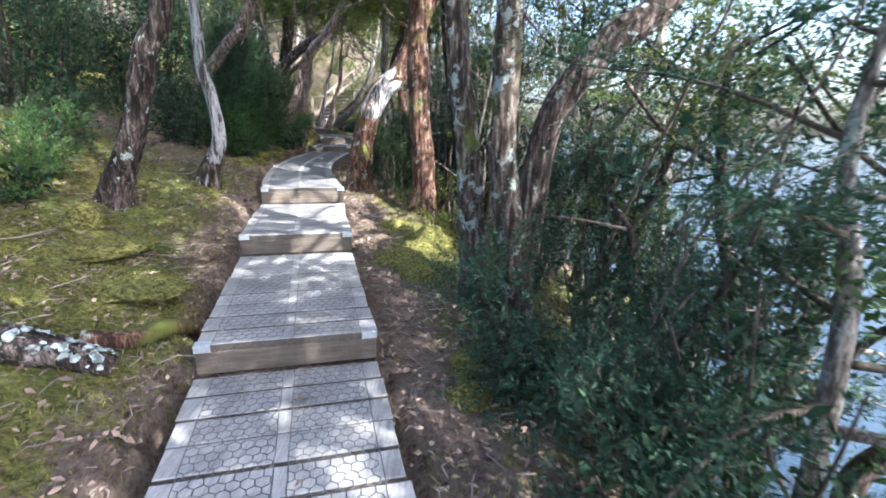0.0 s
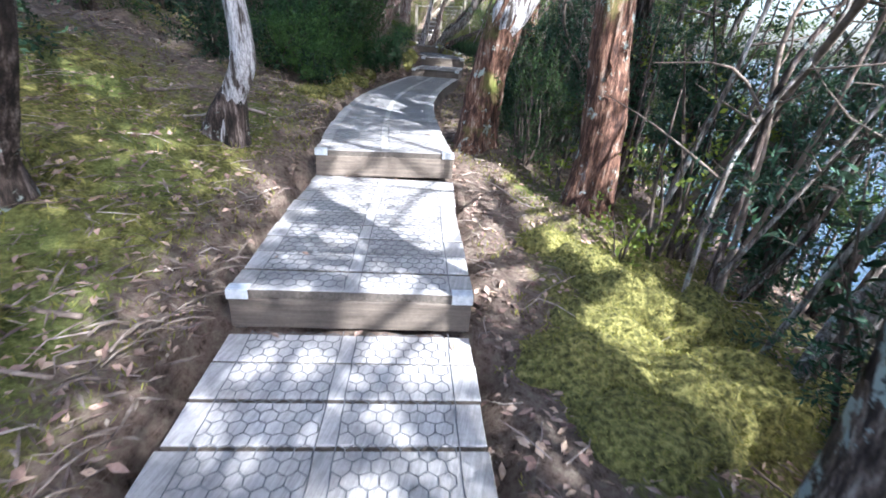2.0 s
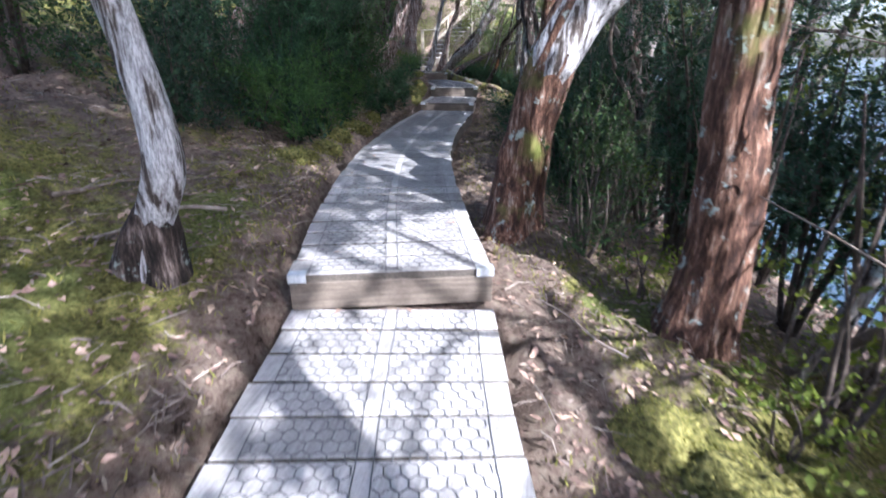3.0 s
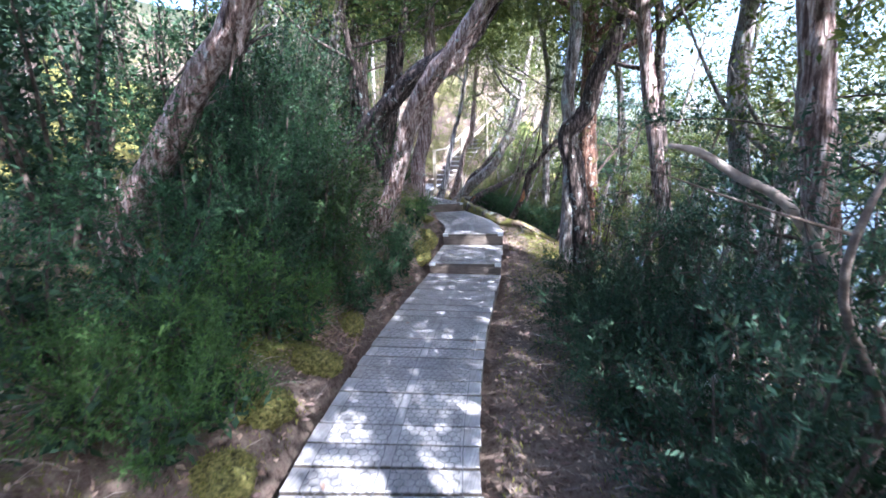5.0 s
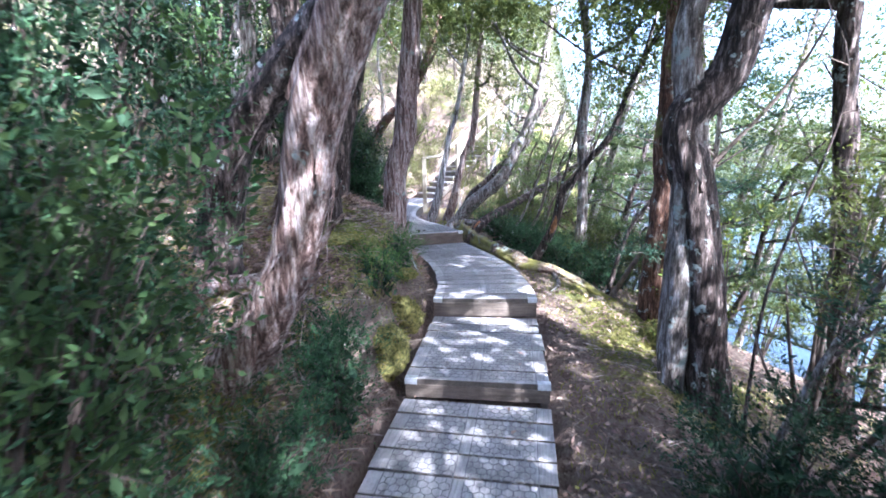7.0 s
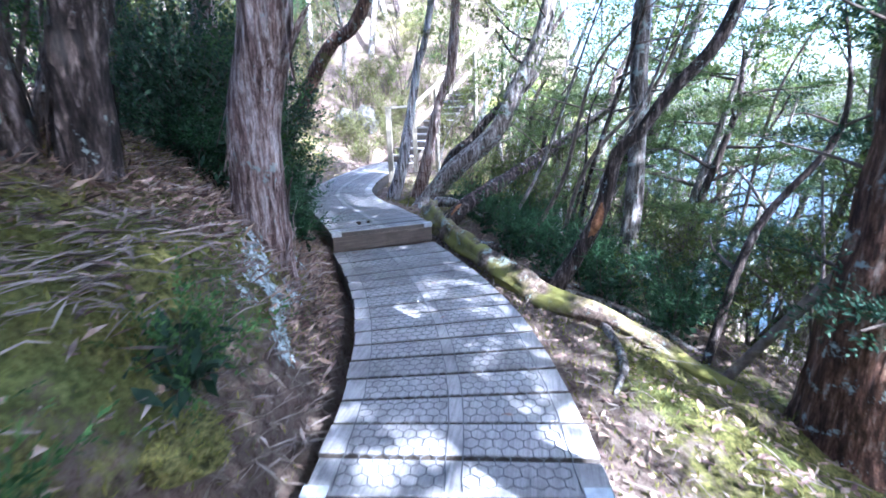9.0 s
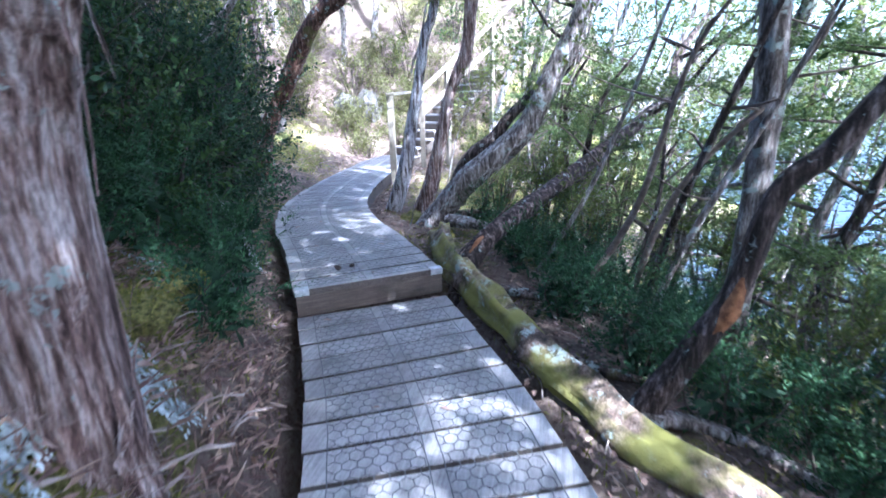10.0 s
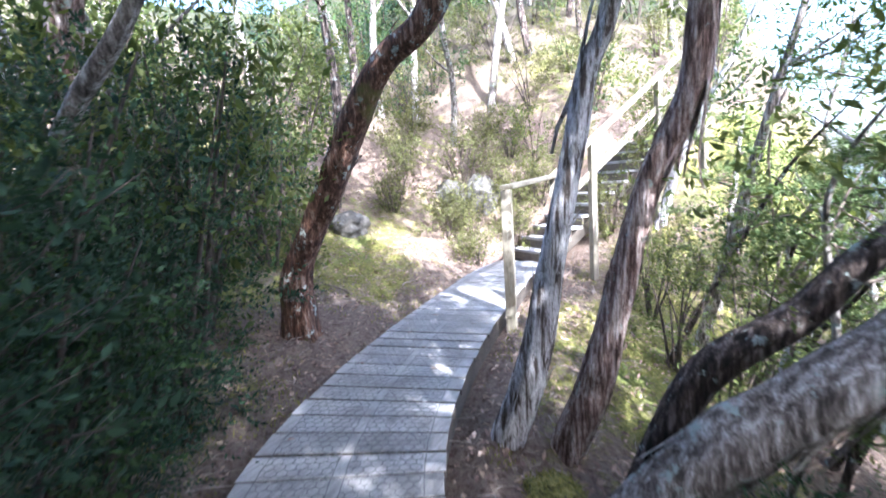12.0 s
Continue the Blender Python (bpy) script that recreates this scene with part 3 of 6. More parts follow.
def sprays(origin, way, r, length=0.16, leaves=14, leaf=0.024, width=0.0035, lean=0.75, droop=0.0):
    """Twigs set with leaves: leaf verts and triangles, and twig verts and triangles."""
    m = len(origin)
    way = unit(way)
    ln = length * r.uniform(0.6, 1.3, m)
    bend = r.normal(0, 0.25, (m, 3)) + np.array([0, 0, -droop])
    k = np.linspace(0.12, 1.0, leaves)[None, :, None]
    at = origin[:, None] + (way[:, None] * k + bend[:, None] * k * k) * ln[:, None, None]
    tan = unit(way[:, None] + 2 * bend[:, None] * k)
    spin = r.normal(0, 1, (m, leaves, 3))
    out = unit(np.cross(tan, spin))
    wayl = tan * (1 - lean) + out * lean
    wayl[:, -1] = tan[:, -1]
    size = r.uniform(0.65, 1.25, (m, leaves)) * (1.15 - 0.45 * k[:, :, 0])
    v, t = leaf_arrays(at.reshape(-1, 3), wayl.reshape(-1, 3), r.normal(0, 1, (m * leaves, 3)), (leaf * size).ravel(), (width * size).ravel())
    # the twig: a thin three-sided spike
    end = origin + (way + bend) * ln[:, None]
    a = unit(np.cross(way, r.normal(0, 1, (m, 3))))
    b = np.cross(way, a)
    w = 0.0022 * (length / 0.16) ** 0.5
    tv = np.stack([origin + a * w, origin - a * w * 0.5 + b * w, origin - a * w * 0.5 - b * w, end], 1).reshape(-1, 3)
    i = np.arange(m)[:, None] * 4
    tt = np.concatenate([i + np.array([[0, 1, 3]]), i + np.array([[1, 2, 3]]), i + np.array([[2, 0, 3]])])
    return v, t, tv, tt


def clump_points(r, centre, radius, n, squash=0.8):
    """Twig starts in a loose ball, thicker to its outside, and the ways that they point."""
    d = unit(r.normal(0, 1, (n, 3)))
    p = d * (radius * r.uniform(0.25, 1.0, n) ** 0.6)[:, None] * np.array([1, 1, squash])
    way = d + np.array([0, 0, 0.35]) + r.normal(0, 0.45, (n, 3))
    return np.asarray(centre) + p, way


def tube(points, radii, sides=12, step=0.07, rough=0.1, ridges=5, seed=0, flare=0.0):
    """A knotty tapering stem along a smooth line: verts and faces."""
    p = np.array(points, float)
    r = np.array(radii, float)
    ext = np.vstack([2 * p[0] - p[1], p, 2 * p[-1] - p[-2]])
    fine, fr = [], []
    for i in range(len(p) - 1):
        a, b, c, d = ext[i:i + 4]
        n = max(2, int(np.linalg.norm(c - b) / step))
        t = np.linspace(0, 1, n, endpoint=False)[:, None]
        fine.append(0.5 * (2 * b + (c - a) * t + (2 * a - 5 * b + 4 * c - d) * t ** 2 + (3 * b - a - 3 * c + d) * t ** 3))
        fr.append(r[i] + (r[i + 1] - r[i]) * t[:, 0])
    fine, fr = np.vstack([*fine, p[-1:]]), np.concatenate([*fr, r[-1:]])
    tan = unit(np.gradient(fine, axis=0))
    s = np.concatenate([[0], np.cumsum(np.linalg.norm(np.diff(fine, axis=0), axis=1))])
    ref = np.array([0.31, 0.95, 0.05]) if abs(tan[0][2]) > 0.6 else np.array([0.02, 0.05, 1.0])
    a = unit(np.cross(tan, ref))
    b = np.cross(tan, a)
    ang = np.linspace(0, 2 * np.pi, sides, endpoint=False)
    ca, sa = np.cos(ang), np.sin(ang)
    rg = vnoise(np.tile(ang * ridges / 2.1 + 10, (len(s), 1)), np.tile((s * 1.4)[:, None], (1, sides)), seed) - 0.5
    kn = vnoise(np.tile(ca * 1.3 + 20, (len(s), 1)) + sa * 0.9, np.tile((s * 4.5)[:, None], (1, sides)), seed + 3) - 0.5
    rad = fr[:, None] * (1 + rough * 2.2 * rg + rough * 1.6 * kn)
    if flare:
        rad = rad * (1 + flare * np.exp(-s / 0.16)[:, None] * (1 + 0.7 * np.sin(ang * 3 + seed))[None])
    v = fine[:, None] + a[:, None] * (rad * ca)[:, :, None] + b[:, None] * (rad * sa)[:, :, None]
    n, k = len(s), sides
    faces = [(i * k + j, i * k + (j + 1) % k, (i + 1) * k + (j + 1) % k, (i + 1) * k + j) for i in range(n - 1) for j in range(k)]
    faces += [tuple(range(k))[::-1], tuple(range((n - 1) * k, n * k))]
    return v.reshape(-1, 3), faces, fine, fr


def join_tris(parts):
    v, t, k = [], [], 0
    for pv, pt in parts:
        v.append(pv)
        t.append(pt + k)
        k += len(pv)
    return np.vstack(v), np.vstack(t)


def hanging_bark(fine, fr, r, n, length=(0.15, 0.5), lift=0.025, width=0.018):
    """Loose strips of bark along a stem."""
    v, t = [], []
    for j in range(n):
        i = r.integers(2, len(fine) - 3)
        tan = unit(fine[i + 1] - fine[i - 1])
        out = unit(np.cross(tan, r.normal(0, 1, 3)))
        side = np.cross(tan, out)
        ln, w = r.uniform(*length), width * r.uniform(0.5, 1.4)
        sign = r.choice((-1, 1))
        k = len(v)
        for q in range(5):
            u = q / 4
            c = fine[i] + out * (fr[i] * 0.98 + lift * u ** 1.6 * r.uniform(0.5, 1.8)) + tan * sign * ln * u + np.array([0, 0, -0.05 * u * u]) + side * r.normal(0, 0.006)
            ww = w * (1 - 0.6 * u)
            v += [c - side * ww, c + side * ww]
            if q:
                a = k + 2 * q - 2
                t += [(a, a + 1, a + 3), (a, a + 3, a + 2)]
    return np.array(v), np.array(t)


# crown gaps cut to let sun onto these spots: x, y, z, radius
SUN_GAPS = np.array([(0.0, 4.05, 0.36, 0.5), (0.02, 4.7, 0.5, 0.36), (0.5, 4.6, 0.3, 0.42), (-0.25, 5.15, 0.56, 0.3), (0.15, 5.2, 0.4, 0.3), (1.1, 3.5, 0.35, 0.5), (1.4, 3.2, 0.3, 0.35), (0.0, 2.8, 0.18, 0.12), (1.35, 4.4, 0.8, 0.4),
                     (0.5, 5.8, 2.0, 0.3), (-2.6, 3.4, 1.3, 0.3), (-1.2, 7.5, 0.56, 0.12), (-1.4, 13.0, 0.8, 0.3), (-0.6, 13.5, 0.6, 0.4), (-3.75, 17.6, 1.07, 0.15),
                     (-4.8, 21.5, 1.07, 0.35), (-6.3, 22.6, 1.8, 0.7), (-2.2, 20.2, 1.8, 0.9), (0.1, 14.2, 2.2, 0.3), (-6.6, 25.2, 2.5, 0.5)])


def in_sun_gap(p, margin):
    q = np.asarray(p, float) - SUN_GAPS[:, :3]
    s = np.array(SUN_TO)
    along = q @ s
    off = np.linalg.norm(q - along[:, None] * s, axis=1)
    return bool(np.any((off < SUN_GAPS[:, 3] + margin) & (along > 0.8)))


def over_walk(p):
    """True for a spot close over the boards, which are kept clear."""
    d, z, zs = path_frame(p[0], p[1])
    return abs(d[0]) < 1.5 and p[2] < z[0] + 2.9


def crown_meshes(r, clumps, per, leafm, length=0.24, leaves=7, leaf=0.1, width=0.026, origin=(0, 0, 0), name="crown"):
    o, w = [], []
    for c, rad in clumps:
        p, way = clump_points(r, np.asarray(c) - np.asarray(origin), rad, per)
        o.append(p), w.append(way)
    v, t, tv, tt = sprays(np.vstack(o), np.vstack(w), r, length, leaves, leaf, width)
    return tri_mesh(name, v, t, leafm), tri_mesh("twig_spray", tv, tt, M_TWIG)


def tree(name, label, points, bark, rise=3.0, limbs=4, clumps=14, spread=1.3, crown_at=None, per=28, leafm=None, seed=0, shaggy=0, sides=18, flare=0.5, tip_lean=(0, 0), group="walkside trees"):
    """A tree on a line of (x, y, z, radius); its stem goes on above the last one by rise metres."""
    r = np.random.default_rng(100 + seed)
    pts = [np.array(p[:3], float) for p in points]
    rad = [p[3] for p in points]
    base = pts[0].copy()
    ground = gz(base[0], base[1])
    base[2] = ground
    first = pts[0] + (pts[0] - pts[1]) * 0.0
    first[2] = min(ground, first[2]) - 0.18
    line, radii = [first] + pts, [rad[0] * 1.1] + rad
    way = unit(pts[-1] - pts[-2])
    if rise:
        for k in (0.4, 1.0):
            line.append(pts[-1] + way * rise * k * 0.55 + np.array([tip_lean[0], tip_lean[1], rise * k * 0.5]) + r.normal(0, 0.12, 3) * k)
            radii.append(rad[-1] * (1 - 0.62 * k))
    thing = root(name, base, label, "tree", group)
    v, f, fine, fr = tube([p - base for p in line], radii, sides, 0.05, 0.15, 9, seed, flare)
    trunk = child("trunk", mesh_of("trunk", v, f, bark, True), thing)
    if shaggy:
        bv, bt = hanging_bark(fine, fr, r, int(shaggy * 1.8), width=0.02)
        tagged(child("peeling_bark", tri_mesh("peeling_bark", bv, bt, bark), trunk, "loose peeling strips of bark"), kind="stuff")
    ends = [fine[-1]]
    n = len(fine)
    for k in range(limbs):
        i = int(n * (0.62 + 0.36 * (k + r.random()) / max(1, limbs)))
        i = min(i, n - 2)
        for attempt in range(8):
            out = unit(np.array([r.normal(), r.normal(), 0.35 + 0.5 * r.random()]))
            ln = spread * r.uniform(0.7, 1.3)
            q = [fine[i], fine[i] + out * ln * 0.5 + r.normal(0, 0.08, 3), fine[i] + out * ln + np.array([0, 0, 0.25 * ln])]
            if not any(in_sun_gap(p + base, 0.0) for p in q[1:]):
                break
        lv, lf, lfine, lfr = tube(q, [fr[i] * 0.62, fr[i] * 0.4, fr[i] * 0.15 + 0.006], 7, 0.12, 0.12, 4, seed + k)
        child("limb", mesh_of("limb", lv, lf, bark, True), thing)
        ends += [q[1], q[2]]
    if clumps:
        cl = []
        for k in range(int(clumps * 3.6)):
            e = ends[r.integers(len(ends))]
            c, w = e + r.normal(0, 0.42 * spread * 0.75, 3) * np.array([1, 1, 0.7]) + np.array([0, 0, 0.1]), r.uniform(0.3, 0.62)
            if not in_sun_gap(c + base, w * 0.55) and not over_walk(c + base):
                cl.append((c, w))
        cl = cl or [(fine[-1], 0.4)]
        cm, tm = crown_meshes(r, cl, per, leafm or M_LEAF_HIGH, 0.24, 10, 0.065, 0.0115)
        tagged(child("crown", cm, thing), kind="stuff")
        bpy.data.meshes.remove(tm)
    return thing


def shade_leaves(thing, spots, n, r, leafm):
    """Broad dark leaves added deep round a bush's stems, as shade in its gaps."""
    o = spots[r.integers(len(spots), size=n)] * np.array([0.8, 0.8, 0.85]) + r.normal(0, 0.05, (n, 3))
    o[:, 2] = np.maximum(o[:, 2], 0.02)
    v, t = leaf_arrays(o, r.normal(0, 1, (n, 3)), r.normal(0, 1, (n, 3)), r.uniform(0.06, 0.13, n), r.uniform(0.012, 0.026, n))
    tagged(child("inner_foliage", tri_mesh("inner_foliage", v, t, leafm), thing), kind="stuff")


def shrub(name, label, x, y, radius, height, leafm, n=260, length=0.17, leaves=16, leaf=0.022, width=0.0032, seed=0, upright=0.6, lift=0.0, stems=7, group="heath shrubs", lean=0.6, clump=14):
    """A bush: stems that fork from the ground, with leafy twigs through its outer parts."""
    r = np.random.default_rng(500 + seed)
    base = np.array(at_ground(x, y))
    thing = root(name, base, label, "shrub", group)
    sticks, tips = [], []
    for k in range(stems):
        a = r.uniform(0, 2 * math.pi)
        out = np.array([math.cos(a), math.sin(a), 0]) * radius * r.uniform(0.25, 0.85)
        h = height * r.uniform(0.65, 1.0)
        q = [np.array([0, 0, -0.08]) + out * 0.1, out * 0.45 + np.array([0, 0, h * 0.45]) + r.normal(0, 0.05, 3), out + np.array([0, 0, h])]
        w = 0.008 + 0.008 * height
        sv, sf, fine, fr = tube(q, [w, w * 0.6, w * 0.2], 6, 0.15, 0.1, 3, seed + k)
        sticks.append((sv, sf))
        tips.append(fine)
    tips = np.vstack(tips)
    for sv, sf in sticks:
        child("stem", mesh_of("stem", sv, sf, M_STEM, True), thing)
    lo = lift * height
    pick = tips[tips[:, 2] > lo + 0.08 * height]
    hub = pick[r.integers(len(pick), size=max(6, n // clump))] + r.normal(0, 0.16 * radius + 0.03, (max(6, n // clump), 3))
    o = hub[r.integers(len(hub), size=n)] + r.normal(0, 0.07 + 0.05 * radius, (n, 3))
    o[:, 2] = np.maximum(o[:, 2], 0.03)
    centre = np.array([0, 0, height * 0.4])
    way = unit(o - centre) * (1 - upright * 0.6) + np.array([0, 0, upright]) + r.normal(0, 0.3, (n, 3))
    v, t, tv, tt = sprays(o, way, r, length, leaves, leaf, width, lean)
    foliage = tagged(child("foliage", tri_mesh("foliage", v, t, leafm), thing), kind="stuff")
    if leafm in (M_LEAF_DARK, M_LEAF_BLUE):
        shade_leaves(thing, pick, int(90 + 260 * radius * height), r, M_LEAF_DARK)
    if name != "bush":
        tagged(child("twig_spray", tri_mesh("twig_spray", tv, tt, M_STEM), foliage), kind="stuff")
    return thing


def plume_shrub(name, label, x, y, radius, height, leafm, n=70, seed=0, rise=0.6, group="feathery shrubs", plume=0.1, needle=0.02):
    """A heath bush: stems, curved branchlets on them, and needle-set plumes along both sides of each branchlet."""
    r = np.random.default_rng(1500 + seed)
    thing = root(name, np.array(at_ground(x, y)), label, "shrub", group)
    tips = []
    for k in range(6):
        a = k * 1.05 + r.uniform(-0.4, 0.4)
        out = np.array([math.cos(a), math.sin(a), 0]) * radius * r.uniform(0.3, 0.8)
        h = height * r.uniform(0.6, 1.0)
        w = 0.007 + 0.007 * height
        sv, sf, fine, fr = tube([np.array([0, 0, -0.08]) + out * 0.1, out * 0.5 + np.array([0, 0, h * 0.45]) + r.normal(0, 0.05, 3), out + np.array([0, 0, h])], [w, w * 0.6, w * 0.2], 6, 0.12, 0.1, 3, seed + k)
        child("stem", mesh_of("stem", sv, sf, M_STEM, True), thing)
        tips.append(fine[1:])
    tips = np.vstack(tips)
    start = tips[r.integers(len(tips), size=n)] + r.normal(0, 0.03, (n, 3))
    start[:, 2] = np.maximum(start[:, 2], 0.03)
    out = start * np.array([1, 1, 0.25]) / max(radius, 0.2) + r.normal(0, 0.5, (n, 3))
    way = unit(unit(out) * (1 - rise * 0.5) + np.array([0, 0, rise]))
    ln = r.uniform(0.2, 0.42, n) * (0.55 + 0.45 * min(1.0, height))
    bend = r.normal(0, 0.18, (n, 3)) + np.array([0, 0, -0.12])
    side = unit(np.cross(way, r.normal(0, 1, (n, 3))))
    o, w = [], []
    for k in np.linspace(0.2, 1.0, 6):
        at = start + (way * k + bend * k * k) * ln[:, None]
        tan = unit(way + 2 * bend * k)
        for s in (-1, 1):
            o.append(at)
            w.append((tan * 0.7 + side * s * 0.75 + r.normal(0, 0.18, (n, 3))) if k < 1 else (tan + side * s * 0.25))
    v, t, tv, tt = sprays(np.vstack(o), np.vstack(w), r, plume * 1.3, 10, needle * 1.25, needle * 0.24, 0.42)
    foliage = tagged(child("foliage", tri_mesh("foliage", v, t, leafm), thing), kind="stuff")
    shade_leaves(thing, tips, int(90 + 260 * radius * height), r, M_LEAF_DARK)
    tv, tt = join_tris([(np.stack([start + side * 0.003, start - side * 0.003, start + (way + bend) * ln[:, None]], 1).reshape(-1, 3), np.arange(n * 3).reshape(-1, 3))])
    tagged(child("twig_spray", tri_mesh("twig_spray", tv, tt, M_STEM), foliage), kind="stuff")
    return thing


def cushion(name, label, x, y, rx, ry, h, material, seed=0, category="moss", sink=0.4):
    """A lumpy mound set into the ground."""
    bm = bmesh.new()
    bmesh.ops.create_icosphere(bm, subdivisions=4, radius=1)
    off = Vector((seed * 3.1, seed * 1.7, 0))
    for v in bm.verts:
        n = noise.fractal(v.co * 2.2 + off, 1.0, 2.0, 4) * 0.22 + noise.noise(v.co * 7 + off) * 0.06
        v.co *= 1 + n
        v.co = Vector((v.co.x * rx, v.co.y * ry, v.co.z * h))
    for f in bm.faces:
        f.smooth = True
    bm.normal_update()
    top = [(v.co.copy(), v.normal.copy()) for v in bm.verts if v.normal.z > -0.1]
    ob = new(name, from_bm(name, bm, material))
    if category == "moss":
        rr = np.random.default_rng(seed)
        n = int(500 + 5200 * rx * ry)
        pick = rr.integers(len(top), size=n)
        base = np.array([top[i][0] for i in pick]) + rr.normal(0, 0.006, (n, 3))
        way = np.array([top[i][1] for i in pick]) + rr.normal(0, 0.5, (n, 3))
        fv, ft = leaf_arrays(base, way, rr.normal(0, 1, (n, 3)), rr.uniform(0.012, 0.035, n), rr.uniform(0.002, 0.004, n))
        tagged(child("moss_fuzz", tri_mesh("moss_fuzz", fv, ft, M_GRASS), ob), kind="stuff")
    ob.location = at_ground(x, y, h * (0.35 - sink))
    ob.rotation_euler.z = seed * 1.3
    return tagged(ob, label, category, "moss cushions" if category == "moss" else "")


def sleeve(name, label, points, material, seed):
    """Bark of another kind round a stretch of the newest tree's trunk."""
    thing = [ob for ob in bpy.data.objects if ob.name.startswith(name) and not ob.parent][-1]
    trunk = [ob for ob in thing.children if ob.name.startswith("trunk")][0]
    base = np.array(thing.location)
    v, f, fine, fr = tube([np.array(p[:3]) - base for p in points], [p[3] for p in points], 18, 0.03, 0.22, 9, seed)
    child("outer_bark", mesh_of("outer_bark", v, f, material, True), trunk, label)


# ---- trees beside the walk ----
tree("dark_tree", "dark rough-barked tree on the mossy bank", [(-1.63, 2.8, 0.7, 0.125), (-1.47, 2.8, 1.07, 0.10), (-1.32, 2.8, 1.49, 0.088), (-1.18, 2.8, 1.94, 0.085), (-1.04, 2.82, 2.27, 0.082)],
     M_BARK_DARK, 2.6, 5, 16, 1.2, seed=1, shaggy=60)
tree("pale_tree", "slender bent tree with smooth whitish bark", [(-1.49, 4.22, 0.62, 0.088), (-1.44, 4.22, 0.84, 0.076), (-1.32, 4.22, 1.09, 0.07), (-1.31, 4.22, 1.28, 0.066), (-1.34, 4.22, 1.53, 0.062), (-1.38, 4.22, 1.71, 0.06), (-1.44, 4.22, 1.98, 0.058)],
     M_BARK_PALE, 2.8, 4, 12, 1.1, seed=2, flare=0.3)
sleeve("pale_tree", "dark brown old bark round the foot", [(-1.51, 4.22, 0.45, 0.17), (-1.49, 4.22, 0.64, 0.135), (-1.45, 4.22, 0.82, 0.098), (-1.38, 4.22, 0.99, 0.05)], M_BARK_DARK, 6)
tree("leaning_tree", "leaning tree, brown below and white-barked above", [(0.03, 5.75, 0.45, 0.19), (0.09, 5.75, 1.05, 0.145), (0.2, 5.75, 1.48, 0.142), (0.38, 5.77, 1.84, 0.14), (0.6, 5.8, 2.07, 0.13)],
     M_BARK_RED, 3.0, 4, 14, 1.3, seed=3, shaggy=20, flare=1.0)
sleeve("leaning_tree", "smooth white upper bark", [(0.16, 5.75, 1.36, 0.10), (0.22, 5.745, 1.52, 0.15), (0.38, 5.77, 1.84, 0.152), (0.6, 5.8, 2.07, 0.14), (0.9, 5.85, 2.45, 0.11)], M_BARK_PALE, 5)
tree("red_tree", "stout upright tree with flaking red-brown bark", [(1.01, 4.85, 0.22, 0.19), (1.03, 4.85, 0.73, 0.143), (0.98, 4.85, 1.22, 0.127), (0.96, 4.85, 1.64, 0.12), (0.93, 4.85, 1.94, 0.117)],
     M_BARK_RED, 3.2, 5, 16, 1.4, seed=4, shaggy=70, flare=0.5)
tree("lichened_tree", "upright trunk patched with pale lichen", [(1.5, 2.35, 0.1, 0.12), (1.46, 2.35, 0.71, 0.1), (1.41, 2.35, 1.28, 0.09), (1.35, 2.35, 1.62, 0.09), (1.32, 2.35, 1.83, 0.088)],
     M_BARK_LICHEN, 3.4, 5, 14, 1.3, seed=5, shaggy=30)
tree("lichened_tree", "upright trunk patched with pale lichen", [(1.83, 2.15, 0.0, 0.13), (1.77, 2.1, 0.49, 0.115), (1.67, 2.1, 1.09, 0.1), (1.65, 2.1, 1.67, 0.09), (1.65, 2.1, 2.2, 0.09)],
     M_BARK_LICHEN, 3.2, 5, 14, 1.3, seed=6, shaggy=30)
tree("mossy_tree", "dark mossy tree leaning out over the lake", [(1.83, 2.25, 0.0, 0.13), (1.89, 2.22, 0.51, 0.111), (1.96, 2.2, 1.29, 0.104), (2.13, 2.2, 1.69, 0.105), (2.38, 2.2, 2.0, 0.105), (2.72, 2.2, 2.26, 0.1)],
     M_BARK_DARK, 2.6, 5, 14, 1.4, seed=7, shaggy=24)
tree("arched_tree", "shaggy tree arching over the walkway", [(-2.78, 10.45, 1.05, 0.13), (-2.46, 10.34, 1.36, 0.105), (-2.17, 10.29, 1.8, 0.092), (-2.0, 10.23, 2.31, 0.098), (-1.82, 10.17, 2.68, 0.098), (-1.6, 10.11, 2.99, 0.10), (-1.35, 10.06, 3.19, 0.1)],
     M_BARK_SHAGGY, 2.4, 4, 14, 1.4, seed=8, shaggy=150, flare=0.7)
tree("arched_tree", "dark shaggy trunk arching behind the walkway's bank", [(-3.1, 11.0, 1.6, 0.12), (-2.95, 11.0, 2.2, 0.108), (-2.76, 11.0, 2.49, 0.105), (-2.41, 11.0, 2.82, 0.105), (-1.99, 11.0, 3.17, 0.11), (-1.45, 11.0, 3.46, 0.105)],
     M_BARK_DARK, 2.2, 4, 12, 1.3, seed=9, shaggy=70)
tree("shaggy_tree", "twisted shaggy-barked tree on the steep bank", [(-3.62, 8.2, 1.6, 0.14), (-3.51, 8.2, 1.83, 0.118), (-3.18, 8.2, 2.19, 0.10), (-3.0, 8.2, 2.42, 0.092), (-2.7, 8.2, 2.78, 0.096), (-2.45, 8.2, 3.05, 0.1)],
     M_BARK_SHAGGY, 2.4, 5, 14, 1.3, seed=10, shaggy=130)
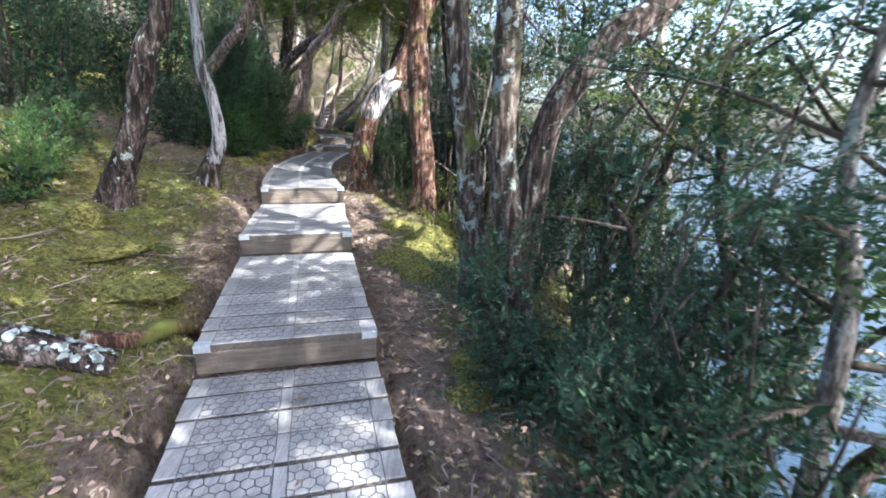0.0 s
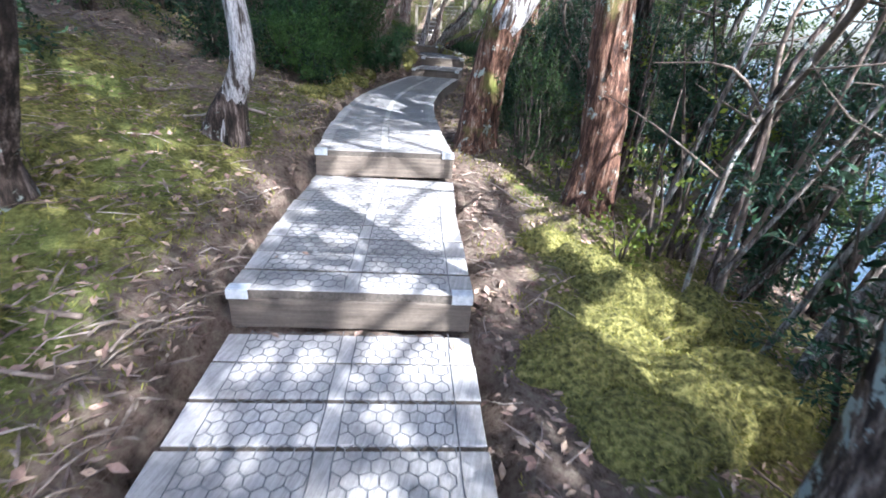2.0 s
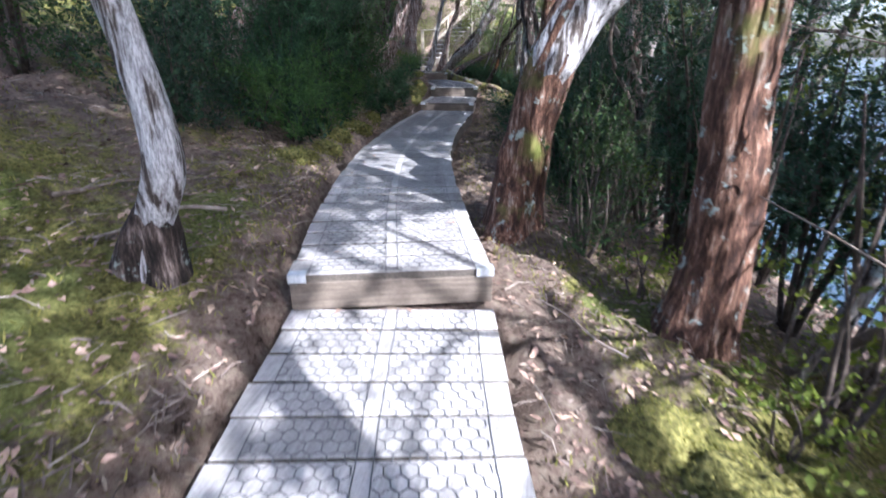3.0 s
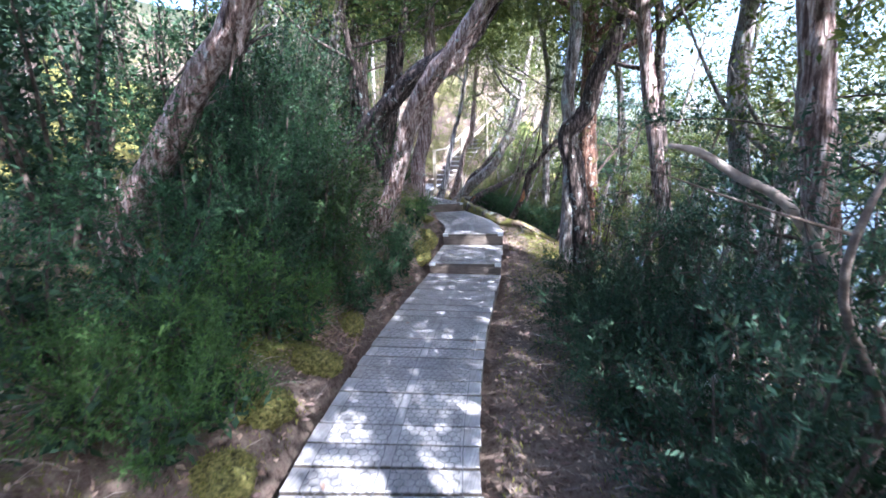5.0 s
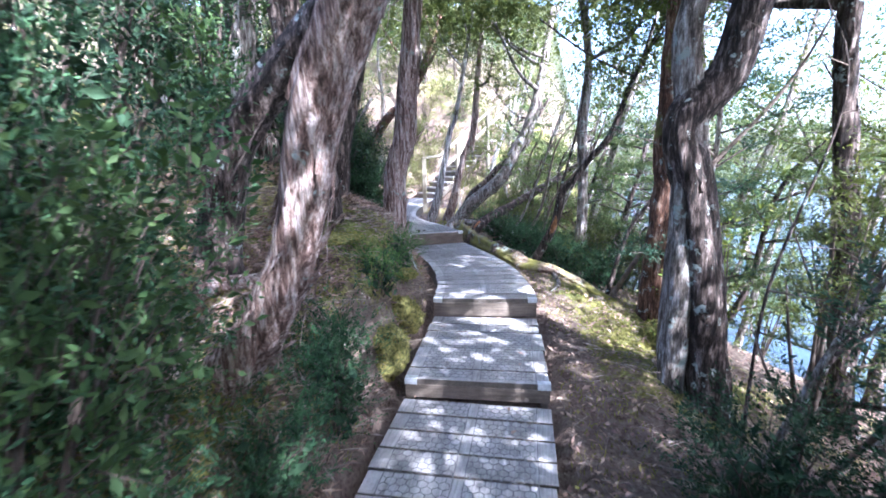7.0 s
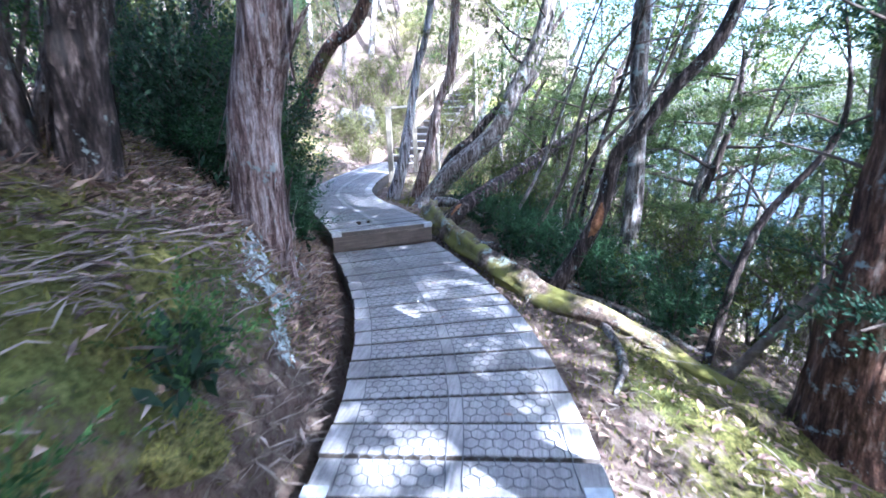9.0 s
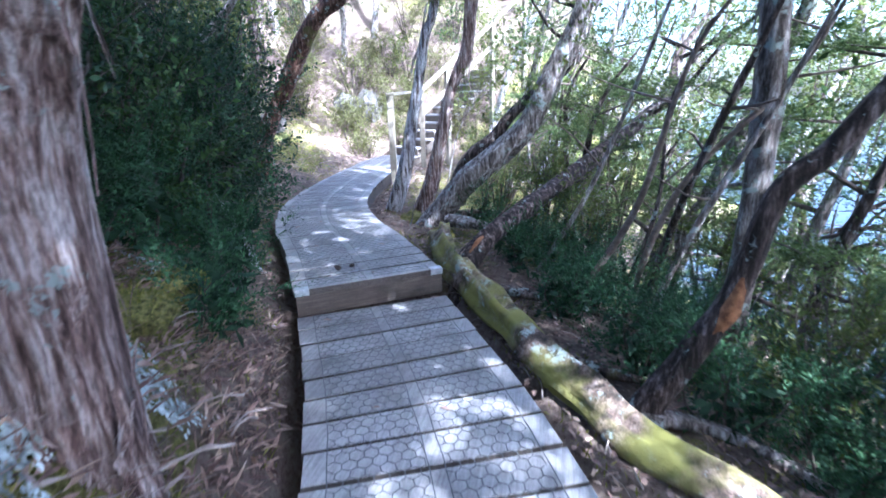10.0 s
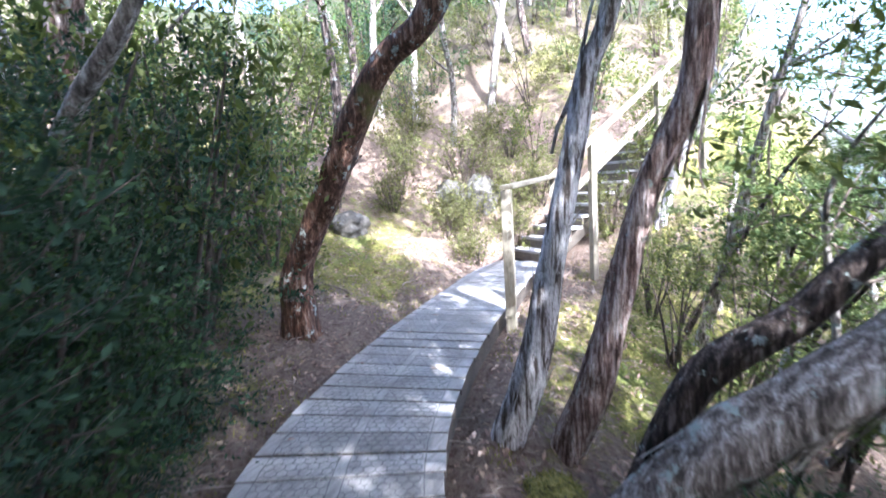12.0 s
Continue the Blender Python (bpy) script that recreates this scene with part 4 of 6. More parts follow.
tree("forked_tree", "dark tree forking low above the lake shore", [(0.06, 12.2, 0.1, 0.17), (-0.06, 12.2, 1.2, 0.14), (-0.16, 12.2, 1.9, 0.132), (-0.25, 12.2, 2.42, 0.132), (-0.01, 12.2, 2.76, 0.115), (0.12, 12.2, 3.24, 0.11), (0.34, 12.2, 3.74, 0.11)],
     M_BARK_DARK, 2.0, 7, 24, 2.0, seed=11, shaggy=20)
tree("grey_tree", "pale straight tree rising beside the forked one", [(-0.22, 12.2, 2.3, 0.1), (-0.28, 12.2, 2.88, 0.081), (-0.25, 12.2, 3.26, 0.079), (-0.2, 12.2, 3.84, 0.073)], M_BARK_GREY, 2.0, 3, 8, 1.1, seed=12, flare=0.0)
tree("grey_tree", "slim upright grey tree by the water", [(-0.68, 16.35, 0.2, 0.105), (-0.64, 16.35, 0.87, 0.083), (-0.62, 16.35, 1.45, 0.074), (-0.63, 16.35, 2.07, 0.073), (-0.67, 16.35, 2.8, 0.072)],
     M_BARK_GREY, 2.6, 6, 30, 1.9, seed=13, shaggy=16)
lt = tree("crooked_tree", "dark crooked leaning tree with a torn orange wound", [(-1.49, 15.3, 0.5, 0.075), (-1.2, 15.3, 1.02, 0.06), (-1.05, 15.3, 1.37, 0.056), (-0.95, 15.3, 1.79, 0.047), (-0.8, 15.3, 1.96, 0.043), (-0.63, 15.3, 2.21, 0.043), (-0.35, 15.3, 2.55, 0.043)],
          M_BARK_DARK, 1.8, 4, 9, 1.1, seed=14)
wv, wf, _, _ = tube([np.array((-1.125, 15.27, 1.17)) - np.array(lt.location), np.array((-1.07, 15.262, 1.3)) - np.array(lt.location), np.array((-1.035, 15.27, 1.45)) - np.array(lt.location)], [0.02, 0.042, 0.018], 9, 0.03, 0.25, 5, 4)
child("wound", mesh_of("wound", wv, wf, M_WOUND, True), lt, "torn orange heartwood")
tree("orange_tree", "thick leaning orange-brown tree near the shore", [(0.11, 14.24, 0.41, 0.217), (0.11, 14.24, 0.86, 0.194), (0.16, 14.24, 1.51, 0.177), (0.15, 14.24, 2.1, 0.169), (0.12, 14.24, 2.52, 0.164)],
     M_BARK_RED, 3.0, 7, 32, 2.1, seed=15, shaggy=26, flare=0.4)
tree("stringybark_tree", "broad straight tree with stringy pinkish bark", [(-2.98, 14.03, 1.15, 0.16), (-2.97, 14.03, 1.45, 0.135), (-2.96, 14.03, 2.03, 0.128), (-2.89, 14.03, 2.3, 0.125), (-2.82, 14.03, 2.6, 0.122)],
     M_BARK_SHAGGY, 3.2, 8, 28, 2.2, seed=16, shaggy=200, flare=0.2, sides=18)
tree("dark_tree", "dark forked tree leaning from the steep bank", [(-3.02, 12.5, 1.45, 0.085), (-3.04, 12.5, 1.75, 0.072), (-3.06, 12.5, 2.0, 0.068), (-3.12, 12.5, 2.25, 0.068), (-3.26, 12.5, 2.52, 0.068)],
     M_BARK_DARK, 2.6, 6, 22, 1.9, seed=17, shaggy=50)
for i, (pts, shag) in enumerate((
        ([(-3.75, 13.35, 1.6, 0.2), (-3.73, 13.35, 2.1, 0.16), (-3.78, 13.35, 2.6, 0.15), (-3.85, 13.4, 3.2, 0.14)], 70),
        ([(-3.5, 13.55, 1.6, 0.15), (-3.46, 13.55, 2.1, 0.115), (-3.38, 13.55, 2.6, 0.105), (-3.24, 13.55, 3.1, 0.1)], 60),
        ([(-4.05, 13.2, 1.7, 0.17), (-4.1, 13.2, 2.3, 0.14), (-4.25, 13.25, 3.0, 0.13)], 60),
        ([(-3.95, 13.75, 1.7, 0.14), (-3.85, 13.8, 2.2, 0.11), (-3.6, 13.85, 2.7, 0.1), (-3.45, 13.85, 3.3, 0.1)], 50))):
    tree("dark_tree", "dark shaggy trunk in a close clump on the bank", pts, M_BARK_DARK, 2.4, 4, 12, 1.4, seed=420 + i, shaggy=shag, flare=0.5, leafm=M_LEAF_MID)
tree("pale_tree", "pale-barked tree rising from the dark bushes", [(-5.1, 16.8, 1.3, 0.1), (-5.13, 16.72, 2.0, 0.085), (-5.15, 16.65, 2.5, 0.08), (-5.1, 16.6, 2.85, 0.078)], M_BARK_SHAGGY, 3.0, 4, 10, 1.2, seed=24, shaggy=30)
tree("pale_tree", "pale-barked tree leaning from the dark bushes", [(-5.0, 16.9, 1.3, 0.08), (-4.98, 16.7, 2.2, 0.062), (-4.95, 16.6, 2.5, 0.06), (-4.88, 16.55, 2.85, 0.058)], M_BARK_SHAGGY, 2.8, 4, 10, 1.2, seed=25, shaggy=30)
tree("red_leaning_tree", "dark red trunk leaning over the walkway's bank", [(-5.95, 19.5, 1.55, 0.14), (-5.82, 19.5, 1.92, 0.112), (-5.46, 19.5, 2.47, 0.108), (-5.17, 19.5, 2.94, 0.106), (-4.83, 19.5, 3.36, 0.102), (-4.43, 19.5, 3.63, 0.1)],
     M_BARK_RED, 2.4, 4, 12, 1.3, seed=18, shaggy=26)
tree("striped_tree", "slender slanting trunk with pale peeling stripes", [(-3.82, 18.85, 0.7, 0.105), (-3.58, 18.85, 1.4, 0.08), (-3.47, 18.85, 1.92, 0.07), (-3.35, 18.85, 2.48, 0.058), (-3.26, 18.85, 2.9, 0.053), (-3.13, 18.85, 3.24, 0.05)],
     M_BARK_PALE, 2.6, 3, 8, 1.1, seed=19, shaggy=34, flare=0.3)
tree("slanting_tree", "slanting furrowed grey-brown tree", [(-3.48, 19.0, 0.72, 0.1), (-3.25, 19.0, 1.35, 0.088), (-3.1, 19.0, 1.96, 0.075), (-2.99, 19.0, 2.37, 0.067), (-2.84, 19.0, 2.68, 0.066), (-2.77, 19.0, 3.03, 0.068)],
     M_BARK_SHAGGY, 2.8, 4, 10, 1.2, seed=20, shaggy=60, flare=0.3)
tree("grey_leaning_tree", "pale grey flaking trunk leaning steeply toward the lake", [(-3.25, 18.12, 0.72, 0.145), (-3.12, 18.2, 0.86, 0.132), (-2.7, 18.3, 1.37, 0.122), (-2.12, 18.4, 1.86, 0.115), (-1.87, 18.5, 2.35, 0.11), (-1.54, 18.6, 3.02, 0.105)],
     M_BARK_GREY, 2.2, 4, 10, 1.3, seed=21, shaggy=130, flare=0.2)
tree("fallen_tree", "dark broken trunk leaning through the shrubs", [(-3.05, 18.6, 0.8, 0.085), (-2.79, 18.6, 1.49, 0.073), (-2.43, 18.6, 1.82, 0.062), (-2.2, 18.6, 2.1, 0.058), (-1.6, 18.7, 2.6, 0.05)],
     M_BARK_DARK, 1.0, 3, 4, 1.0, seed=23)


ft = tree("slanting_tree", "dark slanting trunk with a torn orange scar near its foot", [(-2.5, 16.45, 0.75, 0.085), (-2.3, 16.76, 1.14, 0.078), (-1.87, 17.4, 1.38, 0.07), (-1.45, 18.05, 1.6, 0.078), (-0.95, 18.8, 1.88, 0.07), (-0.5, 19.5, 2.2, 0.06)],
          M_BARK_DARK, 1.2, 4, 8, 1.1, seed=26, shaggy=24, flare=0.3)
wv, wf, _, _ = tube([np.array(p) - np.array(ft.location) for p in ((-2.4, 16.6, 1.08), (-2.34, 16.68, 1.16), (-2.27, 16.8, 1.2))], [0.02, 0.026, 0.012], 9, 0.03, 0.3, 5, 9)
child("wound", mesh_of("wound", wv, wf, M_WOUND, True), ft, "torn orange heartwood")

# low crooked trees that lean out over the lake
for i, (x, y, lx, h, crown) in enumerate(((3.2, 2.2, 0.25, 1.5, 0), (3.7, 0.9, 0.2, 1.6, 1), (2.9, 4.9, 0.3, 1.6, 0), (3.4, 6.6, 0.2, 1.6, 0), (2.4, 8.2, 0.3, 1.6, 0), (2.7, 10.2, 0.25, 1.7, 0), (2.4, 12.4, 0.3, 1.7, 0), (2.6, 14.6, 0.25, 1.8, 0), (1.9, 17.6, 0.3, 1.7, 0), (1.2, 20.4, 0.3, 1.8, 0))):
    z = gz(x, y)
    tree("shore_tree", "crooked dark tree with light green leaves leaning over the lake", [(x, y, z, 0.085), (x + lx * 0.3, y + 0.1, z + h * 0.35, 0.07), (x + lx * 1.3, y - 0.08, z + h * 0.7, 0.06), (x + lx * 1.2, y + 0.12, z + h, 0.052)],
         M_BARK_DARK, 1.7, 7, 13, 1.3, leafm=(M_LEAF_HIGH, M_LEAF_BLUE)[crown], seed=340 + i, shaggy=10, group="shore trees", per=16)


# taller trees added to close the roof of leaves and shade the walk
for i, (x, y, lx, ly, h) in enumerate(((3.1, -2.6, -0.12, 0.1, 3.2), (3.4, -1.2, -0.12, 0.1, 3.2), (2.3, -3.2, -0.1, 0.1, 3.2), (-1.6, -1.3, 0.15, 0.1, 3.0), (1.6, 6.6, -0.15, 0.0, 3.0),
                                       (1.3, 8.4, -0.2, 0.0, 3.2), (1.6, 10.4, -0.2, 0.0, 3.2), (1.3, 12.9, -0.15, 0.0, 3.0), (1.2, 11.6, -0.3, 0.0, 3.4), (-4.2, 12.9, 0.2, 0.0, 2.6), (-5.4, 14.4, 0.15, 0.0, 3.0), (-6.3, 18.0, 0.2, 0.0, 2.8), (1.2, 15.9, -0.15, 0.0, 3.0))):
    z = gz(x, y)
    tree("shade_tree", "added shade tree, grey-barked with a wide leafy crown", [(x, y, z, 0.11), (x + lx * 0.5, y + ly * 0.5, z + 1.0, 0.095), (x + lx * 1.2, y + ly, z + 2.0, 0.085), (x + lx * 2, y + ly * 2, z + h, 0.08)],
         (M_BARK_GREY, M_BARK_DARK, M_BARK_SHAGGY)[i % 3], 2.4, 6, 12, 1.7, seed=300 + i, shaggy=16, per=14)

def shade_boughs():
    """Added boughs of the shade trees, placed sunward to shade most of the walk."""
    r = np.random.default_rng(404)
    trees = [ob for ob in scene.objects if ob.name.startswith("shade_tree") and not ob.parent]
    feet = np.array([ob.location for ob in trees])
    held = {k: [] for k in range(len(trees))}
    for z, q, xy, tan in LINES:
        for (x, y), t in zip(xy[::8], tan[::8]):
            for off in np.arange(-5.6 if 5 < y < 11 else -2.4, 2.7, 0.46):
                p = np.array((x + t[1] * off, y - t[0] * off, z)) + r.normal(0, 0.12, 3)
                c = p + np.array(SUN_TO) * r.uniform(6.0, 8.5)
                if not -3 < y < 23.5 or in_sun_gap(c, 0.3) or r.random() < 0.06:
                    continue
                held[int(np.hypot(feet[:, 0] - c[0], feet[:, 1] - c[1]).argmin())].append(c)
    for x, y in zip(r.uniform(-10.5, -6.0, 170), r.uniform(18.5, 29, 170)):
        c = np.array((x, y, 2.6)) + np.array(SUN_TO) * r.uniform(6.0, 8.0)
        if not in_sun_gap(c, 0.2):
            held[int(np.hypot(feet[:, 0] - c[0], feet[:, 1] - c[1]).argmin())].append(c)
    for k, spots in held.items():
        if not spots:
            continue
        base = feet[k]
        trunk = [ob for ob in trees[k].children if ob.name.startswith("trunk")][0]
        top = np.array([v.co for v in trunk.data.vertices[-6:]]).mean(0)
        for c in spots[::7]:
            end = c - base
            lv, lf, _, _ = tube([top * 0.8, (top * 0.8 + end) / 2 + r.normal(0, 0.15, 3) + np.array([0, 0, 0.2]), end], [0.035, 0.022, 0.006], 6, 0.25, 0.12, 3, k)
            child("limb", mesh_of("limb", lv, lf, M_BARK_GREY, True), trees[k])
        cm, tm = crown_meshes(r, [(c - base, r.uniform(0.38, 0.6)) for c in spots], 17, M_LEAF_HIGH, 0.32, 6, 0.13, 0.05)
        bpy.data.meshes.remove(tm)
        tagged(child("crown", cm, trees[k]), kind="stuff")


shade_boughs()

# ---- woods: a few trees grown once, then set about the slopes ----
def wood_tree(seed, height, lean, bark, leafm, clumps=26):
    r = np.random.default_rng(900 + seed)
    thing = root("forest_tree", (0, 0, 0), "slender forest tree with thin leafy crown", "tree", "forest trees")
    top = np.array([lean[0], lean[1], 1.0]) * height
    line = [np.array([0, 0, -0.3]), top * 0.25 + r.normal(0, 0.1, 3), top * 0.6 + r.normal(0, 0.16, 3), top]
    v, f, fine, fr = tube(line, [0.1, 0.085, 0.06, 0.02], 9, 0.16, 0.12, 5, seed, 0.4)
    child("trunk", mesh_of("trunk", v, f, bark, True), thing)
    ends = [fine[-1]]
    for k in range(6):
        i = int(len(fine) * r.uniform(0.35, 0.92))
        out = unit(np.array([r.normal(), r.normal(), 0.45]))
        ln = height * r.uniform(0.12, 0.26)
        q = [fine[i], fine[i] + out * ln * 0.5 + r.normal(0, 0.06, 3), fine[i] + out * ln + np.array([0, 0, 0.3 * ln])]
        lv, lf, lfine, lfr = tube(q, [fr[i] * 0.55, fr[i] * 0.35, 0.008], 6, 0.2, 0.1, 3, seed + k)
        child("limb", mesh_of("limb", lv, lf, bark, True), thing)
        ends += [q[1], q[2]]
    cl = [(ends[r.integers(len(ends))] + r.normal(0, 0.32, 3), r.uniform(0.3, 0.65)) for k in range(clumps)]
    cm, tm = crown_meshes(r, cl, 19, leafm, 0.32, 6, 0.1, 0.017)
    tagged(child("crown", cm, thing), kind="stuff")
    return thing


def scatter_woods():
    kinds = [wood_tree(1, 6.5, (0.05, 0.0), M_BARK_GREY, M_LEAF_HIGH), wood_tree(2, 7.5, (0.16, 0.04), M_BARK_GREY, M_LEAF_HIGH),
             wood_tree(3, 5.5, (0.30, -0.05), M_BARK_GREY, M_LEAF_MID), wood_tree(4, 7.0, (-0.06, 0.08), M_BARK_DARK, M_LEAF_MID),
             wood_tree(5, 4.8, (0.42, 0.1), M_BARK_PALE, M_LEAF_HIGH, 18)]
    used = set()
    r = np.random.default_rng(77)

    def put(x, y, k, size, turn):
        m = Matrix.Translation(at_ground(x, y)) @ Matrix.Rotation(turn, 4, "Z") @ Matrix.Scale(size, 4)
        if k not in used:
            used.add(k)
            kinds[k].matrix_basis = m
        else:
            copy_thing_scaled(kinds[k], m)
    # the hill side
    n = 0
    while n < 30:
        x, y = r.uniform(-15, -2.2), r.uniform(-6, 30)
        d = path_frame(x, y)[0][0]
        if -12 < d < (-3.4 if y < 7 or y > 20 else -2.2):
            put(x, y, int(r.integers(0, 4)), r.uniform(0.8, 1.25), r.uniform(0, 6.28))
            n += 1
    # ahead, past the walkway's end
    for x, y in ((-7.6, 26.5), (-8.8, 24.2), (-6.8, 29.0), (-5.9, 31.5), (-9.5, 29.5), (-3.6, 33.0), (-7.6, 33.5), (-1.6, 33.5), (-4.9, 35.5), (0.8, 34.5), (-10.5, 34), (-8.2, 22.8), (-9.6, 26.6), (-7.0, 27.4), (-5.2, 29.6), (-8.4, 31.0), (-11.5, 28), (-3.0, 30.8), (-6.2, 34.5)):
        put(x, y, int(r.integers(0, 4)), r.uniform(0.8, 1.1), r.uniform(0, 6.28))
    for k in range(10):
        put(r.uniform(-13, 1), r.uniform(33, 44), int(r.integers(0, 4)), r.uniform(1.0, 1.4), r.uniform(0, 6.28))
    # between the walk and the lake: thin leaning stems
    for x, y, k in ((-2.2, 21.0, 4), (-2.7, 22.6, 2), (-1.2, 20.2, 4), (-0.6, 18.6, 2), (-1.6, 24.0, 4), (-0.2, 22.0, 1), (0.4, 19.6, 4), (1.0, 16.6, 2), (0.9, 24.5, 1),
                    (-3.2, 24.6, 4), (-2.6, 26.2, 1), (1.4, 12.6, 4), (1.3, 9.8, 1), (1.6, 7.6, 2), (2.3, 6.0, 4), (2.6, 4.2, 2), (2.3, -1.5, 3), (2.9, -3.6, 0), (1.9, 14.6, 1), (1.6, 20.8, 1), (0.2, 27.0, 4)):
        put(x, y, k, r.uniform(0.7, 1.0), r.uniform(-0.5, 0.5))


def copy_thing_scaled(ob, m):
    made = copy_thing(ob, Matrix.Identity(4))
    made.matrix_basis = m
    return made


scatter_woods()

# ---- shrubs ----
DARK = "dense dark green heath shrub with needle leaves"
MID = "bushy green shrub with small leaves"
BLUE = "bluish-green shrub hanging over the lake shore"
for i, (x, y, rad, h, n) in enumerate((
        (-3.0, 1.2, 0.8, 1.5, 300), (-3.5, 2.6, 0.9, 1.9, 320), (-2.9, 3.9, 0.6, 1.2, 200), (-3.9, 4.6, 1.0, 2.2, 320), (-2.95, 6.3, 0.6, 0.9, 280), (-4.3, 7.3, 0.8, 1.9, 320),
        (-4.4, 6.2, 0.9, 1.8, 320), (-2.75, 8.5, 0.55, 1.4, 320), (-3.5, 9.3, 0.9, 2.2, 400), (-2.55, 9.45, 0.5, 1.3, 320), (-3.1, 10.0, 0.6, 1.9, 320), 
        (-4.55, 16.3, 0.75, 1.45, 380), (-3.95, 15.35, 0.4, 1.1, 340), (-4.15, 15.95, 0.42, 1.5, 380), (-4.0, 14.85, 0.4, 0.9, 300), (-5.15, 17.1, 0.8, 1.5, 380), (-4.75, 15.6, 0.7, 1.25, 340), (-5.6, 18.0, 0.85, 2.1, 460), (-6.4, 18.8, 0.9, 2.3, 440),
        (-6.3, 17.2, 1.0, 2.6, 440), (-5.4, 15.8, 0.9, 1.6, 340), (-7.2, 20.4, 1.0, 2.0, 300), (-4.4, 13.2, 0.7, 1.6, 300), (-4.2, 11.4, 0.8, 1.8, 300), (-5.0, 14.4, 0.8, 1.8, 280))):
    shrub("shrub", DARK, x, y, rad, h, M_LEAF_DARK if i % 3 else M_LEAF_MID, int(n * 1.45), seed=i, length=0.22, leaf=0.05, width=0.0105, leaves=11, clump=7, upright=0.4)
for i, (x, y, rad, h, n) in enumerate(((-2.25, 7.0, 0.34, 0.42, 60), (-2.5, 7.5, 0.4, 0.55, 70), (-2.2, 7.4, 0.3, 0.4, 50), (-2.6, 8.0, 0.36, 0.8, 70), (-2.35, 8.65, 0.26, 0.45, 50), (-2.6, 6.9, 0.4, 0.55, 60), (-2.25, 10.15, 0.25, 0.45, 50), (-2.25, 9.4, 0.22, 0.36, 40), (-2.28, 10.8, 0.25, 0.55, 60),
                                       (-2.0, 2.3, 0.3, 0.35, 40), (-2.1, 1.7, 0.35, 0.4, 45), (-2.3, 2.9, 0.4, 0.5, 45), (-4.1, 14.9, 0.3, 0.4, 45), (-3.75, 14.75, 0.25, 0.35, 40), (-3.9, 15.3, 0.35, 0.6, 55), (-0.5, 15.2, 0.4, 0.5, 55), (-1.0, 16.2, 0.35, 0.5, 55), (-0.7, 16.8, 0.4, 0.6, 60), (-1.5, 16.9, 0.3, 0.45, 50), (-0.2, 15.9, 0.4, 0.6, 55), (-1.9, 17.6, 0.3, 0.45, 50), (-1.7, 16.35, 0.3, 0.4, 45), (-1.3, 15.8, 0.3, 0.45, 45), (-2.05, 17.1, 0.25, 0.35, 40), (-0.95, 15.35, 0.35, 0.45, 45), (-1.45, 17.4, 0.35, 0.5, 50), (-2.4, 18.0, 0.3, 0.4, 40), (-2.5, 12.15, 0.14, 0.24, 20), (-3.55, 15.3, 0.3, 0.45, 45), (-3.3, 14.95, 0.25, 0.35, 35), (-3.75, 15.05, 0.3, 0.4, 40), (-2.6, 12.9, 0.1, 0.12, 12))):
    plume_shrub("low_shrub", "low feathery green shrub at the path's edge", x, y, rad, h, M_LEAF_LOW if y < 9 or (x < -2.4 and y < 14) else M_LEAF_FERN, n, 60 + i, 0.75, "low shrubs")
for i, (x, y, rad, h, n) in enumerate(((-2.55, 8.35, 0.4, 1.3, 95), (-2.75, 8.8, 0.45, 1.7, 110), (-2.65, 9.3, 0.4, 1.5, 100), (-3.0, 8.3, 0.5, 1.9, 110), (-2.65, 9.85, 0.35, 1.2, 85), (-3.2, 9.1, 0.5, 2.2, 110), (-2.75, 7.6, 0.4, 1.0, 90), (-3.1, 7.2, 0.5, 1.1, 90), (-3.15, 9.8, 0.45, 1.9, 100), (-3.4, 8.7, 0.5, 2.5, 100),
                                       (0.15, 8.5, 0.4, 0.75, 70), (-0.05, 9.3, 0.4, 0.8, 75), (0.2, 10.1, 0.45, 1.0, 80), (-0.1, 10.9, 0.35, 0.7, 65), (0.4, 7.7, 0.4, 0.8, 70), (0.55, 9.0, 0.45, 1.3, 80), (0.7, 10.7, 0.45, 1.4, 80), (0.45, 6.9, 0.35, 0.8, 60),
                                       (-4.2, 15.7, 0.4, 1.3, 90), (-4.35, 16.2, 0.45, 1.25, 90), (-4.75, 16.7, 0.5, 1.35, 90), (-5.1, 17.4, 0.5, 1.5, 90))):
    plume_shrub("feathery_shrub", "feathery dark green heath shrub close to the boardwalk", x, y, rad, h, M_LEAF_DARK if y > 12 or x > -1 else M_LEAF_FERN, n, 90 + i, 0.35, plume=0.115, needle=0.024)
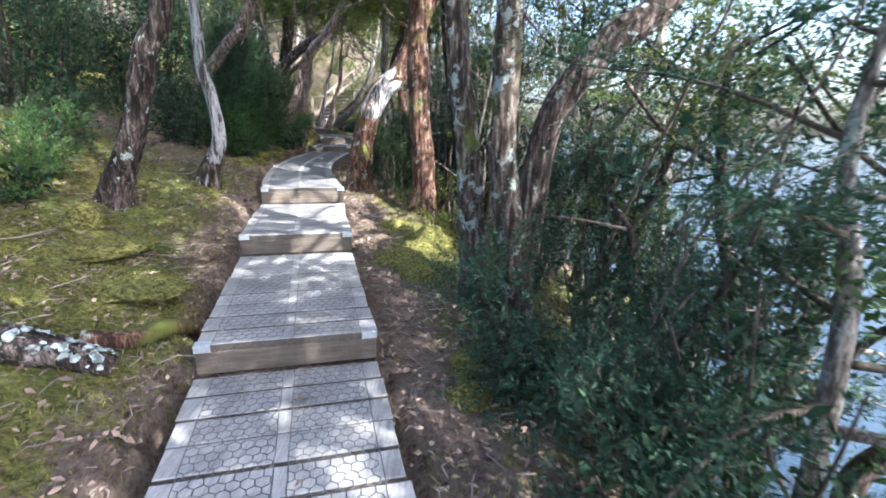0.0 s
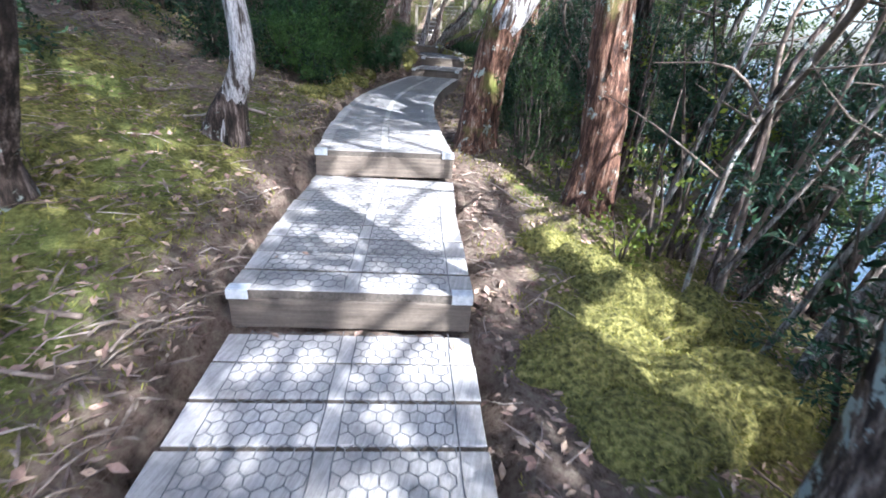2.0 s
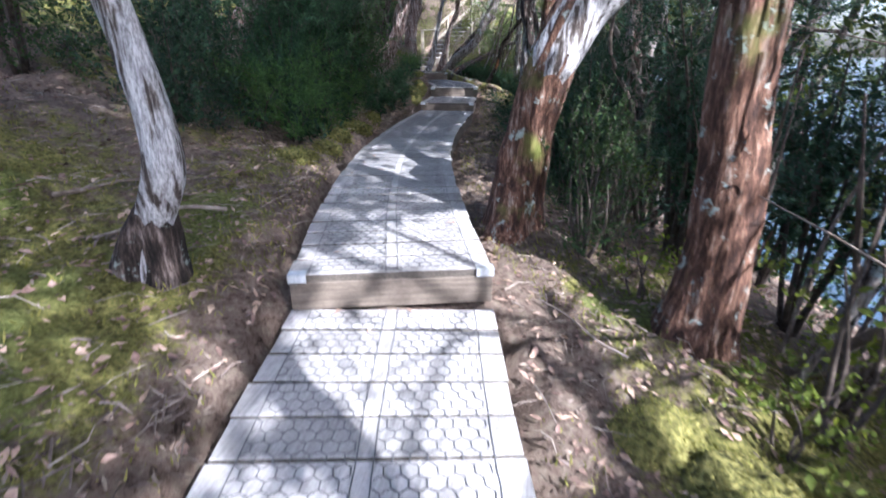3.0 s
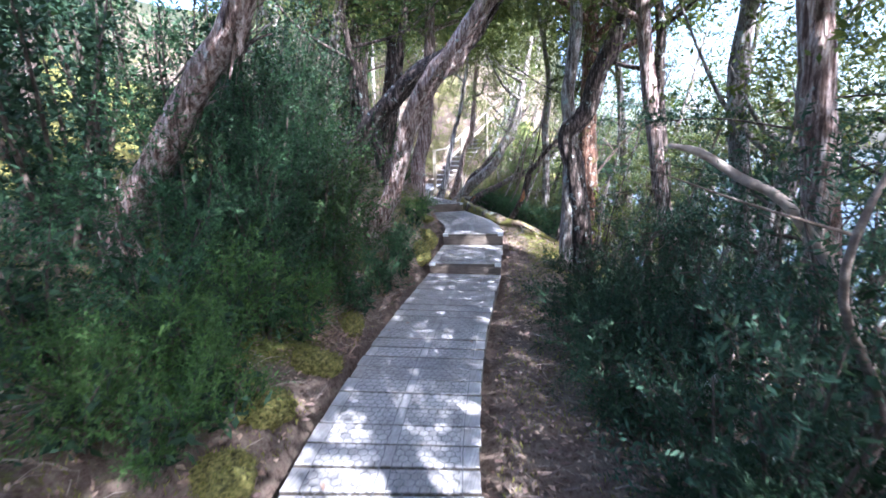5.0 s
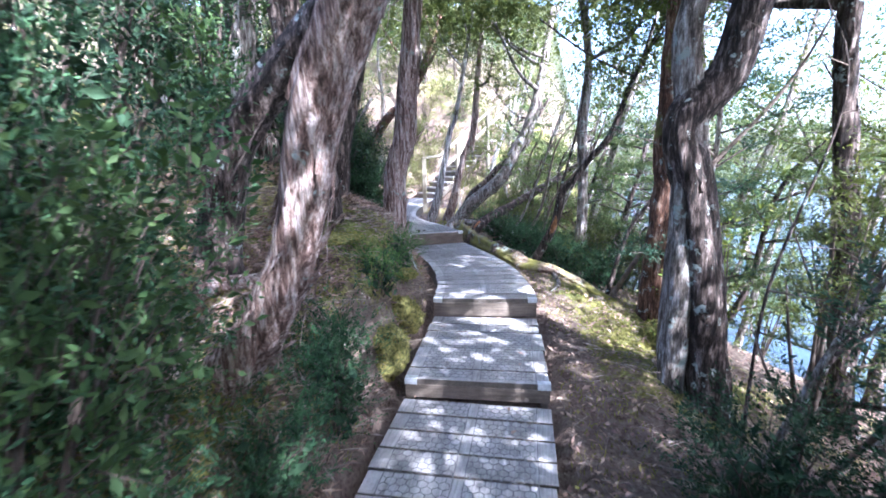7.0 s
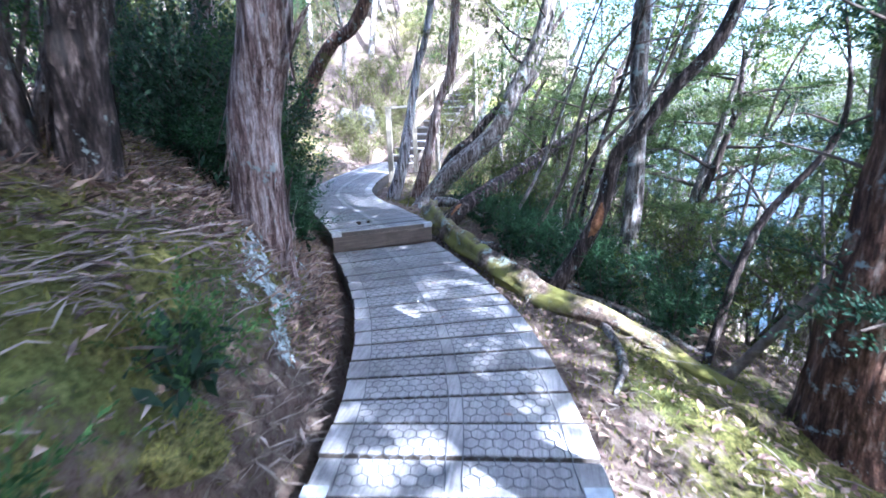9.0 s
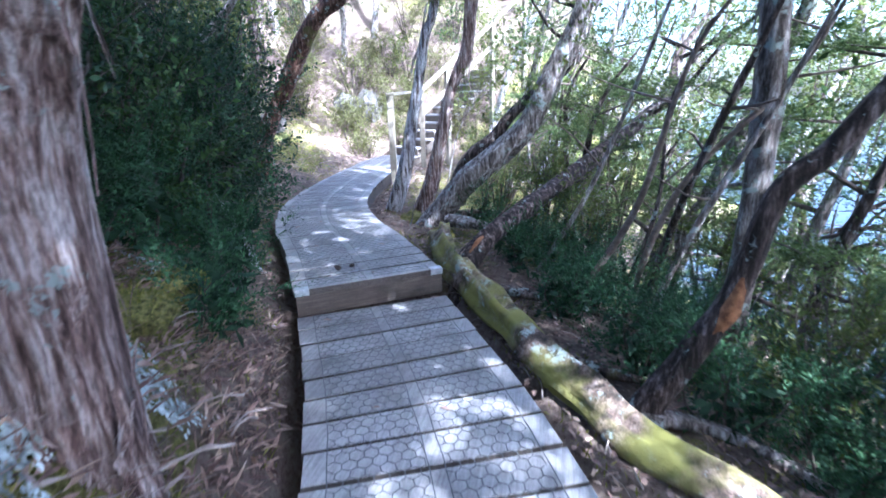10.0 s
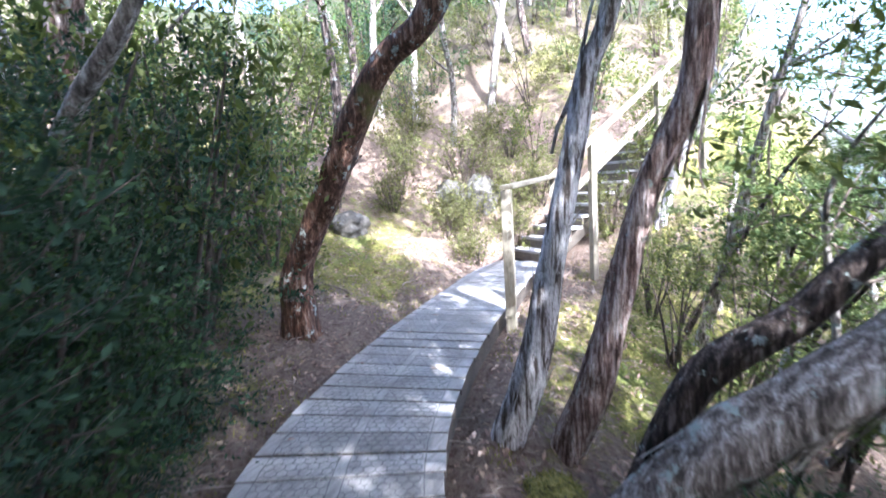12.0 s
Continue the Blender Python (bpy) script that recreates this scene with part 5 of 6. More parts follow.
for i, (x, y, rad, h, n, lift) in enumerate((
        (2.75, 1.4, 0.65, 1.6, 420, 0.0), (2.3, 0.75, 0.5, 0.9, 330, 0.0), (0.35, 15.9, 0.45, 0.9, 260, 0.0), (0.5, 17.0, 0.5, 1.3, 300, 0.0), (1.5, 17.9, 0.6, 1.5, 300, 0.1), (0.75, 14.9, 0.4, 1.0, 260, 0.0), (1.95, 1.15, 0.4, 0.55, 220, 0.1), (1.6, 1.62, 0.36, 0.55, 230, 0.05), (1.68, 1.05, 0.3, 0.42, 170, 0.05), (2.45, 1.9, 0.55, 1.3, 380, 0.1), (2.9, 2.9, 0.8, 2.2, 320, 0.2), (2.6, 0.4, 0.7, 1.6, 260, 0.15), (3.3, 1.2, 0.9, 2.4, 300, 0.3), (2.2, 3.3, 0.5, 1.3, 300, 0.2),
        (3.0, 4.4, 0.8, 2.4, 400, 0.3), (2.35, 4.75, 0.5, 1.5, 320, 0.05), (2.6, 5.6, 0.6, 1.8, 340, 0.1), (2.1, 6.7, 0.5, 1.4, 300, 0.1), (2.0, 0.2, 0.4, 0.6, 200, 0.1), (2.0, 5.9, 0.5, 1.9, 300, 0.3), (1.3, 6.4, 0.6, 2.0, 340, 0.2), (0.6, 7.3, 0.5, 1.5, 280, 0.2),
        (1.4, 7.9, 0.8, 2.4, 400, 0.2), (0.7, 8.9, 0.6, 1.6, 340, 0.2), (1.6, 9.4, 0.9, 2.6, 420, 0.25), (0.4, 10.2, 0.45, 1.0, 240, 0.2), (1.1, 11.2, 0.7, 2.2, 380, 0.3), (0.9, 12.6, 0.6, 1.9, 300, 0.3),
        (1.6, 13.6, 0.7, 2.4, 300, 0.4), (0.7, 15.5, 0.6, 1.8, 300, 0.3), (-0.4, 15.6, 0.4, 0.8, 200, 0.1), (-1.5, 17.6, 0.5, 1.0, 300, 0.1), (-0.5, 17.5, 0.6, 1.6, 320, 0.2), (-1.8, 18.6, 0.5, 1.3, 300, 0.2),
        (-2.5, 20.0, 0.5, 1.4, 300, 0.2), (-1.0, 19.6, 0.7, 2.1, 360, 0.3), (-2.9, 21.4, 0.5, 1.3, 280, 0.2), (-1.9, 22.4, 0.7, 2.0, 340, 0.3), (0.3, 21.3, 0.8, 2.4, 340, 0.4), (-3.2, 23.0, 0.5, 1.5, 260, 0.2))):
    shrub("shore_shrub", BLUE if y < 14 else MID, x, y, rad, h, M_LEAF_BLUE if y < 12 else M_LEAF_HIGH, int(n * (1.1 if 3 < y < 12 else 0.8)), seed=100 + i, length=0.22, leaf=0.05 if y > 3 else 0.042, width=0.0075 if y > 3 else 0.006, lift=lift, upright=0.3, leaves=13 if y > 3 else 18)
for i, (x, y, rad, h, n) in enumerate(((0.5, 5.45, 0.2, 0.8, 120), (0.66, 5.7, 0.2, 0.7, 90))):
    shrub("upright_shrub", "narrow upright green shrub between two trunks", x, y, rad, h, M_LEAF_MID, n, seed=150 + i, length=0.2, leaf=0.036, width=0.006, upright=1.0)
for i, (x, y, rad, h, n) in enumerate(((1.42, 4.35, 0.28, 1.15, 34), (1.7, 4.75, 0.35, 1.5, 44), (1.25, 5.3, 0.3, 1.5, 36), (1.2, 4.2, 0.15, 0.4, 24), (0.8, 5.15, 0.12, 0.3, 16), (0.2, 13.0, 0.4, 1.3, 30), (0.55, 13.9, 0.4, 1.4, 34), (0.95, 7.1, 0.3, 0.9, 24))):
    shrub("sapling", "thin sapling with bright yellow-green leaves", x, y, rad, h, M_LEAF_SUN, n, seed=170 + i, length=0.16, leaf=0.05, width=0.013, leaves=9, stems=4, upright=0.3, group="yellow-green saplings", lean=0.8)
for i, (x, y, rad, h, n) in enumerate(((-5.6, 24.8, 0.45, 0.7, 200), (-5.3, 25.6, 0.5, 0.9, 220), (-4.9, 26.3, 0.5, 1.0, 220), (-5.9, 25.5, 0.5, 0.9, 220), (-6.3, 24.5, 0.5, 0.7, 200), (-5.9, 23.6, 0.35, 0.4, 140), (-7.5, 23.6, 0.8, 1.0, 240), (-6.9, 25.4, 0.9, 1.3, 260), (-8.6, 26.4, 1.0, 1.6, 280), (-6.0, 27.5, 0.9, 1.4, 260), (-7.4, 29.2, 1.2, 2.0, 300), (-4.6, 30.0, 1.0, 1.8, 280), (-9.6, 22.6, 1.2, 1.8, 280), (-2.2, 28.8, 1.0, 2.0, 280), (-8.0, 21.6, 0.7, 0.9, 200), (-6.6, 23.9, 0.5, 0.5, 160), (-7.9, 24.9, 0.7, 1.1, 220), (-6.2, 26.4, 0.7, 1.1, 220), (-9.0, 28.4, 1.1, 1.9, 240), (-5.3, 28.6, 0.8, 1.4, 220), (-3.4, 29.8, 0.9, 1.6, 220), (-10.6, 25.2, 1.1, 1.8, 240), (-6.9, 31.2, 1.2, 2.2, 240), (-3.9, 24.6, 0.5, 0.9, 180), (-3.3, 25.4, 0.5, 1.2, 180), (-7.3, 20.9, 0.4, 0.5, 130))):
    shrub("hill_shrub", "sunlit olive-green shrub on the hillside", x, y, rad, h, M_LEAF_OLIVE, int(n * 1.05), seed=200 + i, length=0.26, leaf=0.065, width=0.012, leaves=11)


# ---- undergrowth farther up the hill and along the shore: a few bushes grown once, then set about ----
def undergrowth():
    r = np.random.default_rng(31)
    kinds = []
    for k, (leafm, rad, h) in enumerate(((M_LEAF_DARK, 1.1, 2.4), (M_LEAF_MID, 1.0, 2.0), (M_LEAF_DARK, 1.2, 3.0), (M_LEAF_HIGH, 1.1, 2.2))):
        kinds.append(shrub("bush", "tall shady bush of the forest understorey", -8.0 - k, 3.0 + 5 * k, rad, h, leafm, 230, 0.34, 8, 0.09, 0.017, seed=260 + k, upright=0.4, group="understorey bushes", stems=5))
    n = 0
    while n < 46:
        x, y = r.uniform(-12, -2), r.uniform(-5, 31)
        d = path_frame(x, y)[0][0]
        open_slope = 13.2 < y < 15.6 and d > -2.6 or y < 6 and d > -3.0 or y > 19.5 and d > -4.6
        if -8.5 < d < -2.2 and not open_slope:
            m = Matrix.Translation(at_ground(x, y)) @ Matrix.Rotation(r.uniform(0, 6.28), 4, "Z") @ Matrix.Scale(r.uniform(0.7, 1.1), 4)
            copy_thing_scaled(kinds[int(r.integers(0, 3))], m)
            n += 1
    for k in range(26):
        x, y = r.uniform(-13, -1.5), r.uniform(26.5, 38)
        if path_frame(x, y)[0][0] < -1.6 or y > 31:
            m = Matrix.Translation(at_ground(x, y)) @ Matrix.Rotation(r.uniform(0, 6.28), 4, "Z") @ Matrix.Scale(r.uniform(0.7, 1.25), 4)
            copy_thing_scaled(kinds[3 if k % 3 else 1], m)
    for x, y, s in ((-5.9, 17.4, 1.15), (-6.3, 18.7, 1.25), (-9.2, 19.0, 1.5), (-8.4, 17.6, 1.4), (-10.6, 20.6, 1.5), (-7.2, 19.2, 1.2), (-7.9, 20.8, 1.3), (-8.8, 22.6, 1.2), (-6.9, 17.6, 1.2), (-9.5, 21.0, 1.3), (-6.3, 16.0, 1.2), (-9.6, 24.6, 1.2), (-3.4, 27.0, 0.7), (-4.6, 27.6, 0.8), (-5.6, 26.2, 0.7), (-2.4, 29.0, 0.8), (3.6, -2.5, 1.0), (3.4, 0.0, 0.9), (2.6, -0.9, 0.7), (2.3, 8.6, 0.8), (2.4, 10.6, 0.8), (2.2, 12.0, 0.6), (1.9, 9.4, 0.7), (2.9, 7.4, 0.9), (3.2, 9.6, 0.9), (3.0, 11.4, 0.9), (2.7, 13.4, 0.8), (2.9, 15.6, 0.9), (1.7, 15.4, 0.6), (2.4, 17.2, 0.8), (2.2, 19.4, 0.8), (0.4, 18.6, 0.7), (-0.6, 21.4, 0.8), (3.4, 4.0, 0.9), (3.4, 6.0, 0.8), (3.6, 2.6, 0.8), (1.2, 18.3, 0.7), (1.4, 22.6, 0.9), (-0.8, 23.6, 0.7), (-1.6, 25.6, 0.8), (0.6, 25.8, 1.0), (-2.0, 31.0, 1.0), (1.5, 29.5, 1.1)):
        m = Matrix.Translation(at_ground(x, y)) @ Matrix.Rotation(r.uniform(0, 6.28), 4, "Z") @ Matrix.Scale(s, 4)
        copy_thing_scaled(kinds[3 if y > 11 else 1], m)


undergrowth()


# ---- thin lakeside trees with level feathery boughs, three grown once and then set along the shore ----
def feathery_tree(seed, height, lean, leafm, boughs=13):
    r = np.random.default_rng(1900 + seed)
    thing = root("feathery_tree", (0, 0, 0), "thin leaning lakeside tree with level feathery boughs", "tree", "feathery lakeside trees")
    top = np.array([lean, r.normal(0, 0.08), 1.0]) * height
    v, f, fine, fr = tube([np.array([0, 0, -0.2]), top * 0.3 + r.normal(0, 0.09, 3), top * 0.65 + r.normal(0, 0.12, 3), top], [0.05, 0.042, 0.03, 0.01], 9, 0.1, 0.15, 5, seed, 0.4)
    child("trunk", mesh_of("trunk", v, f, M_BARK_GREY if seed % 2 else M_BARK_DARK, True), thing)
    o, w = [], []
    for k in range(boughs):
        i = int(len(fine) * (0.22 + 0.74 * k / boughs))
        a = k * 2.4 + r.uniform(-0.5, 0.5)
        out = np.array([math.cos(a), math.sin(a), r.uniform(0.05, 0.4)])
        ln = height * r.uniform(0.2, 0.36)
        q = np.array([fine[i], fine[i] + out * ln * 0.5 + r.normal(0, 0.05, 3), fine[i] + out * ln + np.array([0, 0, -0.05 * ln])])
        lv, lf, lfine, lfr = tube(q, [fr[i] * 0.5, fr[i] * 0.3, 0.004], 6, 0.1, 0.12, 3, seed + k)
        child("bough", mesh_of("bough", lv, lf, M_STEM, True), thing)
        n = 26
        at = lfine[r.integers(len(lfine) // 4, len(lfine), size=n)]
        flat = np.stack([r.normal(0, 1, n), r.normal(0, 1, n), r.normal(0.12, 0.22, n)], 1)
        away = unit(out[None] * 0.7 + unit(flat))
        reach = r.uniform(0.1, 0.34, n)[:, None]
        for u in (0.25, 0.6, 1.0):
            for s in (-1, 1):
                o.append(at + away * reach * u)
                w.append(away + s * 0.7 * np.cross(away, np.array([0, 0, 1.0])) + r.normal(0, 0.12, (n, 3)))
    v, t, tv, tt = sprays(np.vstack(o), np.vstack(w), r, 0.13, 8, 0.035, 0.0055, 0.5)
    tagged(child("crown", tri_mesh("crown", v, t, leafm), thing), kind="stuff")
    return thing


def set_feathery_trees():
    r = np.random.default_rng(55)
    kinds = [feathery_tree(1, 3.2, 0.22, M_LEAF_PALE), feathery_tree(2, 2.6, 0.4, M_LEAF_PALE), feathery_tree(3, 3.6, 0.12, M_LEAF_BLUE)]
    spots = [(2.9, 0.4, 2), (3.3, 1.8, 0), (2.7, 3.1, 1), (3.5, 3.4, 2), (2.5, 5.3, 2), (3.2, 5.2, 0), (1.6, 7.0, 2), (2.2, 7.8, 0), (1.0, 9.2, 2), (1.7, 8.6, 1), (2.2, 10.0, 0), (1.2, 10.9, 2), (2.0, 11.6, 1), (1.3, 13.2, 0), (2.1, 13.6, 1), (0.9, 15.0, 1), (1.6, 16.0, 0), (0.5, 16.4, 1), (-0.1, 17.3, 0),
             (0.9, 17.6, 2), (-0.9, 18.2, 1), (0.3, 18.9, 0), (1.5, 19.2, 1), (-1.3, 19.4, 0), (-0.5, 20.3, 1), (0.8, 20.8, 0), (-1.9, 20.6, 1), (-1.2, 22.0, 0), (0.1, 22.6, 1), (-2.3, 22.2, 1), (-2.4, 23.8, 0), (-1.1, 24.2, 1), (-0.2, 16.2, 1), (-1.9, 18.7, 1), (0.4, 14.7, 2), (1.9, 17.6, 0)]
    used = set()
    for x, y, k in spots:
        m = Matrix.Translation(at_ground(x, y)) @ Matrix.Rotation(r.uniform(-1.2, 1.2), 4, "Z") @ Matrix.Scale(r.uniform(0.8, 1.15), 4)
        if k in used:
            copy_thing_scaled(kinds[k], m)
        else:
            used.add(k)
            kinds[k].matrix_basis = m


set_feathery_trees()


# ---- thin stems in the shade by the water ----
def thicket():
    r = np.random.default_rng(5)
    k = 0
    for x, y, n in ((1.75, 4.3, 7), (1.7, 5.0, 6), (2.3, 5.2, 6), (2.4, 3.6, 5), (0.9, 8.3, 6), (1.3, 10.3, 7), (0.6, 11.6, 5), (-1.2, 17.0, 6), (-2.2, 19.6, 7), (-1.5, 20.8, 7), (0.1, 17.2, 6), (-2.6, 21.9, 6), (-0.4, 20.2, 6), (2.6, 1.4, 6), (3.0, 3.4, 6), (-0.2, 14.9, 3)):
        for q in range(n):
            bx, by = x + r.normal(0, 0.3), y + r.normal(0, 0.3)
            base = np.array(at_ground(bx, by))
            h, w = r.uniform(1.6, 3.4), r.uniform(0.012, 0.032)
            lean = np.array([r.uniform(0.05, 0.6), r.normal(0, 0.25), 1.0]) * h
            thing = root("thin_stem", base, "thin bare slanting stem in the undergrowth", "branch", "thin stems")
            line = [np.array([0, 0, -0.1]), lean * 0.35 + r.normal(0, 0.08, 3), lean * 0.7 + r.normal(0, 0.12, 3), lean]
            v, f, fine, fr = tube(line, [w, w * 0.8, w * 0.55, 0.004], 7, 0.14, 0.12, 3, k)
            child("stem", mesh_of("stem", v, f, (M_BARK_GREY, M_BARK_DARK, M_TWIG)[k % 3], True), thing)
            for b in range(3):
                i = int(len(fine) * r.uniform(0.3, 0.85))
                out = unit(np.array([r.normal(), r.normal(), 0.4]))
                ln = h * r.uniform(0.15, 0.35)
                bv, bf, _, _ = tube([fine[i], fine[i] + out * ln * 0.5 + r.normal(0, 0.05, 3), fine[i] + out * ln], [fr[i] * 0.6, fr[i] * 0.35, 0.002], 5, 0.12, 0.1, 3, k + b)
                child("side_branch", mesh_of("side_branch", bv, bf, M_TWIG, True), thing)
            k += 1


thicket()


# ---- stairs and handrail past the walkway's end ----
STAIR_START, STAIR_WAY = np.array((-5.22, 24.1)), np.array((0.6, 0.8))
STAIR_SIDE = np.array((0.8, -0.6))
STAIR_TURN = math.degrees(math.atan2(STAIR_SIDE[1], STAIR_SIDE[0]))


def build_stair():
    stair = root("stair", (*STAIR_START, 1.072), "weathered timber stair climbing the hillside", "stair")
    back = Matrix.Translation(stair.location).inverted()

    def put(name, me, m, label=""):
        ob = child(name, me, stair, label)
        ob.matrix_parent_inverse = back
        ob.matrix_basis = m
    tread, riser = from_bm("tread", box(1.0, 0.29, 0.045, 0.005), M_PLANK), from_bm("riser", box(0.98, 0.035, 0.135, 0.004), M_RISER)
    for k in range(11):
        p = STAIR_START + STAIR_WAY * (0.16 + 0.265 * k)
        z = 1.072 + 0.18 * (k + 1)
        put("tread", tread, pose(p[0], p[1], z - 0.045, 0, 0, STAIR_TURN))
        q = p - STAIR_WAY * 0.11
        put("riser", riser, pose(q[0], q[1], z - 0.181, 0, 0, STAIR_TURN))
    for side in (-1, 1):
        o = STAIR_SIDE * side * 0.47
        a, b = STAIR_START + o, STAIR_START + STAIR_WAY * 2.95 + o
        v = []
        for p, z in ((a, 1.072), (b, 1.072 + 1.98)):
            for w in (-0.025, 0.025):
                for h in (-0.2, 0.0):
                    v.append((p[0] + STAIR_SIDE[0] * w, p[1] + STAIR_SIDE[1] * w, z + h))
        f = [(0, 1, 3, 2), (4, 6, 7, 5), (0, 4, 5, 1), (2, 3, 7, 6), (0, 2, 6, 4), (1, 5, 7, 3)]
        put("stringer", mesh_of("stringer", v, f, M_BEARER), Matrix.Identity(4), "dark sloping timber stringer")


def beam(a, b, w, h):
    """A rail of w by h from a to b, its broad side up, with eased edges."""
    a, b = Vector(a), Vector(b)
    bm = box(w, (b - a).length, h, 0.006)
    me = from_bm("rail", bm, M_RAIL)
    way = (b - a).normalized()
    side = way.cross(Vector((0, 0, 1))).normalized()
    up = side.cross(way)
    m = Matrix((side, way, up)).transposed().to_4x4()
    m.translation = (a + b) / 2
    return me, m


def build_handrail():
    p1, p2 = Vector((-4.40, 20.87, 0)), Vector((-4.43, 22.95, 0))
    rail = root("handrail", (p1.x, p1.y, gz(p1.x, p1.y)), "weathered timber handrail on square posts", "handrail")
    back = Matrix.Translation(rail.location).inverted()

    def put(name, me, m, label=""):
        ob = child(name, me, rail, label)
        ob.matrix_parent_inverse = back
        ob.matrix_basis = m
    way = Vector((*STAIR_WAY, 0))
    stops = [(p1, 2.34), (p2, 2.44)] + [(p2 + way * s, 2.44 + 0.68 * s) for s in (0.72, 2.1, 3.2)]
    for i, (p, top) in enumerate(stops):
        foot = gz(p.x, p.y) - 0.15
        foot = min(foot, top - 1.2)
        turn = 12 if i < 2 else STAIR_TURN
        put("post", from_bm("post", box(0.105 if i < 2 else 0.09, 0.1, top - foot, 0.006), M_RAIL), pose(p.x, p.y, foot, 0, 0, turn), "square grey-brown timber post")
    for (a, za), (b, zb) in zip(stops, stops[1:]):
        put("top_rail", *beam((a.x, a.y, za + 0.002), (b.x, b.y, zb + 0.002), 0.14, 0.042), "pale flat top rail")
        if a is not p1:
            put("mid_rail", *beam((a.x - 0.02, a.y, za - 0.52), (b.x - 0.02, b.y, zb - 0.52), 0.04, 0.1), "pale middle rail")


build_stair()
build_handrail()


# ---- logs, roots and sticks ----
def flakes(thing, fine, fr, material, n, r, size, name, label):
    """Leafy lichen flakes on the upper side of a stem."""
    v, t = [], []
    for k in range(n):
        i = r.integers(1, len(fine) - 1)
        tan = unit(fine[min(i + 1, len(fine) - 1)] - fine[i - 1])
        out = unit(np.cross(tan, np.cross(np.array([r.normal(0, 0.7), r.normal(0, 0.7), 1.0]), tan)))
        c = fine[i] + out * fr[i] * 1.06 + tan * r.uniform(-0.03, 0.03)
        a, b = unit(np.cross(out, tan)), tan
        k0, s = len(v), size * r.uniform(0.4, 1.3)
        v.append(c + out * 0.004)
        for q in range(7):
            w = q * 2 * math.pi / 7
            v.append(c + (a * math.cos(w) + b * math.sin(w)) * s * r.uniform(0.6, 1.2) + out * r.uniform(0.0, 0.014))
        t += [(k0, k0 + 1 + q, k0 + 1 + (q + 1) % 7) for q in range(7)]
    tagged(child(name, tri_mesh(name, np.array(v), np.array(t), material), thing, label), kind="stuff")


def lying(name, label, pts, material, seed, sides=12, lichen=0, rough=0.16, lift=0.0, category="log"):
    """A stem lying on the ground: points of x, y, height above the ground, radius."""
    p = [(x, y, gz(x, y) + h + lift, w) for x, y, h, w in pts]
    base = np.array(p[0][:3])
    thing = root(name, base, label, category)
    v, f, fine, fr = tube([np.array(q[:3]) - base for q in p], [q[3] for q in p], sides, 0.04, rough, 6, seed)
    child("stem", mesh_of("stem", v, f, material, True), thing)
    if lichen:
        flakes(thing, fine, fr, M_LICHEN, lichen, np.random.default_rng(seed), 0.022, "lichen", "pale green-grey leafy lichen")
    return thing


lying("fallen_log", "rotting fallen log crusted with pale lichen", [(-2.1, 0.22, 0.05, 0.1), (-1.35, 0.46, 0.06, 0.1), (-0.8, 0.66, 0.05, 0.092), (-0.44, 0.82, 0.02, 0.07)], M_BARK_DARK, 41, 14, 170)
lying("broken_branch", "short reddish broken branch against the boardwalk", [(-0.64, 0.9, 0.03, 0.048), (-0.47, 1.05, 0.05, 0.05), (-0.37, 1.25, 0.06, 0.044), (-0.31, 1.5, 0.06, 0.032)], M_BARK_RED, 42, 10, category="branch")
lying("mossy_log", "long mossy log lying along the boardwalk", [(-2.78, 17.35, 0.1, 0.1), (-2.56, 16.7, 0.1, 0.115), (-2.16, 16.1, 0.1, 0.11), (-1.8, 15.5, 0.08, 0.11), (-1.42, 15.05, 0.06, 0.095), (-1.05, 14.72, 0.05, 0.06), (-0.5, 14.5, 0.03, 0.05), (0.1, 14.45, 0.0, 0.035)], M_LOG_MOSS, 43, 22, rough=0.38)
for i, pts in enumerate(([(-1.5, 15.1, 0.05, 0.05), (-1.2, 15.3, 0.05, 0.04), (-0.8, 15.25, 0.04, 0.03), (-0.3, 15.0, 0.02, 0.015)], [(-1.9, 15.75, 0.04, 0.04), (-1.5, 15.6, 0.06, 0.035), (-1.1, 15.7, 0.05, 0.02)],
                         [(-1.1, 14.85, 0.04, 0.035), (-1.0, 14.3, 0.03, 0.025), (-1.1, 13.9, 0.0, 0.012)], [(-2.3, 16.5, 0.05, 0.045), (-2.0, 16.7, 0.08, 0.04), (-1.6, 16.6, 0.06, 0.025), (-1.1, 16.8, 0.02, 0.012)],
                         [(-2.85, 17.9, 0.1, 0.06), (-2.4, 17.7, 0.14, 0.05), (-1.9, 17.9, 0.1, 0.04), (-1.3, 17.8, 0.02, 0.02)], [(-3.2, 18.4, 0.05, 0.05), (-2.7, 18.2, 0.2, 0.045), (-2.2, 18.35, 0.3, 0.04), (-1.5, 18.2, 0.2, 0.03)])):
    lying("exposed_root", "gnarled lichened root running over the bank", pts, M_BARK_LICHEN if i % 2 else M_BARK_GREY, 50 + i, 10, rough=0.25, category="root")
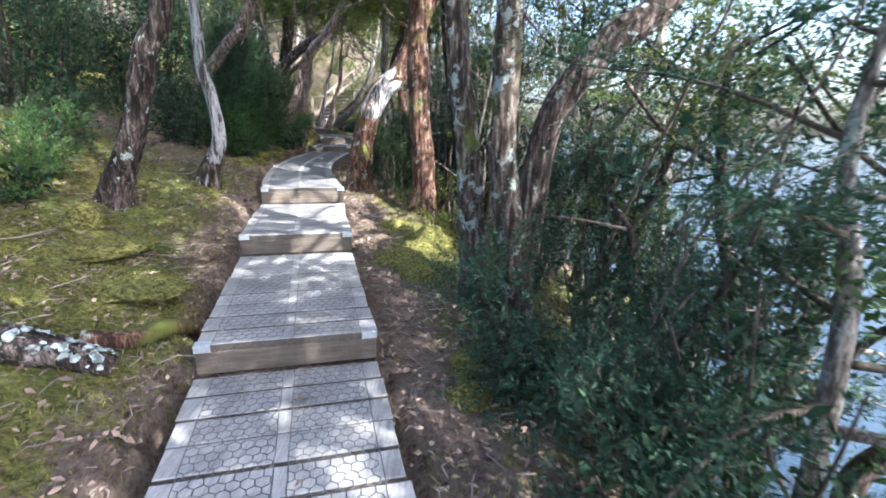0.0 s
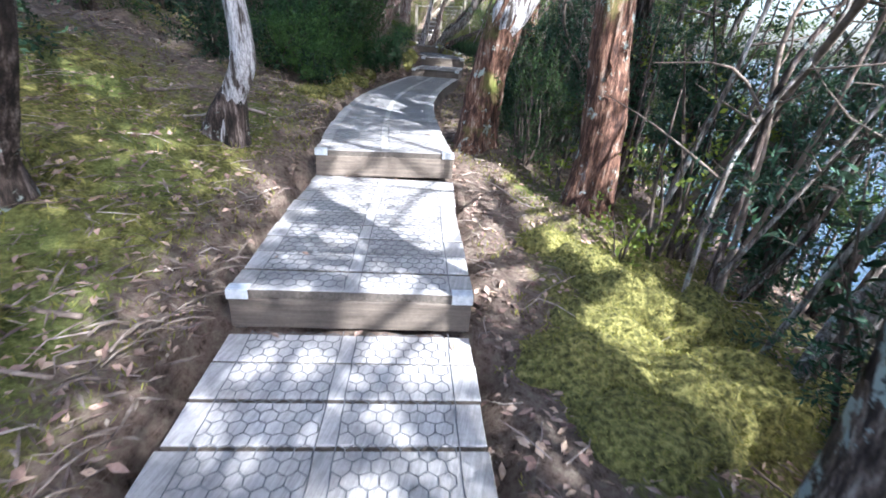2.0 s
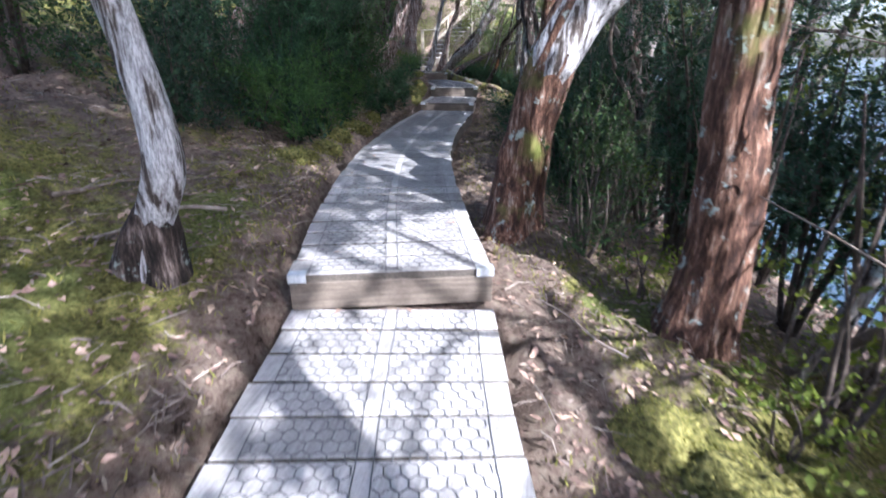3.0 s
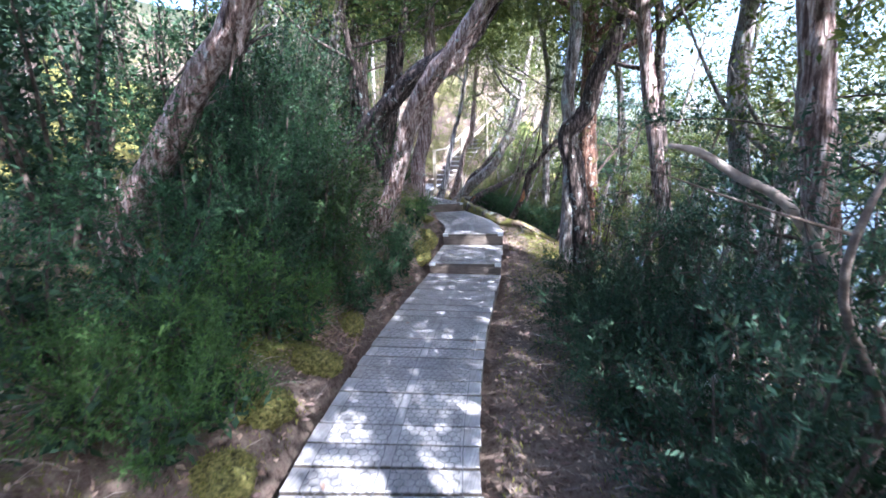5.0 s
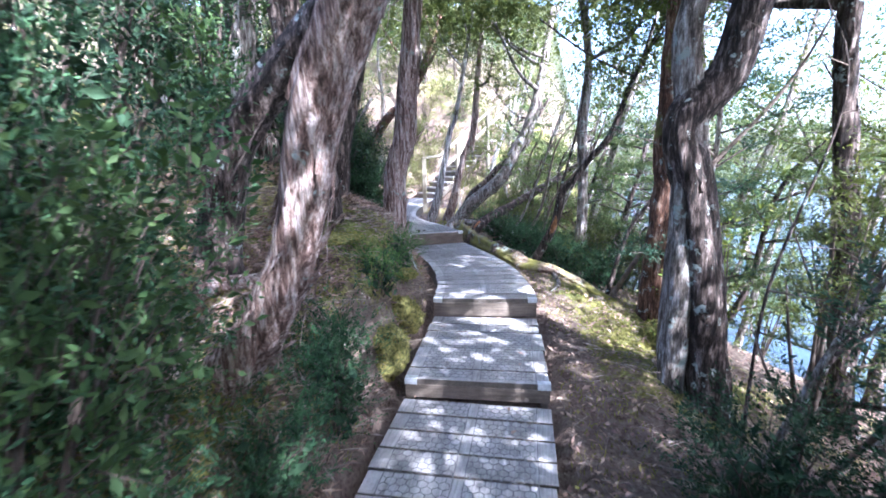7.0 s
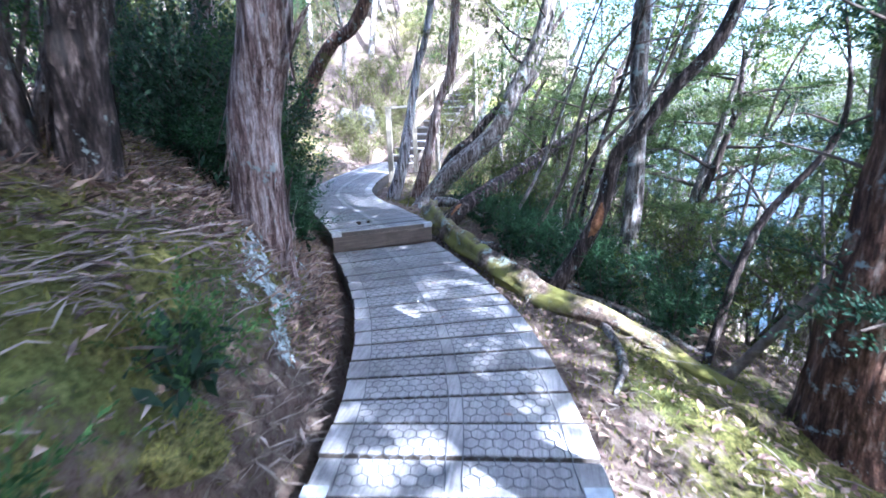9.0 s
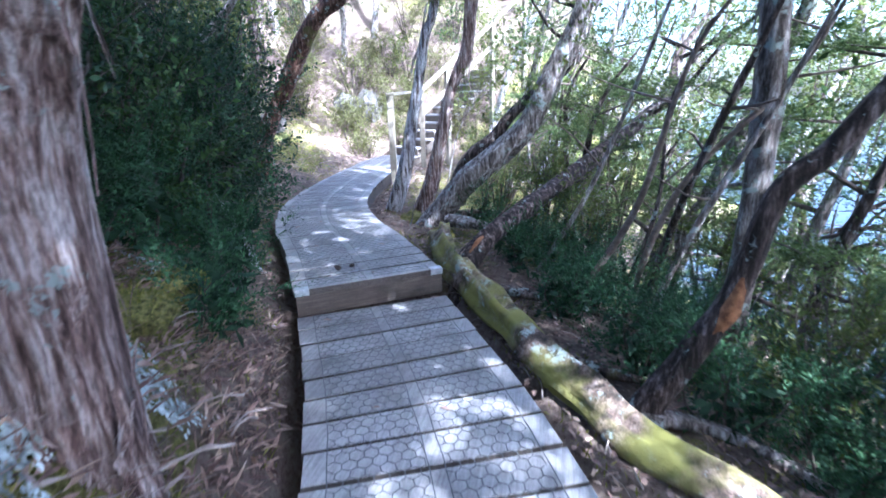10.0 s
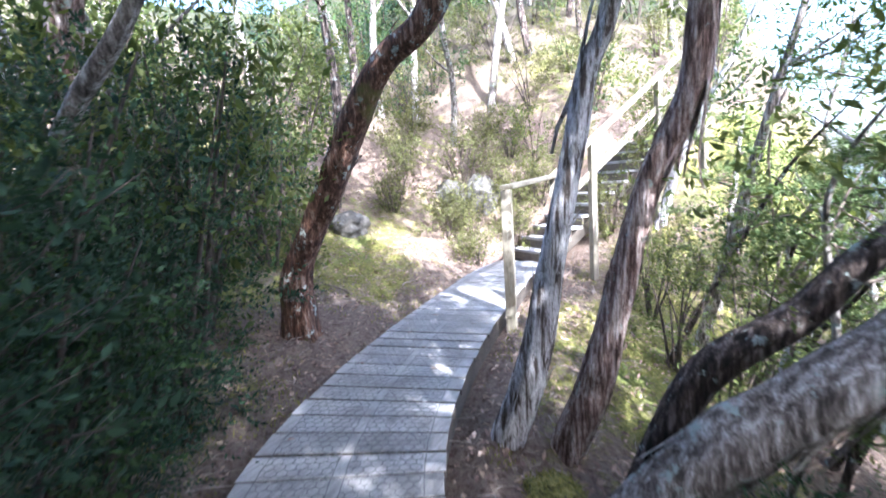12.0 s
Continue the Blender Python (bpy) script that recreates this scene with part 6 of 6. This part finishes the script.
for i, pts in enumerate(([(-2.6, 10.55, 0.02, 0.05), (-2.35, 10.85, 0.02, 0.035), (-2.2, 11.1, 0.0, 0.02)], [(-2.75, 10.3, 0.03, 0.05), (-2.6, 9.95, 0.03, 0.035), (-2.35, 9.8, 0.0, 0.015)], [(-2.9, 10.6, 0.04, 0.06), (-2.9, 11.0, 0.06, 0.05), (-2.75, 11.5, 0.03, 0.03), (-2.5, 11.9, 0.0, 0.015)])):
    lying("exposed_root", "shaggy brown root of the arching tree", pts, M_BARK_SHAGGY, 70 + i, 10, rough=0.25, category="root")
st = root("dead_branch", (-3.9, 16.2, 0.79), "bleached leaning dead branch by the boardwalk", "branch")
v, f, fine, fr = tube([np.array(p) - np.array((-3.9, 16.2, 0.79)) for p in ((-3.88, 16.2, 0.7), (-3.93, 16.2, 0.9), (-4.04, 16.2, 1.22), (-4.14, 16.2, 1.42), (-4.3, 16.2, 1.7), (-4.65, 16.3, 2.2), (-5.1, 16.4, 3.0))],
                      (0.026, 0.032, 0.04, 0.035, 0.032, 0.026, 0.015), 10, 0.04, 0.2, 5, 81)
child("stem", mesh_of("stem", v, f, M_BARK_PALE, True), st)
hb = root("hanging_branch", (-5.9, 17.7, 2.45), "pale bent branch reaching from the dark bushes", "branch")
v, f, fine, fr = tube([np.array(p) - np.array((-5.9, 17.7, 2.45)) for p in ((-6.5, 17.9, 1.2), (-6.1, 17.75, 2.2), (-5.75, 17.6, 2.53), (-5.45, 17.55, 2.62), (-5.15, 17.55, 2.85), (-4.85, 17.6, 3.1), (-4.6, 17.7, 3.5))], (0.06, 0.055, 0.05, 0.045, 0.04, 0.035, 0.025), 10, 0.05, 0.18, 5, 82)
child("stem", mesh_of("stem", v, f, M_BARK_GREY, True), hb)
hb = root("hanging_branch", (0.9, 8.1, 1.6), "pale dead branch over the dark shrubs", "branch")
v, f, fine, fr = tube([np.array(p) - np.array((0.9, 8.1, 1.6)) for p in ((1.6, 8.3, -0.2), (1.15, 8.1, 1.2), (0.75, 8.0, 1.85), (0.48, 8.0, 2.04), (0.3, 8.0, 2.16), (0.15, 8.0, 2.2))], (0.035, 0.03, 0.026, 0.024, 0.02, 0.01), 9, 0.05, 0.15, 5, 83)
child("stem", mesh_of("stem", v, f, M_STICK, True), hb)
# crooked branches over the water
r_b = np.random.default_rng(84)
for i, (x, y, w) in enumerate(((2.2, 1.6, 0.05), (2.5, 2.6, 0.045), (2.9, 1.9, 0.05), (1.9, 3.4, 0.04), (1.2, 7.6, 0.05), (1.3, 9.2, 0.06), (0.9, 10.4, 0.05), (1.5, 11.4, 0.05), (0.5, 9.6, 0.035), (0.1, 9.0, 0.045), (0.35, 10.9, 0.055), (0.75, 9.9, 0.06), (0.3, 8.4, 0.04), (0.9, 11.3, 0.05), (0.2, 11.5, 0.04), (0.6, 16.0, 0.04), (-0.3, 17.6, 0.04), (-0.9, 18.4, 0.04), (2.4, 0.9, 0.045), (2.9, 1.2, 0.05), (0.9, 13.2, 0.035), (-0.6, 18.2, 0.045), (-0.2, 16.9, 0.04), (-1.4, 19.0, 0.045), (0.2, 18.8, 0.045))):
    base = np.array(at_ground(x, y, 0.0))
    br = root("crooked_branch", base, "crooked dark branch above the water", "branch", "crooked branches")
    p, line = np.array([0, 0, -0.1]), []
    way = unit(np.array([r_b.uniform(0.1, 0.9), r_b.normal(0, 0.5), 0.8]))
    for k in range(7):
        line.append(p.copy())
        p = p + way * r_b.uniform(0.28, 0.45)
        way = unit(way + r_b.normal(0, 0.42, 3) + np.array([0.08, 0, 0.02]))
    v, f, fine, fr = tube(line, [w * (1 - 0.12 * k) for k in range(7)], 9, 0.06, 0.2, 5, 85 + i)
    main = child("stem", mesh_of("stem", v, f, M_BARK_DARK if i % 3 else M_BARK_GREY, True), br)
    for q in range(5):
        k = int(r_b.integers(len(fine) // 3, len(fine) - 2))
        out = unit(r_b.normal(0, 1, 3) + np.array([0.2, 0, 0.4]))
        ln = r_b.uniform(0.4, 1.0)
        bv, bf, _, _ = tube([fine[k], fine[k] + out * ln * 0.5 + r_b.normal(0, 0.1, 3), fine[k] + out * ln + r_b.normal(0, 0.1, 3)], [fr[k] * 0.6, fr[k] * 0.35, 0.003], 6, 0.08, 0.15, 4, q)
        child("side_branch", mesh_of("side_branch", bv, bf, M_TWIG, True), main)

# ---- moss, rock and lichen ----
for i, (x, y, rx, ry, h) in enumerate(((1.12, 3.6, 0.2, 0.16, 0.12), (1.36, 3.5, 0.17, 0.15, 0.11), (1.0, 3.34, 0.22, 0.18, 0.09), (1.55, 3.75, 0.22, 0.18, 0.14), (0.95, 3.86, 0.18, 0.15, 0.08), (0.9, 3.05, 0.26, 0.2, 0.08),
                                       (1.3, 3.02, 0.24, 0.2, 0.12), (1.62, 3.25, 0.22, 0.2, 0.13), (0.72, 4.15, 0.17, 0.13, 0.06), (1.3, 4.1, 0.16, 0.12, 0.1), (1.38, 1.0, 0.12, 0.1, 0.1), (1.42, 1.3, 0.13, 0.12, 0.1),
                                       (-0.85, 1.6, 0.42, 0.22, 0.045), (-1.2, 2.05, 0.3, 0.22, 0.05), (0.05, 13.35, 0.3, 0.26, 0.3), (-2.86, 17.65, 0.13, 0.12, 0.12), (-3.38, 18.45, 0.2, 0.15, 0.12), 
                                       (-2.3, 11.75, 0.14, 0.25, 0.2), (-2.38, 12.3, 0.13, 0.2, 0.16), (-2.1, 7.6, 0.14, 0.2, 0.12), (-2.0, 7.1, 0.16, 0.2, 0.1), (-2.15, 8.3, 0.14, 0.22, 0.12), (-2.2, 9.1, 0.12, 0.2, 0.12), (-2.0, 6.5, 0.15, 0.2, 0.1),
                                       (1.05, 2.75, 0.2, 0.16, 0.07), (-2.52, 12.75, 0.12, 0.2, 0.05), (-2.95, 12.2, 0.22, 0.26, 0.05), (-3.5, 14.9, 0.16, 0.14, 0.08), (-3.3, 14.5, 0.14, 0.16, 0.08))):
    if 2.5 < y < 4.3:
        rx, ry, h = rx * 1.3, ry * 1.3, h * 1.7
    cushion("moss_cushion", "rounded cushion of yellow-green moss", x, y, rx, ry, h, M_MOSS, i)


def lichen_crust():
    """Overlapping pale lichen lobes on the steep earth of the bank."""
    r = np.random.default_rng(66)
    v, t = [], []
    for k in range(5400):
        s = r.random()
        streak = (-0.06, 0.015, 0.08)[k % 3]
        x, y = -2.66 - 0.4 * s + streak + r.normal(0, 0.016) + 0.03 * math.sin(11 * s + k % 3), 13.42 + 0.95 * s + r.normal(0, 0.03)
        if k > 4900:
            x, y = -3.6 + r.normal(0, 0.05), 14.98 + r.normal(0, 0.05)
        if vnoise(np.array([x * 14.0]), np.array([y * 9.0]), 7)[0] < 0.42:
            continue
        k0, size = len(v), r.uniform(0.003, 0.0075)
        spots = [(x, y)] + [(x + math.cos(q * 0.9) * size * r.uniform(0.6, 1.2), y + math.sin(q * 0.9) * size * r.uniform(0.6, 1.2)) for q in range(7)]
        zz = ground_z([p[0] for p in spots], [p[1] for p in spots])
        v += [(p[0], p[1], z + 0.012 + r.uniform(0, 0.012)) for p, z in zip(spots, zz)]
        t += [(k0, k0 + 1 + q, k0 + 1 + (q + 1) % 7) for q in range(7)]
    tagged(new("lichen_crust", tri_mesh("lichen_crust", np.array(v), np.array(t), M_LICHEN)), "pale blue-grey lichen crust on the earth bank", "lichen", kind="stuff")


lichen_crust()
for i, (x, y, rx, ry, h) in enumerate(((-6.5, 25.4, 0.4, 0.35, 0.5), (-7.0, 25.0, 0.3, 0.3, 0.3), (-7.6, 22.4, 0.35, 0.3, 0.25))):
    cushion("rock", "dark weathered rock on the hillside", x, y, rx, ry, h, M_ROCK, 50 + i, "rock", 0.2)
cushion("mossy_stump", "low mossy stump with pale broken edge", -1.6, 2.36, 0.14, 0.12, 0.12, M_MOSS, 60, "stump", 0.2)


# ---- litter, moss blades and twigs ----
def along_walk(r, n, near, far, side=0):
    """Random spots beside the walk, thicker toward it: places and distances."""
    x, y = r.uniform(-9, 3.5, n * 6 + 200), r.uniform(-2.5, 25, n * 6 + 200)
    d = path_frame(x, y)[0]
    a = np.abs(d)
    keep = (a > near) & (a < far) & (r.random(len(a)) < np.clip(1.25 - a / far, 0.05, 1))
    if side:
        keep &= np.sign(d) == side
    x, y, d = x[keep][:n], y[keep][:n], d[keep][:n]
    return x, y, ground_z(x, y), d


def build_cover():
    r = np.random.default_rng(12)
    # moss and fine grass
    x, y, z, d = along_walk(r, 80000, 0.6, 3.2)
    mossy = fbm(x * 0.7, y * 0.7, 41) * 0.55 + vnoise(x * 3.0, y * 3.0, 9) * 0.5
    k = mossy > 0.2
    x, y, z = x[k], y[k], z[k]
    n = len(x)
    base = np.stack([x, y, z - 0.006], 1)
    way = np.stack([r.normal(0, 0.5, n), r.normal(0, 0.5, n), np.ones(n)], 1)
    v, t = leaf_arrays(base, way, r.normal(0, 1, (n, 3)), r.uniform(0.018, 0.06, n), r.uniform(0.0022, 0.005, n))
    tagged(new("moss_blades", tri_mesh("moss_blades", v, t, M_GRASS)), "fine moss and grass blades on the bank", "moss", kind="stuff")
    # fallen leaves
    x, y, z, d = along_walk(r, 48000, 0.52, 4.4)
    n = len(x)
    base = np.stack([x, y, z + 0.004], 1)
    a = r.uniform(0, 6.28, n)
    way = np.stack([np.cos(a), np.sin(a), r.normal(0.1, 0.22, n)], 1)
    up = np.stack([r.normal(0, 0.4, n), r.normal(0, 0.4, n), np.ones(n)], 1)
    v, t = leaf_arrays(base, way, up, r.uniform(0.02, 0.08, n), r.uniform(0.005, 0.017, n), 0.5)
    tagged(new("leaf_litter", tri_mesh("leaf_litter", v, t, M_LITTER)), "brown leaf and bark litter on the ground", "litter", kind="stuff")
    # small broken litter close by the boards
    x, y, z, d = along_walk(r, 20000, 0.5, 1.7)
    n = len(x)
    a = r.uniform(0, 6.28, n)
    way = np.stack([np.cos(a), np.sin(a), r.normal(0.15, 0.3, n)], 1)
    v, t = leaf_arrays(np.stack([x, y, z + 0.003], 1), way, np.stack([r.normal(0, 0.5, n), r.normal(0, 0.5, n), np.ones(n)], 1), r.uniform(0.012, 0.055, n), r.uniform(0.002, 0.008, n), 0.5)
    tagged(new("bark_litter", tri_mesh("bark_litter", v, t, M_TWIG)), "small broken bark and twigs beside the boards", "litter", kind="stuff")
    # broken litter, tufts and dead leaves on the steep bank
    x, y = r.uniform(-4.4, -1.75, 52000), r.uniform(8.6, 15.6, 52000)
    d = path_frame(x, y)[0]
    k = (d < -0.62) & (d > -2.6) & (vnoise(x * 1.3, y * 1.3, 5) > 0.36)
    x, y = x[k], y[k]
    n, z = len(x), ground_z(x, y)
    a = r.uniform(0, 6.28, n)
    way = np.stack([np.cos(a), np.sin(a), r.normal(0.25, 0.35, n)], 1)
    v, t = leaf_arrays(np.stack([x, y, z], 1), way, np.stack([r.normal(0, 0.6, n), r.normal(0, 0.6, n), np.ones(n)], 1), r.uniform(0.02, 0.12, n), r.uniform(0.003, 0.012, n), 0.6)
    tagged(new("bank_litter", tri_mesh("bank_litter", v, t, M_LITTER)), "dead leaves and bark caught on the steep bank", "litter", kind="stuff")
    # long shed strips of bark lying crosswise
    for name, mat, count, seed, span in (("shed_bark", M_STICK, 5200, 33, (8.8, 14.4)), ("shed_bark", M_TWIG, 5200, 34, (8.8, 14.4)), ("shed_bark", M_TWIG, 2200, 35, (1.8, 6.5)), ("shed_bark", M_TWIG, 2600, 36, (5.8, 11.5))):
        q = np.random.default_rng(seed)
        sx, sy = q.uniform(-4.6, 0.6, count * 4), q.uniform(*span, count * 4)
        sd = path_frame(sx, sy)[0]
        keep = (sd > (0.6 if seed == 36 else -2.7)) & (sd < (1.6 if seed == 36 else -0.6)) & (vnoise(sx * 1.6, sy * 1.6, seed) > 0.45)
        sx, sy = sx[keep][:count], sy[keep][:count]
        m, sz = len(sx), ground_z(sx, sy)
        a = q.uniform(0, 6.28, m)
        w = np.stack([np.cos(a), np.sin(a), q.normal(0.06, 0.16, m)], 1)
        sv, stri = leaf_arrays(np.stack([sx, sy, sz + 0.006], 1), w, np.stack([q.normal(0, 0.4, m), q.normal(0, 0.4, m), np.ones(m)], 1), q.uniform(0.05, 0.2, m), q.uniform(0.003, 0.009, m), 0.6)
        tagged(new(name, tri_mesh(name, sv, stri, mat)), "grey-brown strips of shed bark on the slope", "bark", kind="stuff")
    k = vnoise(x * 3.5, y * 3.5, 17) > 0.62
    x, y, z = x[k], y[k], z[k]
    n = len(x)
    way = np.stack([r.normal(0.35, 0.5, n), r.normal(0, 0.5, n), np.ones(n)], 1)
    v, t = leaf_arrays(np.stack([x, y, z - 0.004], 1), way, r.normal(0, 1, (n, 3)), r.uniform(0.02, 0.06, n), r.uniform(0.002, 0.004, n))
    tagged(new("bank_tufts", tri_mesh("bank_tufts", v, t, M_GRASS)), "dry mossy tufts on the steep bank", "moss", kind="stuff")
    # twigs and bark strips
    x, y, z, d = along_walk(r, 4200, 0.58, 3.6)
    parts = []
    for i in range(len(x)):
        a, ln, w = r.uniform(0, 6.28), r.uniform(0.05, 0.24), r.uniform(0.0015, 0.0045)
        q = np.array([x[i], y[i], z[i] + 0.012])
        way = np.array([math.cos(a), math.sin(a), r.normal(0, 0.12)])
        side = np.array([-way[1], way[0], 0])
        pts = [q, q + way * ln * 0.5 + side * r.normal(0, 0.03) + np.array([0, 0, 0.012]), q + way * ln]
        tv, tt = [], []
        for c, ww in zip(pts, (w, w * 0.9, w * 0.4)):
            tv += [c + side * ww, c + np.array([0, 0, ww * 1.5]), c - side * ww]
        for s in (0, 3):
            tt += [(s, s + 1, s + 4), (s, s + 4, s + 3), (s + 1, s + 2, s + 5), (s + 1, s + 5, s + 4)]
        parts.append((np.array(tv), np.array(tt)))
    v, t = join_tris(parts)
    tagged(new("fallen_twigs", tri_mesh("fallen_twigs", v, t, M_STICK)), "pale fallen twigs scattered on the ground", "twig_spray", kind="stuff")
    # longer sticks, each by itself
    for i in range(26):
        x, y, z, d = along_walk(r, 1, 0.8, 2.6)
        a, ln, w = r.uniform(0, 6.28), r.uniform(0.3, 1.0), r.uniform(0.004, 0.011)
        dx, dy = math.cos(a) * ln / 2, math.sin(a) * ln / 2
        if min(abs(path_frame(x[0] + s * dx, y[0] + s * dy)[0][0]) for s in (-1, 0, 1)) < 0.62:
            continue
        pts = [(x[0] + s * dx + r.normal(0, 0.03), y[0] + s * dy + r.normal(0, 0.03), 0.02 + 0.01 * abs(s), w * (1 - 0.3 * s)) for s in (-1, -0.3, 0.4, 1)]
        lying("stick", "bleached fallen stick on the litter", pts, M_STICK if i % 4 == 0 else M_TWIG, 200 + i, 7, rough=0.12, category="stick")


def strips(x, y, n, way, seed, material, name, label):
    """Heaped strips of shed bark beside the boards."""
    r = np.random.default_rng(seed)
    for k in range(n):
        px, py = x + r.normal(0, 0.05), y + r.normal(0, 0.22)
        a = math.radians(way) + r.normal(0, 0.4)
        ln = r.uniform(0.1, 0.24)
        pts = [np.array((px + math.cos(a) * ln * s, py + math.sin(a) * ln * s, gz(px, py) + 0.03 + 0.03 * math.sin(3 * s) + 0.02 * k / n)) for s in (0, 0.33, 0.66, 1)]
        side = np.array([-math.sin(a), math.cos(a), 0]) * r.uniform(0.003, 0.009)
        top = np.array([0, 0, 0.006])
        v, f = [], []
        for q, p in enumerate(pts):
            v += [p - side, p + top, p + side, p - top * 0.3]
            if q:
                b = 4 * q - 4
                f += [(b + j, b + (j + 1) % 4, b + 4 + (j + 1) % 4, b + 4 + j) for j in range(4)]
        f += [(3, 2, 1, 0), tuple(range(len(v) - 4, len(v)))]
        ob = new(name, mesh_of(name, v, f, material, True))
        tagged(ob, label, "bark", "shed bark strips")


build_cover()
strips(-0.75, 2.45, 11, 60, 1, M_TWIG, "bark_strip", "grey curled strip of shed bark beside the boards")
strips(-0.6, 1.9, 6, 70, 2, M_TWIG, "bark_strip", "grey curled strip of shed bark beside the boards")
strips(-4.72, 17.3, 10, 60, 3, M_BARK_RED, "bark_strip", "reddish strip of shed bark beside the boards")
strips(-3.72, 15.75, 8, 40, 4, M_BARK_RED, "bark_strip", "reddish strip of shed bark beside the boards")
strips(-2.85, 14.3, 5, 70, 5, M_STICK, "bark_strip", "bleached strip of shed bark beside the boards")
strips(-2.35, 16.2, 6, 120, 6, M_BARK_RED, "bark_strip", "reddish strip of shed bark beside the boards")


def deck_litter():
    r = np.random.default_rng(19)
    leaf = mesh_of("fallen_leaf", [(0, 0, 0.001), (0.011, 0.02, 0.006), (0.006, 0.042, 0.004), (0, 0.056, 0.001), (-0.006, 0.042, 0.005), (-0.011, 0.02, 0.007), (0, 0.025, 0.002)],
                   [(0, 1, 6), (1, 2, 6), (2, 3, 6), (3, 4, 6), (4, 5, 6), (5, 0, 6)], M_LITTER)
    for line in LINES:
        z, q, xy, tan = line
        for k in range(int(q[-1] * 2.2) + 3):
            s = r.uniform(0.05, q[-1] - 0.1) if k > 2 else q[-1] - r.uniform(0.03, 0.1)
            p, t, n = strip_at(line, s)
            p = p + n * r.uniform(-0.45, 0.45)
            ob = new("fallen_leaf", leaf)
            ob.matrix_basis = pose(p[0], p[1], z + 0.004, r.normal(0, 4), r.normal(0, 4), r.uniform(0, 360)) @ Matrix.Scale(r.uniform(0.6, 1.3), 4)
            tagged(ob, "dry brown leaf fallen on the boards", "leaf", "leaves on the boards")
    for i, (x, y, s) in enumerate(((-3.26, 16.13, 0.024), (-3.19, 16.2, 0.02), (-3.3, 16.17, 0.014))):
        bm = bmesh.new()
        bmesh.ops.create_icosphere(bm, subdivisions=2, radius=s)
        for v in bm.verts:
            v.co *= 1 + noise.noise(v.co * 60 + Vector((i, 0, 0))) * 0.35
            v.co.z *= 0.7
        ob = new("seed_pod", from_bm("seed_pod", bm, M_NAIL))
        ob.location = (x, y, 1.072 + s * 0.6)
        tagged(ob, "small dark seed pod lying on the boards", "seed pod", "dark seed pods")


deck_litter()
